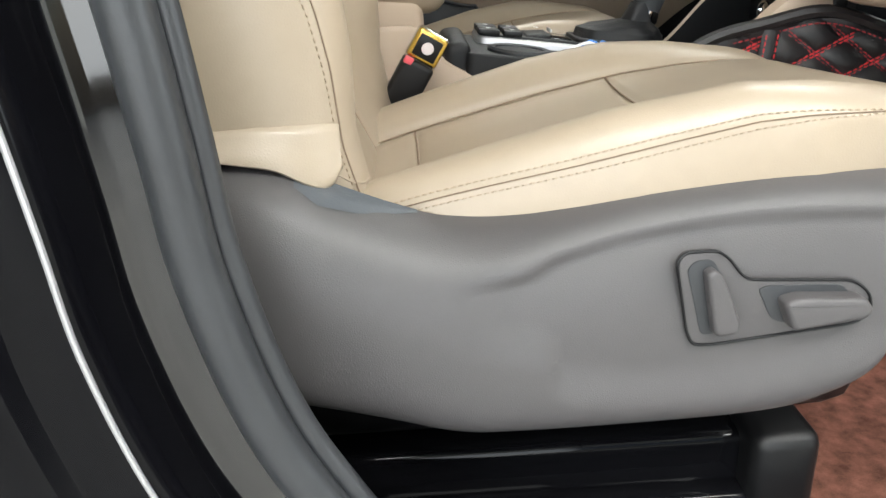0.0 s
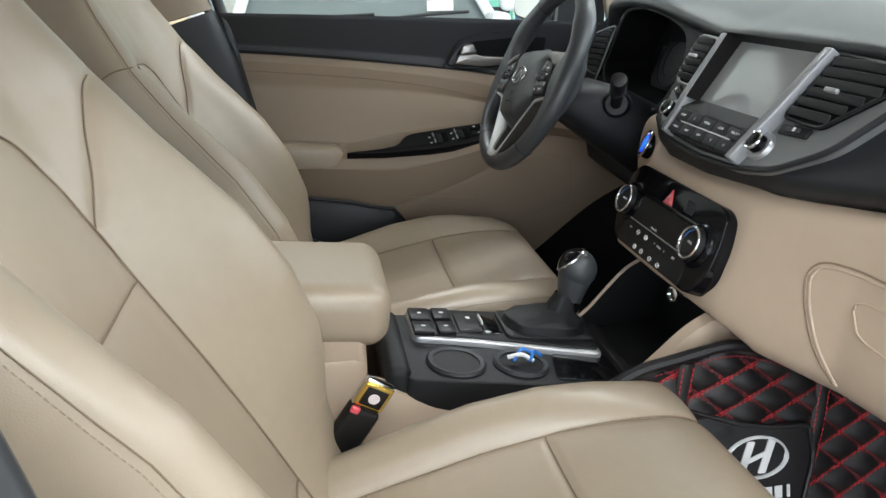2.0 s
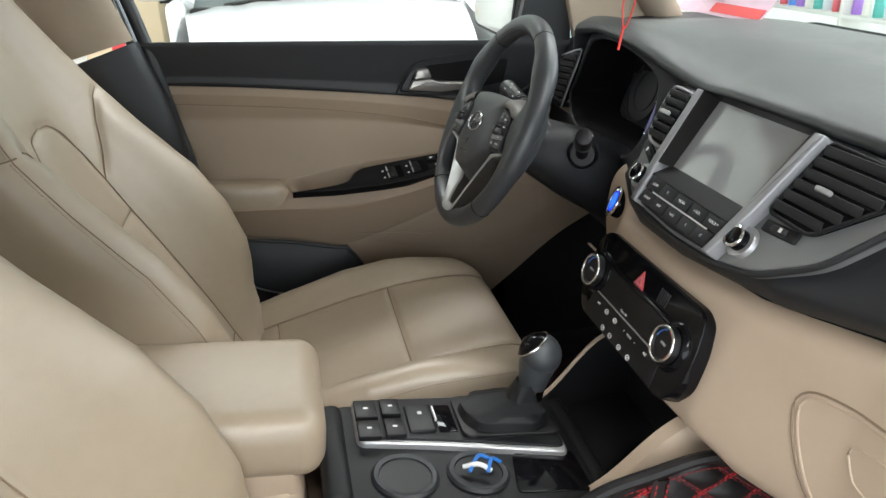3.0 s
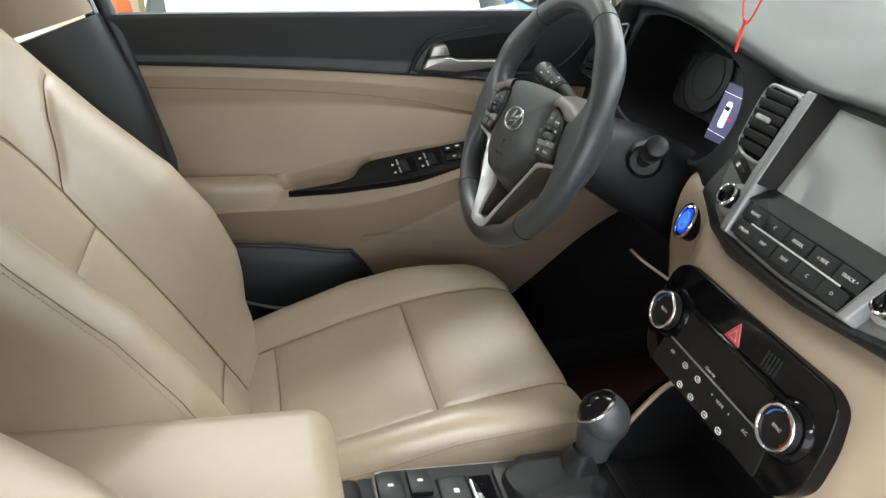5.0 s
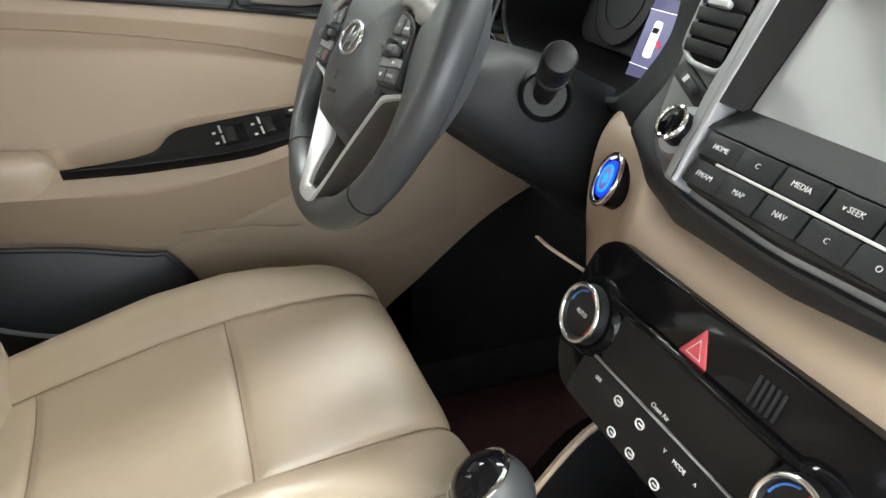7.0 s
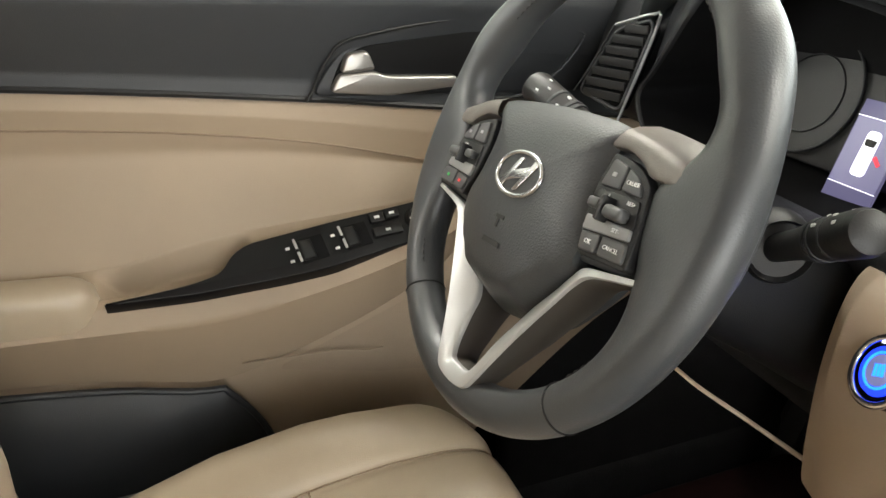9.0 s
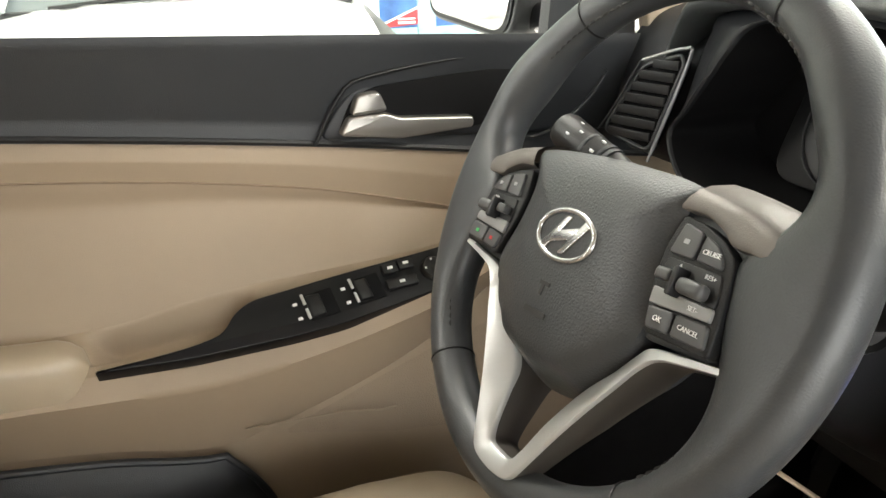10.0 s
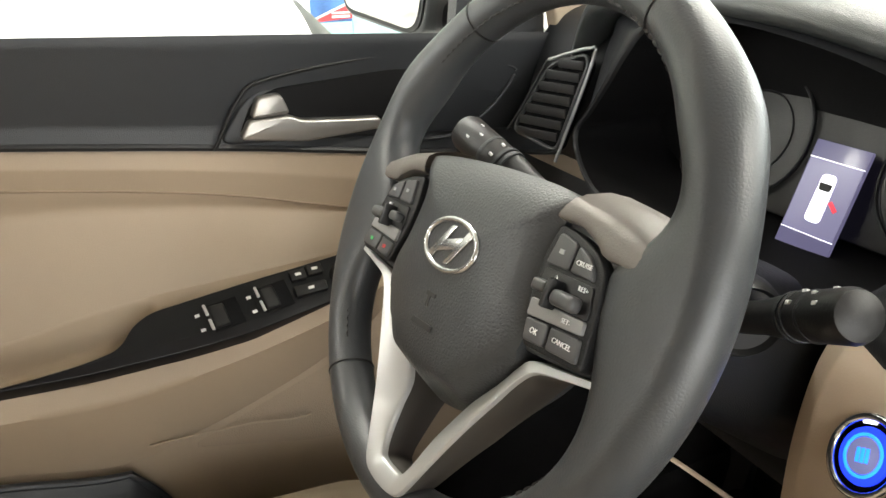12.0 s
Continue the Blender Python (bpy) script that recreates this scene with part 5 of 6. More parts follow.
for e, wide in ((-1, 0.0), (1, 0.028)):
    out = [(-0.128, 0.060), (-0.184, 0.062), (-0.182, 0.040), (-0.166, -0.010), (-0.150, -0.020), (-0.114, -0.022)] if e < 0 else [(0.128, 0.068), (0.256, 0.062), (0.246, 0.036), (0.186, -0.026), (0.117, -0.024)]
    vent(FACE @ Matrix.Translation((0, 0, 0.0 if e > 0 else 0.008)), out, 6, 25, (-0.148, 0.022) if e < 0 else (0.172, 0.018), edge=None if e < 0 else CONS)
    wm_ = FACE @ Matrix.Translation((-0.130, -0.036, 0.010) if e < 0 else (0.142, -0.036, 0.002)) @ pose(0, 0, 0, 0, 0, -22 if e < 0 else 4)
    part("vent_wheel_panel", rbox(e * 0.006, 0, 0.0, 0.052, 0.014, 0.005, 0.002, 2, wm_), BLACK, dash)
    part("vent_wheel", rbox(e * 0.006, 0, 0.003, 0.024, 0.007, 0.005, 0.002, 2, wm_), DARK, dash)
    part("wheel_mark", rbox(e * 0.010, 0, 0.0058, 0.004, 0.005, 0.0008, 0, 1, wm_), WHITE, dash)
# driver's side end vent
DV = basis((0.702, 0.628, 1.070), (0.35, -0.94, 0), (-0.90, -0.335, 0.28))
vent(DV, [(-0.032, 0.022), (0.008, 0.036), (0.013, 0.028), (-0.003, -0.062), (-0.062, -0.048)], 7, 20, None, edge=DARK)
part("vent_trim", tube([tuple(DV @ Vector((x, y, 0.008))) for x, y in catmull([(-0.036, 0.026), (-0.044, 0.005), (-0.056, -0.026), (-0.068, -0.050)], 30)], 0.0010, 8), DARK, dash)
part("vent_trim", tube([tuple(DV @ Vector((x, y, 0.008))) for x, y in catmull([(-0.034, 0.027), (0.010, 0.042), (0.018, 0.032), (0.0, -0.072)], 40)], 0.0018, 8), BEZ, dash)

# climate panel; local x to the passenger's side
HV = basis((0.5605, 0.012, 0.8848), (0, -1, 0), (-0.925, 0, 0.38))
hv_out = [(-0.118, 0.056), (0.120, 0.056), (0.138, 0.046), (0.148, 0.010), (0.150, -0.036), (0.128, -0.066), (-0.110, -0.066), (-0.132, -0.044), (-0.142, 0.006), (-0.138, 0.042)]
hv = part("climate_panel", plate(rounded(hv_out, 0.014), 0.03, HV @ Matrix.Translation((0, 0, 0.009)), 0.002), GLOSS, dash, "glossy black climate control panel")
part("climate_display", plate(rounded([(-0.076, 0.014), (0.076, 0.014), (0.080, -0.0235), (-0.080, -0.0235)], 0.004), 0.004, HV @ Matrix.Translation((0, 0, 0.0102)), 0.001), BLACK, hv)
part("climate_shelf", rbox(0, 0.018, 0.011, 0.19, 0.007, 0.009, 0.003, 3, HV), GLOSS, hv)
part("climate_bar", rbox(-0.002, -0.0250, 0.0105, 0.165, 0.0016, 0.003, 0.0006, 2, HV), SILVER, hv)
part("key_field", plate(rounded([(-0.096, -0.027), (0.098, -0.027), (0.104, -0.064), (-0.100, -0.064)], 0.004), 0.003, HV @ Matrix.Translation((0, 0, 0.0098)), 0.0008), CONS, hv)
for word, bx, by, sz in (("Clean Air", -0.008, -0.0195, 0.0048), ("OFF", -0.071, -0.037, 0.0042), ("v", 0.010, -0.036, 0.006), ("MODE", 0.025, -0.037, 0.0044), ("^", 0.041, -0.038, 0.006), ("A/C", 0.069, -0.037, 0.0052)):
    writing(word, sz, HV @ Matrix.Translation((bx, by, 0.0104)), hv)
for bx, by in ((-0.044, -0.037), (-0.018, -0.037), (-0.037, -0.058), (-0.014, -0.058), (0.015, -0.059), (0.041, -0.059)):
    part("key_symbol", tube([tuple(HV @ Vector((bx + 0.0042 * math.cos(a), by + 0.003 * math.sin(a), 0.0103))) for a in np.linspace(0, 2 * np.pi, 14, endpoint=False)], 0.0007, 5, closed=True), WHITE, hv)
    part("key_symbol", rbox(bx + 0.001, by, 0.0103, 0.005, 0.001, 0.0008, 0, 1, HV @ pose(0, 0, 0, 0, 0, 0)), WHITE, hv)
for e, word in ((-1, "AUTO"), (1, "SYNC")):
    m = HV @ Matrix.Translation((e * 0.1055, -0.003, 0.009)) @ Matrix.Diagonal((0.96, 0.96, 1, 1))
    part("dial_collar", lathe([(0.0, 0.006), (0.028, 0.006), (0.031, 0.003), (0.033, 0.0), (0.033, -0.004)], m, 40), GLOSS, hv)
    d = part("temperature_dial", lathe([(0.0, 0.0125), (0.0185, 0.0125), (0.020, 0.015), (0.0225, 0.015), (0.0235, 0.013), (0.0240, 0.004)], m, 44), BLACK, hv, "black temperature dial")
    part("dial_ring", tube([tuple(m @ Vector((0.0222 * math.cos(a), 0.0222 * math.sin(a), 0.0150))) for a in np.linspace(0, 2 * np.pi, 44, endpoint=False)], 0.0020, 10, closed=True), CHROME, d)
    for c0, c1, mat in ((100, 170, DIALBLUE), (-40, 80, REDPRINT)):
        part("dial_mark", tube([tuple(m @ Vector((0.0175 * math.cos(radians(a)), 0.0175 * math.sin(radians(a)), 0.0128))) for a in np.linspace(c0, c1, 14)], 0.0008, 6), mat, d)
    writing(word, 0.0050, m @ Matrix.Translation((0, 0, 0.0127)), d)
hz = HV @ Matrix.Translation((-0.006, 0.0315, 0.010))
tri_ = part("hazard_switch", plate(rounded([(-0.0135, -0.010), (0.0135, -0.010), (0.0, 0.013)], 0.002), 0.003, hz, 0.0006), PINK, hv, "red hazard light switch")
part("hazard_line", tube([tuple(hz @ Vector((0.0075 * math.cos(a), -0.003 + 0.0075 * math.sin(a), 0.0004))) for a in (radians(90), radians(210), radians(330))], 0.0005, 5, closed=True), PAPER, tri_)
for i in range(5):
    part("sensor_slot", rbox(0.043 + 0.0048 * i, 0.034, 0.0095, 0.0022, 0.018, 0.0016, 0.0005, 2, HV), DARK, hv)

# start button, in a bright ring
CYAN = material("lit_cyan_mark", (0.02, 0.2, 0.7), 0.3, emit=(0.01, 0.22, 1.0), emit_power=1.8)
SB = basis((0.6125, 0.209, 0.952), (0.42, -0.85, 0.1), (-0.85, 0.28, 0.42))
stb = part("start_button", lathe([(0.0, 0.005), (0.0105, 0.005), (0.0110, 0.003), (0.0112, 0.0)], SB, 32), material("pale_lilac_button", (0.32, 0.33, 0.50), 0.35, emit=(0.20, 0.22, 0.60), emit_power=0.35), dash, "push start button")
part("lit_ring", lathe([(0.0112, 0.0045), (0.0160, 0.0045), (0.0165, 0.003), (0.0165, 0.0)], SB, 36), BLUE, stb, "blue lit ring")
part("ring_glow", tube([tuple(SB @ Vector((0.0118 * math.cos(a), 0.0118 * math.sin(a), 0.0048))) for a in np.linspace(0, 2 * np.pi, 36, endpoint=False)], 0.0009, 8, closed=True), CYAN, stb)
part("button_bed", lathe([(0.0165, 0.003), (0.0215, 0.004), (0.0225, 0.0), (0.0225, -0.016)], SB, 36), GLOSS, stb)
part("button_ring", tube([tuple(SB @ Vector((0.0222 * math.cos(a), 0.0222 * math.sin(a), 0.0035))) for a in np.linspace(0, 2 * np.pi, 36, endpoint=False)], 0.0026, 10, closed=True), CHROME, stb, "chrome ring")
for dx_ in (-0.003, 0.0, 0.003):
    part("button_mark", rbox(dx_, 0, 0.0052, 0.0020, 0.008, 0.0006, 0, 1, SB), CYAN, stb)
part("lettering_bar", rbox(0.0, 0.0188, 0.0042, 0.009, 0.002, 0.0006, 0, 1, SB), ICON, stb)

# instrument cluster
CL = basis((0.782, 0.374, 1.045), (0, -1, 0), (-0.94, 0, 0.34))
clu = part("gauge_panel", plate(rounded([(-0.165, 0.088), (0.112, 0.088), (0.128, -0.05), (-0.170, -0.05)], 0.03), 0.01, CL @ Matrix.Translation((0, 0, 0.004)), 0.002), BLACK, dash, "dark glossy instrument panel")
for e in (-1, 1):
    m = CL @ Matrix.Translation((e * 0.088 - 0.004, 0.010, 0.006))
    part("gauge_ring", tube([tuple(m @ Vector((0.055 * math.cos(a), 0.055 * math.sin(a), 0.003))) for a in np.linspace(0, 2 * np.pi, 48, endpoint=False)], 0.0014, 8, closed=True), COLUMN, clu)
    part("gauge_face", lathe([(0.0, 0.001), (0.053, 0.001), (0.054, 0)], m, 40), BLACK, clu)
    part("gauge_inner_ring", tube([tuple(m @ Vector((0.036 * math.cos(a), 0.036 * math.sin(a), 0.002))) for a in np.linspace(0, 2 * np.pi, 40, endpoint=False)], 0.0008, 6, closed=True), COLUMN, clu)
lm = basis((0.757, 0.374, 1.026), (0, -1, 0), (-0.94, 0, 0.34))
lcd = part("trip_display", rbox(0, 0.0, 0, 0.049, 0.088, 0.003, 0.001, 2, lm), LCD, clu, "lit violet trip display with a small car symbol")
part("car_symbol", plate(rounded([(-0.0062, 0.019), (0.0062, 0.019), (0.0068, -0.019), (-0.0068, -0.019)], 0.0045), 0.001, lm @ Matrix.Translation((0, 0.001, 0.0030)), 0), ICON, lcd)
part("car_screen_symbol", plate(rounded([(-0.0056, 0.005), (0.0056, 0.005), (0.0046, -0.001), (-0.0046, -0.001)], 0.0015), 0.001, lm @ Matrix.Translation((0, 0.008, 0.0036)), 0), BLACK, lcd)
part("open_door_symbol", rbox(0.011, 0.006, 0.003, 0.009, 0.0032, 0.001, 0, 1, lm @ pose(0, 0, 0, 0, 0, -40)), ICONRED, lcd)
FIELD = material("lit_pale_violet_display", (0.08, 0.08, 0.13), 0.25, emit=(0.27, 0.26, 0.48), emit_power=0.5)
part("display_field", rbox(0, 0.001, 0.0012, 0.046, 0.058, 0.0012, 0, 1, lm), FIELD, lcd, "paler middle field")
for ly_ in (-0.028, 0.030):
    part("display_line", rbox(0, ly_, 0.002, 0.047, 0.0006, 0.001, 0, 1, lm), ICON, lcd)

# dark knee panel and steering column
part("knee_panel", grid(np.stack([np.stack([np.interp(np.linspace(0, 1, 14), [0, 0.3, 0.7, 1], [0.70, 0.680, 0.70, 0.80]), np.full(14, y), np.linspace(0.985, 0.74, 14)], -1) for y in np.linspace(0.268, 0.735, 12)])), COLUMN, dash, "charcoal knee panel")
part("knee_trim", tube(catmull([(0.700, 0.30, 0.772), (0.697, 0.38, 0.766), (0.694, 0.45, 0.760), (0.700, 0.50, 0.753)], 30), 0.0032, 8, flat=0.5), BEIGE, dash, "thin beige edge of the knee panel")
col = []
for x, w, h, zc in ((0.500, 0.044, 0.028, 1.006), (0.52, 0.056, 0.038, 0.998), (0.57, 0.072, 0.060, 0.982), (0.63, 0.078, 0.070, 0.953), (0.70, 0.082, 0.078, 0.910)):
    a = np.linspace(0, 2 * np.pi, 44, endpoint=False)
    col.append(np.stack([np.full(44, x), 0.363 + w * np.sign(np.cos(a)) * np.abs(np.cos(a)) ** 0.75, zc + h * np.sign(np.sin(a)) * np.abs(np.sin(a)) ** 0.75], -1))
part("column_shroud", grid(np.stack(col), close_v=True, caps=True), COLUMN, dash, "charcoal steering column shroud")


def stalk(name, a, b, r, label, turn):
    m = basis(a, (0.3, 0, 1), Vector(b) - Vector(a))
    L = (Vector(b) - Vector(a)).length
    s = part(name, lathe([(r * 0.75, 0), (r * 0.80, L * 0.35), (r * 0.95, L * 0.5), (r * 1.05, L * 0.75), (r * 1.08, L * 0.95), (r * 0.95, L * 0.985), (r * 0.6, L), (0.0, L)], m, 24), BLACK, dash, label)
    for k in (0.56, 0.60, 0.72):
        part("stalk_band", lathe([(r * 1.06, L * k), (r * 1.08, L * (k + 0.012)), (r * 1.06, L * (k + 0.024))], m, 24), DARK, s)
    for k, ang in ((0.66, 20), (0.66, 70), (0.80, 45), (0.86, 75), (0.86, 15)):
        c = radians(turn + ang - 45)
        part("stalk_mark", rbox(r * 1.01 * math.cos(c), r * 1.01 * math.sin(c), L * k, 0.0022, 0.0022, 0.0040, 0.0003, 1, m), WHITE, s)
    return s


stalk("light_stalk", (0.572, 0.430, 1.015), (0.545, 0.566, 1.064), 0.0150, "black light switch stalk with white marks", 315)
stalk("wiper_stalk", (0.588, 0.292, 1.005), (0.549, 0.192, 1.064), 0.0125, "black wiper stalk with white marks", 45)
rm = basis((0.588, 0.288, 1.008), (0, 0, 1), (-0.45, -0.88, 0.1))
part("stalk_boot", lathe([(0.0, 0.006), (0.019, 0.006), (0.0215, 0.010), (0.024, 0.006), (0.025, -0.01)], rm, 30), BLACK, dash)

# ---- steering wheel ----
sw = thing("steering_wheel", "black leather steering wheel with silver lower spoke", "steering wheel", (0.47, 0.363, 1.04))
W = basis((0.4635, 0.3685, 1.0375), (0, -1, 0), (-0.875, 0, 0.485)) @ pose(0, 0, 0, 0, 0, 7)
RIM = basis((0.4596, 0.3715, 1.0495), (0, -1, 0), (-0.898, -0.01, 0.438)) @ pose(0, 0, 0, 0, 0, 7)


def wp(x, y, z=0.0):
    return tuple(W @ Vector((x, y, z)))


def rimp(x, y, z=0.0):
    return tuple(RIM @ Vector((x, y, z)))


# leather rim: a round bar, thicker at the thumbs, that widens into the side spokes
ang = np.linspace(-np.pi / 2, 1.5 * np.pi, 288, endpoint=False)
deg = np.degrees(ang)
thick = 0.0152 + 0.0030 * (np.exp(-((deg - 33) / 11) ** 2) + np.exp(-((deg - 147) / 11) ** 2))
side = np.where(deg > 90, 180 - deg, deg)
web = np.interp(side, [-90, -43, -36, -30, -24, -17, -9, -2, 4, 8, 12, 17, 24, 90], [0, 0, 0.001, 0.004, 0.009, 0.018, 0.028, 0.033, 0.034, 0.030, 0.018, 0.006, 0, 0])
web = np.convolve(np.r_[web[-3:], web, web[:3]], [0.06, 0.14, 0.2, 0.2, 0.2, 0.14, 0.06], 'valid')
side_t = np.linspace(0, 2 * np.pi, 36, endpoint=False)
RR = 0.1630
rim = []
for a, r, wb in zip(ang, thick, web):
    row = []
    for t in side_t:
        c, q = math.cos(t), math.sin(t)
        inward = (r + wb) * c if c < 0 else r * c
        full = min(wb / 0.03, 1) if c < 0 else 0.0
        up = max(q, 0.0) ** (1 - 0.68 * full) if q > 0 else q * (1 + 0.6 * full)
        row.append(rimp((RR + inward) * math.cos(a), (RR + inward) * math.sin(a), 1.05 * r * up))
    rim.append(np.array(row))
part("rim", grid(np.stack(rim), close_u=True, close_v=True), WHEEL, sw, "black leather rim flowing into the side spokes")
for d in (58, 122, 230, 310):
    a = radians(d)
    part("rim_seam", tube([rimp((RR + 0.0153 * math.cos(t)) * math.cos(a), (RR + 0.0153 * math.cos(t)) * math.sin(a), 0.0161 * math.sin(t)) for t in side_t], 0.0008, 5, closed=True), BLACK, sw)
for d0, d1 in ((28, 152), (204, 226), (314, 336)):
    inner = np.array([rimp((RR - 0.0128) * math.cos(a), (RR - 0.0128) * math.sin(a), 0.0092) for a in np.radians(np.linspace(d0, d1, 200))])
    tagged(part("rim_stitching", stitches(inner, np.tile(np.array(RIM.to_3x3().col[2]), (200, 1)), 0.006, 0.005, 0.0015), DTHREAD, sw), kind="stuff")
W = W @ Matrix.Translation((0, 0, 0.012))
# airbag pad, domed
po = catmull([(0.0, 0.0535), (0.050, 0.0520), (0.074, 0.0490), (0.0790, 0.0455), (0.0735, 0.0370), (0.0695, 0.0240), (0.0690, 0.0100), (0.0710, -0.0080), (0.0755, -0.0270), (0.0700, -0.0440), (0.0560, -0.0630), (0.034, -0.084), (0.0, -0.091), (-0.034, -0.084), (-0.0560, -0.0630), (-0.0700, -0.0440), (-0.0755, -0.0270), (-0.0710, -0.0080), (-0.0690, 0.0100), (-0.0695, 0.0240), (-0.0735, 0.0370), (-0.0790, 0.0455), (-0.074, 0.0490), (-0.050, 0.0520)], 96, True)
pad = []
crease_y = lambda x: np.interp(abs(x), [0.0, 0.034, 0.080, 0.1], [-0.074, -0.069, -0.030, -0.02])
for k in np.linspace(1, 0, 18):
    zz = 0.020 - 0.012 * k ** 4
    pad.append(np.array([wp(x * k, y * k - 0.004 * (1 - k), zz - 1.3 * max(0.0, crease_y(x * k) - y * k + 0.004 * (1 - k))) for x, y in po]))
pad.insert(0, np.array([wp(x * 1.0, y * 1.0, -0.045) for x, y in po]))
part("airbag_cover", grid(np.stack(pad), close_v=True), PADSKIN, sw, "black grained airbag cover")
EMBLEM = material("satin_chrome_emblem", (0.50, 0.50, 0.51), 0.22, metal=0.9, mottle=0.03)
em = W @ Matrix.Translation((0, 0.0, 0.0195)) @ Matrix.Diagonal((0.93, 0.86, 1.0, 1.0))
emb = part("emblem_ring", tube([tuple(em @ Vector((0.0295 * math.cos(a), 0.0175 * math.sin(a), 0.001))) for a in np.linspace(0, 2 * np.pi, 48, endpoint=False)], 0.0019, 10, closed=True), EMBLEM, sw, "chrome oval emblem")
for e in (-1, 1):
    part("emblem_stroke", plate(rounded([(e * 0.0105 - 0.0115, -0.0125 - e * 0.001), (e * 0.0105 - 0.0055, -0.0140 + e * 0.001), (e * 0.0105 + 0.0115, 0.0125 - e * 0.001), (e * 0.0105 + 0.0055, 0.0140 + e * 0.001)], 0.002), 0.002, em @ Matrix.Translation((0, 0, 0.002)), 0.0006), EMBLEM, emb)
part("emblem_bar", plate(rounded([(-0.0135, -0.0085), (0.010, -0.001), (0.0135, 0.0085), (-0.010, 0.001)], 0.002), 0.002, em @ Matrix.Translation((0, 0, 0.002)), 0.0006), EMBLEM, emb)
for bx, by, w, h in ((0.0, -0.031, 0.010, 0.0025), (-0.001, -0.035, 0.0025, 0.007), (0.001, -0.049, 0.022, 0.0035)):
    part("airbag_mark", rbox(bx, by, 0.0200, w, h, 0.0010, 0, 1, W), DTHREAD, sw)
# side spokes with their key groups
GUN = material("gunmetal_spoke_cover", (0.135, 0.122, 0.110), 0.46, metal=0.35, grain=0.2, scale=900)
# spoke flanks: their shade is put into this dark brownish grey
FLANK = material("shaded_spoke_flank", (0.075, 0.068, 0.060), 0.5, metal=0.2, mottle=0.08)
for e in (-1, 1):
    cu_ = catmull([(0.078, 0.0490), (0.096, 0.0465), (0.1114, 0.0435), (0.1325, 0.0371), (0.1400, 0.0345), (0.1450, 0.0318)], 50)
    cl_ = catmull([(0.0715, 0.0352), (0.0891, 0.0345), (0.1040, 0.0288), (0.1095, 0.0245), (0.1200, 0.0235), (0.1335, 0.0235), (0.1448, 0.0314)], 50)
    fall = np.interp(np.linspace(0, 1, 50), [0, 0.35, 0.7, 1], [-0.001, 0.0, 0.001, 0.003])
    loft = [np.array([wp(e * x, y + dy, z - f) for (x, y), f in zip(cu_ + (cl_ - cu_) * q, fall)]) for q, dy, z in ((0.0, 0.004, -0.036), (0.0, 0.010, -0.022), (0.0, 0.008, -0.008), (0.0, 0.002, 0.0065), (0.04, 0.0, 0.0096), (0.15, 0, 0.0118), (0.50, 0, 0.0136), (0.85, 0, 0.0138), (0.96, 0, 0.0128), (1.0, 0, 0.010), (1.0, 0, -0.004))]
    part("spoke_cover", grid(np.stack(loft)), GUN, sw, "gunmetal spoke cover")
    part("spoke_back", plate(rounded([(e * 0.066, 0.044), (e * 0.105, 0.038), (e * 0.126, 0.020), (e * 0.126, -0.030), (e * 0.070, -0.034)], 0.008), 0.030, W @ Matrix.Translation((0, 0, 0.004)), 0.003), WHEEL, sw)
    kp = part("key_pad", plate(rounded([(e * x, y) for x, y in ((0.0735, 0.0332), (0.0892, 0.0312), (0.1040, 0.0262), (0.1145, 0.0190), (0.1175, 0.0085), (0.1205, -0.0070), (0.1235, -0.0285), (0.0790, -0.0300), (0.0715, -0.0050), (0.0700, 0.0146))], 0.004), 0.012, W @ Matrix.Translation((0, 0, 0.0115)), 0.0012), CONS, sw, "black steering wheel key pad")
    kz = 0.0115
    keys = (("", [(0.0785, 0.0292), (0.0925, 0.0264), (0.0925, 0.0125), (0.0755, 0.0120)]), ("CRUISE", [(0.0945, 0.0260), (0.1040, 0.0225), (0.1100, 0.0165), (0.1115, 0.0118), (0.0945, 0.0125)]), ("OK", [(0.0775, -0.0162), (0.0950, -0.0150), (0.0965, -0.0262), (0.0808, -0.0272)]), ("CANCEL", [(0.0970, -0.0148), (0.1180, -0.0140), (0.1205, -0.0255), (0.0985, -0.0262)]))
    for i, (word, o) in enumerate(keys):
        b = part("wheel_key", plate(rounded([(e * x, y) for x, y in o], 0.0022), 0.005, W @ Matrix.Translation((0, 0, kz + 0.0022)), 0.0010), KEYTOP, kp)
        bx, by = np.mean(o, axis=0)
        if e > 0 and word:
            writing(word, 0.0036 if len(word) > 3 else 0.0042, W @ Matrix.Translation((bx, by, kz + 0.0026)), b)
        else:
            part("key_mark", rbox(e * bx, by, kz + 0.0025, 0.0034, 0.0024, 0.0005, 0, 1, W), (GREENPRINT if i == 3 else REDPRINT) if e < 0 and i > 1 else GREYPRINT, b)
    part("toggle_bed", plate(rounded([(e * x, y) for x, y in ((0.0765, 0.0102), (0.1130, 0.0100), (0.1155, 0.0), (0.1165, -0.0060), (0.0750, -0.0068))], 0.002), 0.003, W @ Matrix.Translation((0, 0, kz + 0.0012)), 0.0005), BLACK, kp)
    part("toggle_roller", rbox(e * 0.1035, -0.0010, kz + 0.0055, 0.0170, 0.0080, 0.009, 0.003, 3, W), KEYTOP, kp)
    part("toggle_lever", rbox(e * 0.0830, 0.0010, kz + 0.0045, 0.0110, 0.0065, 0.007, 0.002, 3, W), KEYTOP, kp)
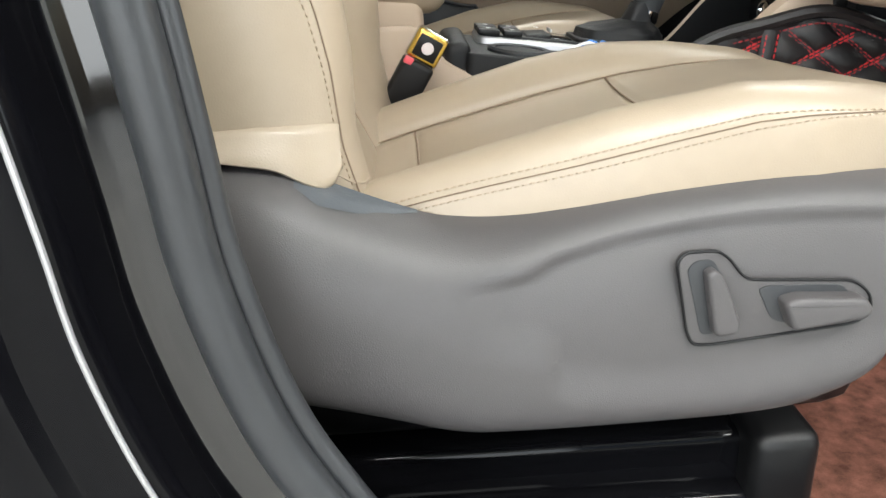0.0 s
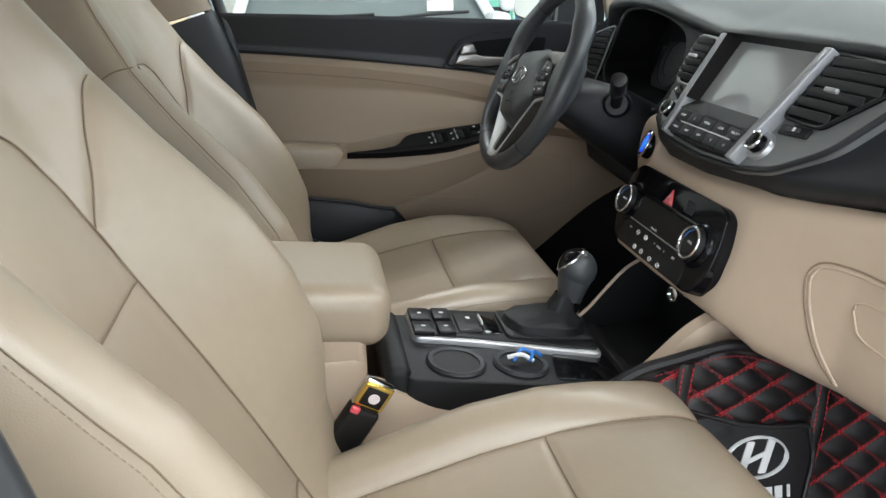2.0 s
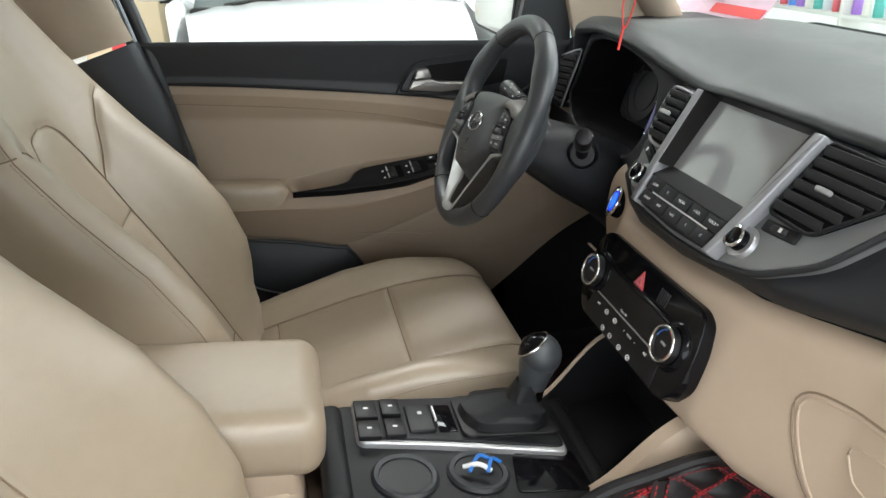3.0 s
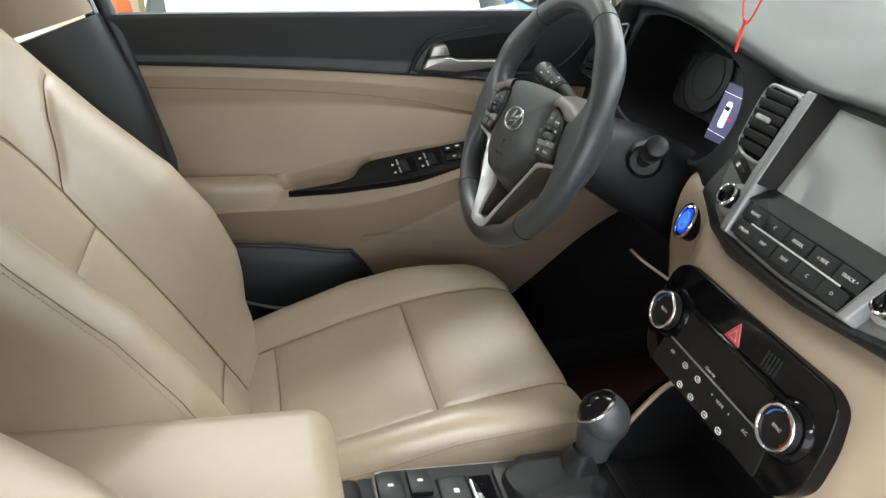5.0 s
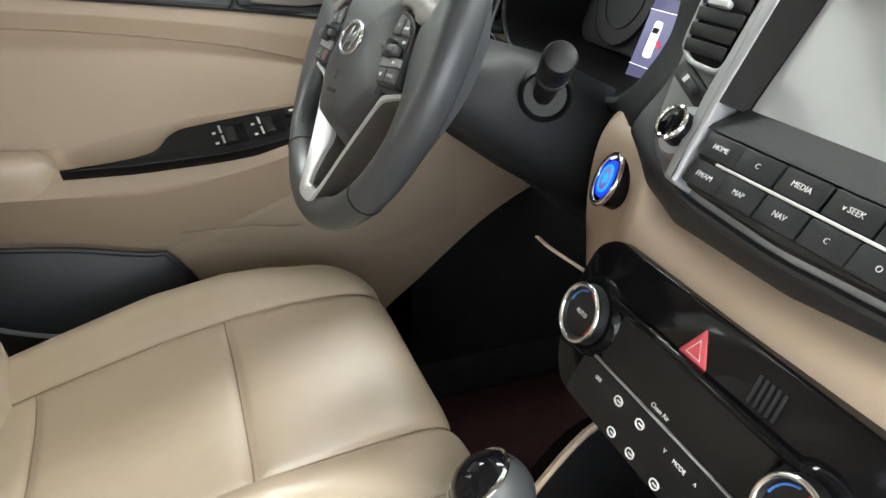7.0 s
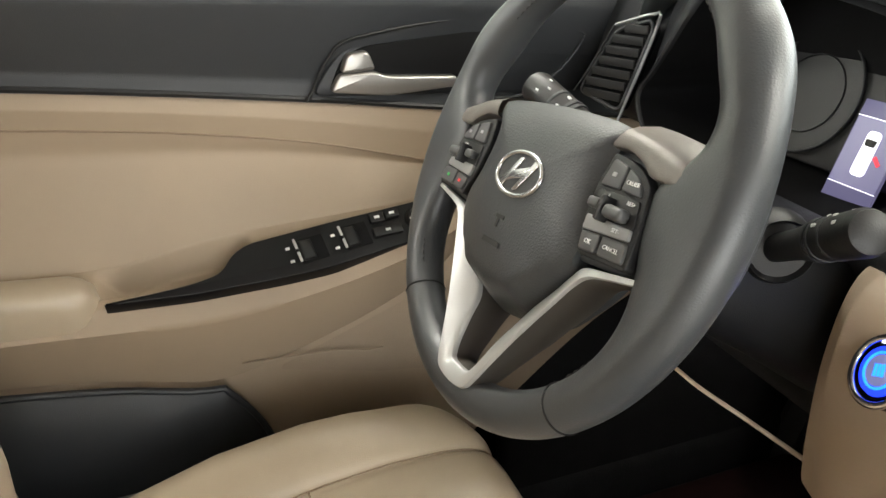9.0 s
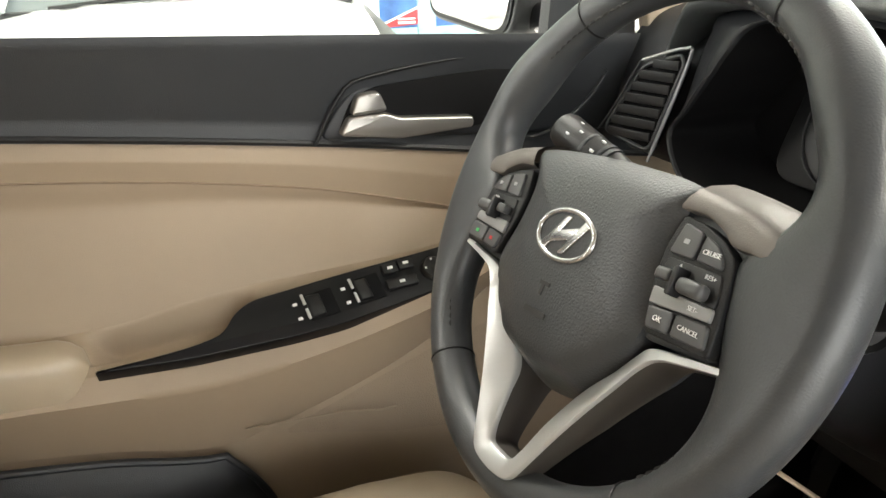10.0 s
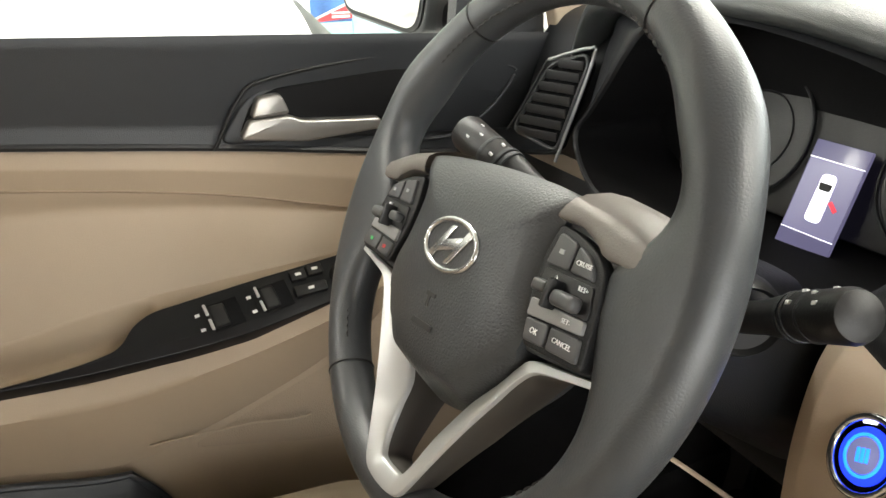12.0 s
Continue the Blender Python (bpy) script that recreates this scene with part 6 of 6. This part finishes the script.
    part("toggle_yoke", rbox(e * 0.0930, -0.0005, kz + 0.0055, 0.0035, 0.0150, 0.010, 0.0012, 2, W), BLACK, kp)
    part("toggle_plate", plate(rounded([(e * x, y) for x, y in ((0.0760, -0.0060), (0.1165, -0.0060), (0.1175, -0.0125), (0.0770, -0.0150))], 0.0015), 0.003, W @ Matrix.Translation((0, 0, kz + 0.0024)), 0.0006), SATIN, kp, "satin grey toggle plate")
    if e > 0:
        writing("RES+", 0.0034, W @ Matrix.Translation((0.1075, 0.0070, kz + 0.0016)), kp)
        writing("SET-", 0.0034, W @ Matrix.Translation((0.1060, -0.0098, kz + 0.0028)), kp)
        writing("^", 0.0048, W @ Matrix.Translation((0.087, 0.0068, kz + 0.0016)), kp)
    else:
        writing("VOL", 0.0034, W @ Matrix.Translation((-0.102, 0.0070, kz + 0.0016)), kp)
# silver V of the lower spoke: each arm has a leaning front face between flanks coloured dark for shade, with a blunt
# foot
for e in (-1, 1):
    n = 70
    vo = catmull([(0.1300, -0.0325, 0.006), (0.1083, -0.0363, 0.006), (0.0898, -0.0408, 0.006), (0.0800, -0.0494, 0.006), (0.0699, -0.0648, 0.006), (0.0593, -0.0810, 0.006), (0.0486, -0.0986, 0.006), (0.0384, -0.1170, 0.006), (0.0300, -0.1330, 0.006), (0.0240, -0.1435, 0.006), (0.0185, -0.1480, 0.006), (0.0090, -0.1500, 0.006), (0.0, -0.1505, 0.006)], n)
    vi = catmull([(0.1290, -0.0290, 0.006), (0.1059, -0.0323, 0.006), (0.0830, -0.0360, 0.004), (0.0735, -0.0430, 0.002), (0.0615, -0.0570, 0.0), (0.0420, -0.0745, -0.005), (0.0290, -0.0910, -0.007), (0.0230, -0.1080, -0.003), (0.0180, -0.1260, 0.0), (0.0140, -0.1350, 0.001), (0.0110, -0.1378, 0.001), (0.0050, -0.1382, 0.001), (0.0, -0.1382, 0.001)], n)
    deep = np.interp(np.linspace(0, 1, n), [0, 0.35, 0.6, 0.85, 1], [0.020, 0.024, 0.022, 0.014, 0.008])
    def row_(q, dz, dd=0.0):
        p = vo + (vi - vo) * q
        return np.array([wp(e * x, y, z + dz - dd * d_) for (x, y, z), d_ in zip(p, deep)])
    arm = part("lower_spoke", grid(np.stack([row_(-0.03, -0.0035), row_(0.0, -0.0015), row_(0.04, -0.0004), row_(0.10, 0), row_(0.90, 0), row_(0.96, -0.0004), row_(1.0, -0.0015), row_(1.03, -0.0035)])), SPOKE, sw, "satin silver lower spoke")
    part("outer_flank", grid(np.stack([row_(-0.02, -0.003), row_(-0.04, -0.003, 0.5), row_(0.0, -0.003, 1.0), row_(0.3, -0.006, 1.2)])), FLANK, arm, "dark grey flank")
    part("inner_flank", grid(np.stack([row_(1.02, -0.003), row_(1.10, -0.002, 0.5), row_(1.22, -0.002, 1.0), row_(1.1, -0.006, 1.4)])), FLANK, arm, "dark grey flank")
part("hub", lathe([(0.040, -0.075), (0.042, -0.05), (0.045, -0.03), (0.045, -0.012)], W, 40), BLACK, sw)


# ---- footwells ----
cp = thing("coil_mat", "reddish brown coil floor mat in the passenger's footwell", "floor mat", (0.8, -0.42, 0.36))
part("mat", rbox(0.78, -0.42, 0.366, 0.90, 0.58, 0.014, 0.005), CARPET, cp)
dm = thing("driver_mat", "dark red floor mat before the pedals", "floor mat", (0.8, 0.42, 0.36))
part("mat", rbox(0.72, 0.42, 0.366, 0.80, 0.52, 0.014, 0.005), DCARPET, dm)


def quilt(name, label, y0, sign, x0, x1, zlow, ztop):
    """A raised quilted mat wall against the tunnel: pillowed diamonds, with red stitching along both families of lines."""
    q = thing(name, label, "floor mat", ((x0 + x1) / 2, y0, 0.36))
    nx, nz = 230, 150
    X, S = np.meshgrid(np.linspace(x0, x1, nx), np.linspace(0, 1, nz), indexing='ij')
    Z = zlow + (ztop(X) - zlow) * S
    a, b = (Z + 0.80 * X - 1.176) / 0.0455, (Z - 0.43 * X - 0.471) / 0.0445
    puff = 0.0085 * (np.abs(np.sin(np.pi * a)) * np.abs(np.sin(np.pi * b))) ** 0.45
    part("quilted_wall", grid(np.stack([X, y0 + sign * (0.085 * (1 - S) ** 1.3 + puff), Z], -1)), QUILT, q, "black quilted leatherette")
    xx = np.linspace(x0 + 0.004, x1 - 0.004, 400)
    for slope, base_, step, mat, w in ((0.43, 0.471, 0.0445, RED, 0.0021), (-0.80, 1.176, 0.0455, DRED, 0.0015)):
        for k in range(-40, 40):
            zz = base_ + step * k + slope * xx
            ok = (zz > zlow) & (zz < ztop(xx) - 0.014)
            if ok.sum() < 10:
                continue
            s_ = (zz[ok] - zlow) / (ztop(xx[ok]) - zlow)
            for off in (-0.0022, 0.0022):
                line = np.stack([xx[ok], y0 + sign * (0.085 * (1 - s_) ** 1.3 + 0.0030), zz[ok] + off], -1)
                tagged(part("red_stitching", stitches(line, np.tile((0.0, float(sign), 0.0), (len(line), 1)), 0.0075, 0.006, w), mat, q), kind="stuff")
    xe = np.linspace(x0, x1, 80)
    part("binding", tube(np.stack([xe, np.full(80, y0 + sign * 0.004), ztop(xe)], 1), 0.008, 8), QUILT, q)
    line = np.stack([xe, np.full(80, y0 + sign * 0.0085), ztop(xe) - 0.013], 1)
    tagged(part("red_stitching", stitches(line, np.tile((0.0, float(sign), 0.0), (80, 1)), 0.0075, 0.0055, 0.0016), DRED, q), kind="stuff")
    return q


DRED = material("dark_red_thread", (0.22, 0.012, 0.016), 0.75, mottle=0.2, mscale=90)
mat_top = curve([(0.40, 0.715), (0.45, 0.742), (0.503, 0.754), (0.579, 0.766), (0.647, 0.746), (0.709, 0.717), (0.785, 0.677), (1.00, 0.60), (1.20, 0.55)])
qm = quilt("quilted_mat", "black quilted mat with red diamond stitching beside the console", -0.150, -1, 0.40, 1.20, 0.375, mat_top)
for strip in ([(0.724, 0.705), (0.714, 0.635), (0.690, 0.553), (0.662, 0.47), (0.64, 0.40)], [(0.519, 0.748), (0.514, 0.715), (0.508, 0.68)]):
    p = catmull(strip, 60)
    s_ = (p[:, 1] - 0.375) / (mat_top(p[:, 0]) - 0.375)
    at_ = np.stack([p[:, 0], -0.150 - 0.085 * (1 - s_) ** 1.3 - 0.006, p[:, 1]], -1)
    part("binding_strip", tube(at_, 0.011, 10, flat=0.35, up=(0, 1, 0)), QUILT, qm)
    for off in (-0.007, 0.007):
        tagged(part("red_stitching", stitches(at_ + (off, -0.0035, 0), np.tile((0.0, -1.0, 0.0), (60, 1)), 0.0075, 0.0055, 0.0016), RED, qm), kind="stuff")
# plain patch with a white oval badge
pts = [(x, z) for x, z in rounded([(0.49, 0.46), (0.49, 0.695), (0.533, 0.682), (0.588, 0.661), (0.64, 0.650), (0.695, 0.648), (0.700, 0.60), (0.685, 0.55), (0.655, 0.46)], 0.012)]
pm2 = basis((0.60, -0.1925, 0.585), (1, 0, 0), (0, -0.965, 0.26))
part("plain_patch", plate([(x - 0.60, z - 0.585) for x, z in pts], 0.012, pm2, 0.003), QUILT, qm)
part("patch_edge", tube([tuple(pm2 @ Vector((x - 0.60, z - 0.585, 0.001))) for x, z in pts], 0.0035, 8, closed=True), QUILT, qm)
bm2 = pm2 @ Matrix.Translation((0.016, 0.026, 0.0018)) @ Matrix.Diagonal((1.10, 1.22, 1, 1))
bd = part("badge_ring", tube([tuple(bm2 @ Vector((0.040 * math.cos(a), 0.023 * math.sin(a), 0))) for a in np.linspace(0, 2 * np.pi, 48, endpoint=False)], 0.0035, 6, closed=True, flat=0.5), WHITE, qm, "white printed oval badge")
for e in (-1, 1):
    part("badge_stroke", plate(rounded([(e * 0.014 - 0.013, -0.018), (e * 0.014 - 0.003, -0.019), (e * 0.014 + 0.013, 0.018), (e * 0.014 + 0.003, 0.019)], 0.002), 0.002, bm2, 0), WHITE, bd)
part("badge_bar", plate(rounded([(-0.018, -0.008), (0.012, 0.001), (0.018, 0.008), (-0.012, -0.001)], 0.002), 0.002, bm2, 0), WHITE, bd)
for i, w in enumerate((0.010, 0.010, 0.010, 0.010, 0.010, 0.010, 0.004)):
    part("badge_writing_bar", rbox(-0.040 + 0.0135 * i, -0.042, 0.0005, w, 0.014, 0.0015, 0, 1, bm2), WHITE, bd)
tx = np.linspace(0.30, 0.66, 40)
part("tunnel_carpet", grid(np.stack([np.stack([tx, 0.131 + 0.018 * np.clip((tx - 0.35) / 0.2, 0, 1) + 0.02 * q, (lo(tx) - 0.030) * (1 - q) + 0.365 * q], -1) for q in np.linspace(0, 1, 12)])), FLOORC, shell, "black carpet on the tunnel side")
part("tunnel_carpet", rbox(0.92, 0.150, 0.56, 0.54, 0.03, 0.40, 0.01), FLOORC, shell)
part("footwell_side", rbox(0.90, 0.715, 0.56, 0.62, 0.03, 0.44, 0.01), FLOORC, shell, "black footwell side carpet")
part("footwell_front", rbox(1.16, 0.0, 0.60, 0.04, 1.46, 0.60, 0.01), FLOORC, shell)
for py, pw in ((0.33, 0.06), (0.47, 0.05)):
    pd = thing("pedal", "black rubber pedal over the floor mat", "pedal", (1.02, py, 0.45))
    part("pad", rbox(0, 0, 0, 0.015, pw, 0.07, 0.006, 3, Matrix.Translation((1.02, py, 0.50)) @ pose(0, 0, 0, 0, 25, 0)), BLACK, pd)
    part("lever", tube(catmull([(1.03, py, 0.52), (1.08, py, 0.62), (1.14, py, 0.76)], 12), 0.008, 8), BLACK, pd)

# ---- things by the windscreen ----
rv = thing("rear_view_mirror", "black inside mirror hanging from the windscreen", "mirror", (0.58, 0.02, 1.44))
part("housing", rbox(0, 0, 0, 0.03, 0.24, 0.065, 0.014, 4, Matrix.Translation((0.565, 0.03, 1.445)) @ pose(0, 0, 0, 0, 12, 14)), BLACK, rv)
part("mirror_glass", rbox(0, 0, 0, 0.004, 0.225, 0.052, 0.0015, 2, Matrix.Translation((0.549, 0.026, 1.446)) @ pose(0, 0, 0, 0, 12, 14)), CHROME, rv)
part("stem", tube([(0.57, 0.03, 1.45), (0.64, 0.02, 1.52)], 0.008, 8), BLACK, rv)
cord = thing("hanging_charm", "red cord charm looped from the inside mirror", "charm", (0.52, 0.023, 1.22))
part("loop", tube(catmull([(0.548, 0.026, 1.43), (0.530, 0.034, 1.30), (0.522, 0.036, 1.262), (0.518, 0.023, 1.232), (0.523, 0.010, 1.262), (0.530, 0.014, 1.30), (0.548, 0.026, 1.43)], 60), 0.0008, 6), STRING, cord)
part("knot", tube(catmull([(0.518, 0.023, 1.236), (0.516, 0.024, 1.225), (0.513, 0.023, 1.210)], 14), 0.0014, 6), STRING, cord)
pp = thing("paper_sheet", "printed red and white sheet behind the windscreen", "paper", (1.03, 0.63, 1.165))
PM = basis((1.035, 0.64, 1.196), (0, -1, 0), (-0.75, 0, 0.66))
part("sheet", rbox(0, 0, 0, 0.30, 0.095, 0.0012, 0, 1, PM), material("pink_lilac_paper", (0.60, 0.42, 0.50), 0.7, mottle=0.12, mscale=30), pp)
part("red_band", rbox(0.06, -0.030, 0.0012, 0.17, 0.022, 0.0008, 0, 1, PM), REDPRINT, pp)
for i in range(5):
    part("print_line", rbox(-0.06, 0.034 - 0.012 * i, 0.0012, 0.12, 0.0035, 0.0006, 0, 1, PM), material("grey_pink_print", (0.45, 0.30, 0.34), 0.8) if i == 0 else bpy.data.materials["grey_pink_print"], pp)

# ---- shop round the car ----
def slab(name, c, s, mat, label):
    ob = part(name, rbox(*c, *s, 0), mat, None, smooth=False)
    return tagged(ob, label, name.split("_")[0], kind="structure")


slab("floor", (0.5, 0, -0.05), (16, 14, 0.1), CONCRETE, "grey concrete shop floor")
slab("ceiling", (0.5, 0, 3.45), (16, 14, 0.1), PAINTED, "white shop ceiling")
slab("wall_north", (0.5, 5.8, 1.7), (16, 0.2, 3.4), PAINTED, "white painted shop wall")
# west wall, out of view, with an opening made for the back fill
slab("wall_west", (-6.6, -2.8, 1.7), (0.2, 6.6, 3.4), PAINTED, "white painted shop wall beside the unseen back opening")
slab("wall_west", (-6.6, 5.3, 1.7), (0.2, 0.9, 3.4), PAINTED, "white painted pier beside the unseen back opening")
slab("wall_west", (-6.6, 2.68, 0.42), (0.2, 4.34, 0.84), PAINTED, "white painted sill wall below the unseen back opening")
slab("wall_west", (-6.6, 2.68, 3.17), (0.2, 4.34, 0.46), PAINTED, "white painted lintel over the unseen back opening")
slab("wall_east", (7.2, -5.1, 1.7), (0.2, 1.8, 3.4), PAINTED, "white painted pier beside the shop front")
slab("wall_east", (7.2, 5.1, 1.7), (0.2, 1.2, 3.4), PAINTED, "white painted pier beside the shop front")
slab("wall_east", (7.2, 0.15, 3.37), (0.2, 8.7, 0.06), PAINTED, "lintel over the shop front")
slab("wall_south", (-5.2, -6.1, 1.7), (2.6, 0.2, 3.4), PAINTED, "white painted pier beside the shop front")
slab("wall_south", (5.6, -6.1, 1.7), (2.6, 0.2, 3.4), PAINTED, "white painted pier beside the shop front")
slab("wall_south", (0.2, -6.1, 3.42), (8.4, 0.2, 0.06), PAINTED, "lintel over the open shop front")
# housings for the added ceiling lamps, out of view
for lx, ly in LAMPS:
    cl = thing("ceiling_light", "unseen white rectangular ceiling light, added for fill", "ceiling light", (lx, ly, 3.4), group="ceiling lights")
    part("tray", rbox(lx, ly, 3.37, 1.6, 0.6, 0.06, 0.01), PAINTED, cl)
    part("diffuser", rbox(lx, ly, 3.335, 1.5, 0.5, 0.01, 0), LAMPGLOW, cl)
gp_ = thing("green_pillar", "mint green painted pillar", "pillar", (1.5, 5.5, 0), kind="structure")
part("shaft", rbox(1.515, 5.55, 1.7, 0.57, 0.3, 3.4, 0.01), GREENWALL, gp_)
part("band", rbox(1.79, 5.39, 1.7, 0.022, 0.02, 3.4, 0.004), material("pale_green_paint", (0.45, 0.70, 0.58), 0.7), gp_)
bd_ = thing("notice_board", "blue printed notice board with a red triangle", "board", (2.2, 5.6, 0.2))
part("panel", rbox(2.005, 5.66, 0.80, 0.38, 0.06, 1.6, 0.005), BOARD, bd_)
part("red_triangle", plate([(-0.15, 0), (0.19, 0.13), (0.19, 0.02)], 0.01, basis((2.005, 5.622, 0.578), (1, 0, 0), (0, -1, 0)), 0), REDBOARD, bd_)
part("white_edge", plate([(-0.19, 0), (0.19, 0.15), (0.19, 0.132), (-0.15, 0)], 0.01, basis((2.005, 5.620, 0.578), (1, 0, 0), (0, -1, 0)), 0), WHITE, bd_)
part("white_band", rbox(2.10, 5.610, 0.615, 0.14, 0.004, 0.018, 0), WHITE, bd_)
part("white_band", rbox(2.10, 5.610, 0.642, 0.14, 0.004, 0.014, 0), WHITE, bd_)
part("pale_field", rbox(2.005, 5.622, 0.50, 0.37, 0.008, 0.15, 0), material("pale_teal_print", (0.35, 0.62, 0.60), 0.6, mottle=0.2, mscale=9), bd_)
pb = thing("poster", "pale blue printed poster on the wall", "poster", (2.45, 5.68, 0.2))
part("sheet", rbox(2.46, 5.67, 0.80, 0.50, 0.012, 1.6, 0.002), material("pale_blue_print", (0.40, 0.62, 0.66), 0.6, mottle=0.35, mscale=8), pb)
part("dark_panel", rbox(2.46, 5.662, 0.62, 0.20, 0.006, 0.10, 0), BOARD, pb)
cb = thing("carton", "cream cardboard carton with red print", "carton", (-0.95, 5.2, 0))
part("box", rbox(-0.95, 5.3, 0.55, 0.55, 0.4, 1.1, 0.01), CREAM, cb)
part("print", rbox(-0.95, 5.095, 0.62, 0.18, 0.006, 0.10, 0), REDBOARD, cb)
ca = thing("red_can", "red and orange plastic can", "can", (-1.25, 4.6, 0))
part("body", lathe([(0.0, 0.75), (0.05, 0.75), (0.06, 0.68), (0.12, 0.62), (0.13, 0.55), (0.13, 0.02), (0.12, 0.0), (0.0, 0.0)], Matrix.Translation((-0.78, 4.6, 0.0)), 24), material("orange_red_plastic", (0.75, 0.16, 0.04), 0.4), ca)

# shelf with bottles beyond the windscreen
shf = thing("wall_shelf", "white metal shelf with coloured bottles", "shelf", (4.4, 4.3, 0))
for z in (0.30, 0.62, 1.00, 1.38):
    part("board", rbox(4.45, 4.3, z, 0.35, 3.0, 0.025, 0.004), PAINTED, shf)
for y in (2.82, 4.3, 5.78):
    part("upright", rbox(4.45, y, 0.8, 0.34, 0.03, 1.6, 0.004), PAINTED, shf)
hues = [(0.35, 0.18, 0.60), (0.12, 0.30, 0.72), (0.70, 0.12, 0.14), (0.60, 0.65, 0.70), (0.10, 0.45, 0.40), (0.75, 0.72, 0.66)]
bmats = [material("bottle_plastic", h, 0.3, mottle=0.1) for h in hues]
for z in (0.633, 1.013):
    for i in range(26):
        y = 2.95 + 0.108 * i
        h = 0.17 + 0.05 * math.sin(i * 2.3 + z * 5)
        b = thing("bottle", "coloured plastic bottle on the shelf", "bottle", (4.38, y, z), group="shelf bottles")
        part("bottle_body", lathe([(0.0, 0.0), (0.036, 0.0), (0.038, 0.01), (0.038, h * 0.65), (0.030, h * 0.78), (0.014, h * 0.85)], Matrix.Translation((4.38, y, z)), 14), bmats[(i * 7 + int(z * 10)) % 6], b)
        part("cap", lathe([(0.016, h * 0.84), (0.016, h), (0.0, h)], Matrix.Translation((4.38, y, z)), 12), WHITE, b)

# ---- white hatchback parked across ----
wc = thing("white_car", "white hatchback parked facing the driver's door", "car", (0.42, 3.4, 0))


def car_grid(fn, nu=40, nv=24):
    u, v = np.meshgrid(np.linspace(-1, 1, nu), np.linspace(0, 1, nv), indexing='ij')
    return grid(fn(u, v))


CXW = 0.42
part("hood", car_grid(lambda u, v: np.stack([CXW + (0.66 + 0.10 * v) * u, 2.62 + 0.98 * v + 0.10 * u ** 2 * (1 - v), 0.76 + 0.222 * np.sin(0.5 * np.pi * v ** 0.75) - 0.05 * u ** 4 - 0.012 * np.exp(-((np.abs(u) - 0.62) / 0.05) ** 2)], -1)), CARPAINT, wc, "white car hood")
part("front_bumper", car_grid(lambda u, v: np.stack([CXW + (0.82 + 0.02 * v) * u, 2.42 + 0.24 * np.abs(u) ** 3 + 0.20 * (np.abs(v - 0.45) * 1.6) ** 3 + 0.02 * v, 0.28 + 0.50 * v], -1)), CARPAINT, wc, "white front bumper")
part("grille", rbox(CXW, 2.47, 0.52, 0.80, 0.05, 0.16, 0.03), BLACK, wc)
part("badge", lathe([(0.0, 0.004), (0.045, 0.004), (0.05, 0.0)], basis((CXW - 0.03, 2.615, 0.735), (1, 0, 0), (0, -0.9, 0.4)), 24), CHROME, wc)
for e in (-1, 1):
    part("fender", car_grid(lambda u, v: np.stack([CXW + e * (0.76 + 0.10 * np.sin(np.pi * 0.5 * v)), 2.72 + 0.45 * (u + 1), 0.80 + 0.17 * (0.5 + 0.5 * u) - 0.50 * v], -1)), CARPAINT, wc)
    part("headlight", rbox(0, 0, 0, 0.30, 0.20, 0.13, 0.045, 4, Matrix.Translation((CXW + e * 0.62, 2.64, 0.72)) @ pose(0, 0, 0, -20, 0, e * 28)), material("headlamp_plastic", (0.55, 0.57, 0.60), 0.12, metal=0.6, coat=1.0) if e < 0 else bpy.data.materials["headlamp_plastic"], wc, "clear headlight")
    part("mirror_housing", rbox(0, 0, 0, 0.20, 0.10, 0.13, 0.045, 4, Matrix.Translation((CXW + e * 0.93, 3.75, 1.06)) @ pose(0, 0, 0, 0, 0, e * 10)), CARPAINT, wc)
    part("mirror_foot", rbox(CXW + e * 0.84, 3.76, 1.00, 0.12, 0.05, 0.04, 0.01), BLACK, wc)
    part("side_body", rbox(CXW + e * 0.80, 4.5, 0.65, 0.10, 2.0, 0.70, 0.04), CARPAINT, wc)
    part("windscreen_pillar", tube(catmull([(CXW + e * 0.74, 3.60, 0.98), (CXW + e * 0.66, 3.95, 1.22), (CXW + e * 0.60, 4.25, 1.40)], 16), 0.035, 10), CARPAINT, wc)
    wh = part("wheel", lathe([(0.0, 0.05), (0.19, 0.05), (0.20, 0.08), (0.29, 0.09), (0.30, 0.05), (0.30, -0.08), (0.2, -0.09)], basis((CXW + e * 0.78, 3.05, 0.30), (0, 1, 0), (e, 0, 0)), 32), BLACK, wc)
part("cowl", rbox(CXW, 3.60, 0.935, 1.46, 0.10, 0.05, 0.015), BLACK, wc, "black windscreen cowl")
part("windscreen", car_grid(lambda u, v: np.stack([CXW + (0.74 - 0.14 * v) * u, 3.60 + 0.65 * v + 0.05 * u ** 2, 0.95 + 0.45 * v], -1), 20, 10), material("tinted_grey_windscreen", (0.13, 0.15, 0.155), 0.10, coat=1.0), wc, "grey tinted windscreen")
part("roof", car_grid(lambda u, v: np.stack([CXW + 0.60 * u, 4.25 + 1.2 * v, 1.40 + 0.06 * np.sin(np.pi * v) - 0.03 * u ** 2], -1), 20, 10), CARPAINT, wc)
part("sticker", rbox(CXW + 0.45, 3.68, 1.04, 0.16, 0.005, 0.06, 0, 1, None), PAPER, wc)
for a_, b_ in ((-0.55, 0.05), (0.05, 0.62)):
    part("wiper", tube(catmull([(CXW + a_, 3.59, 0.97), (CXW + (a_ + b_) / 2, 3.62, 0.992), (CXW + b_, 3.66, 1.002)], 16), 0.010, 8), BLACK, wc)
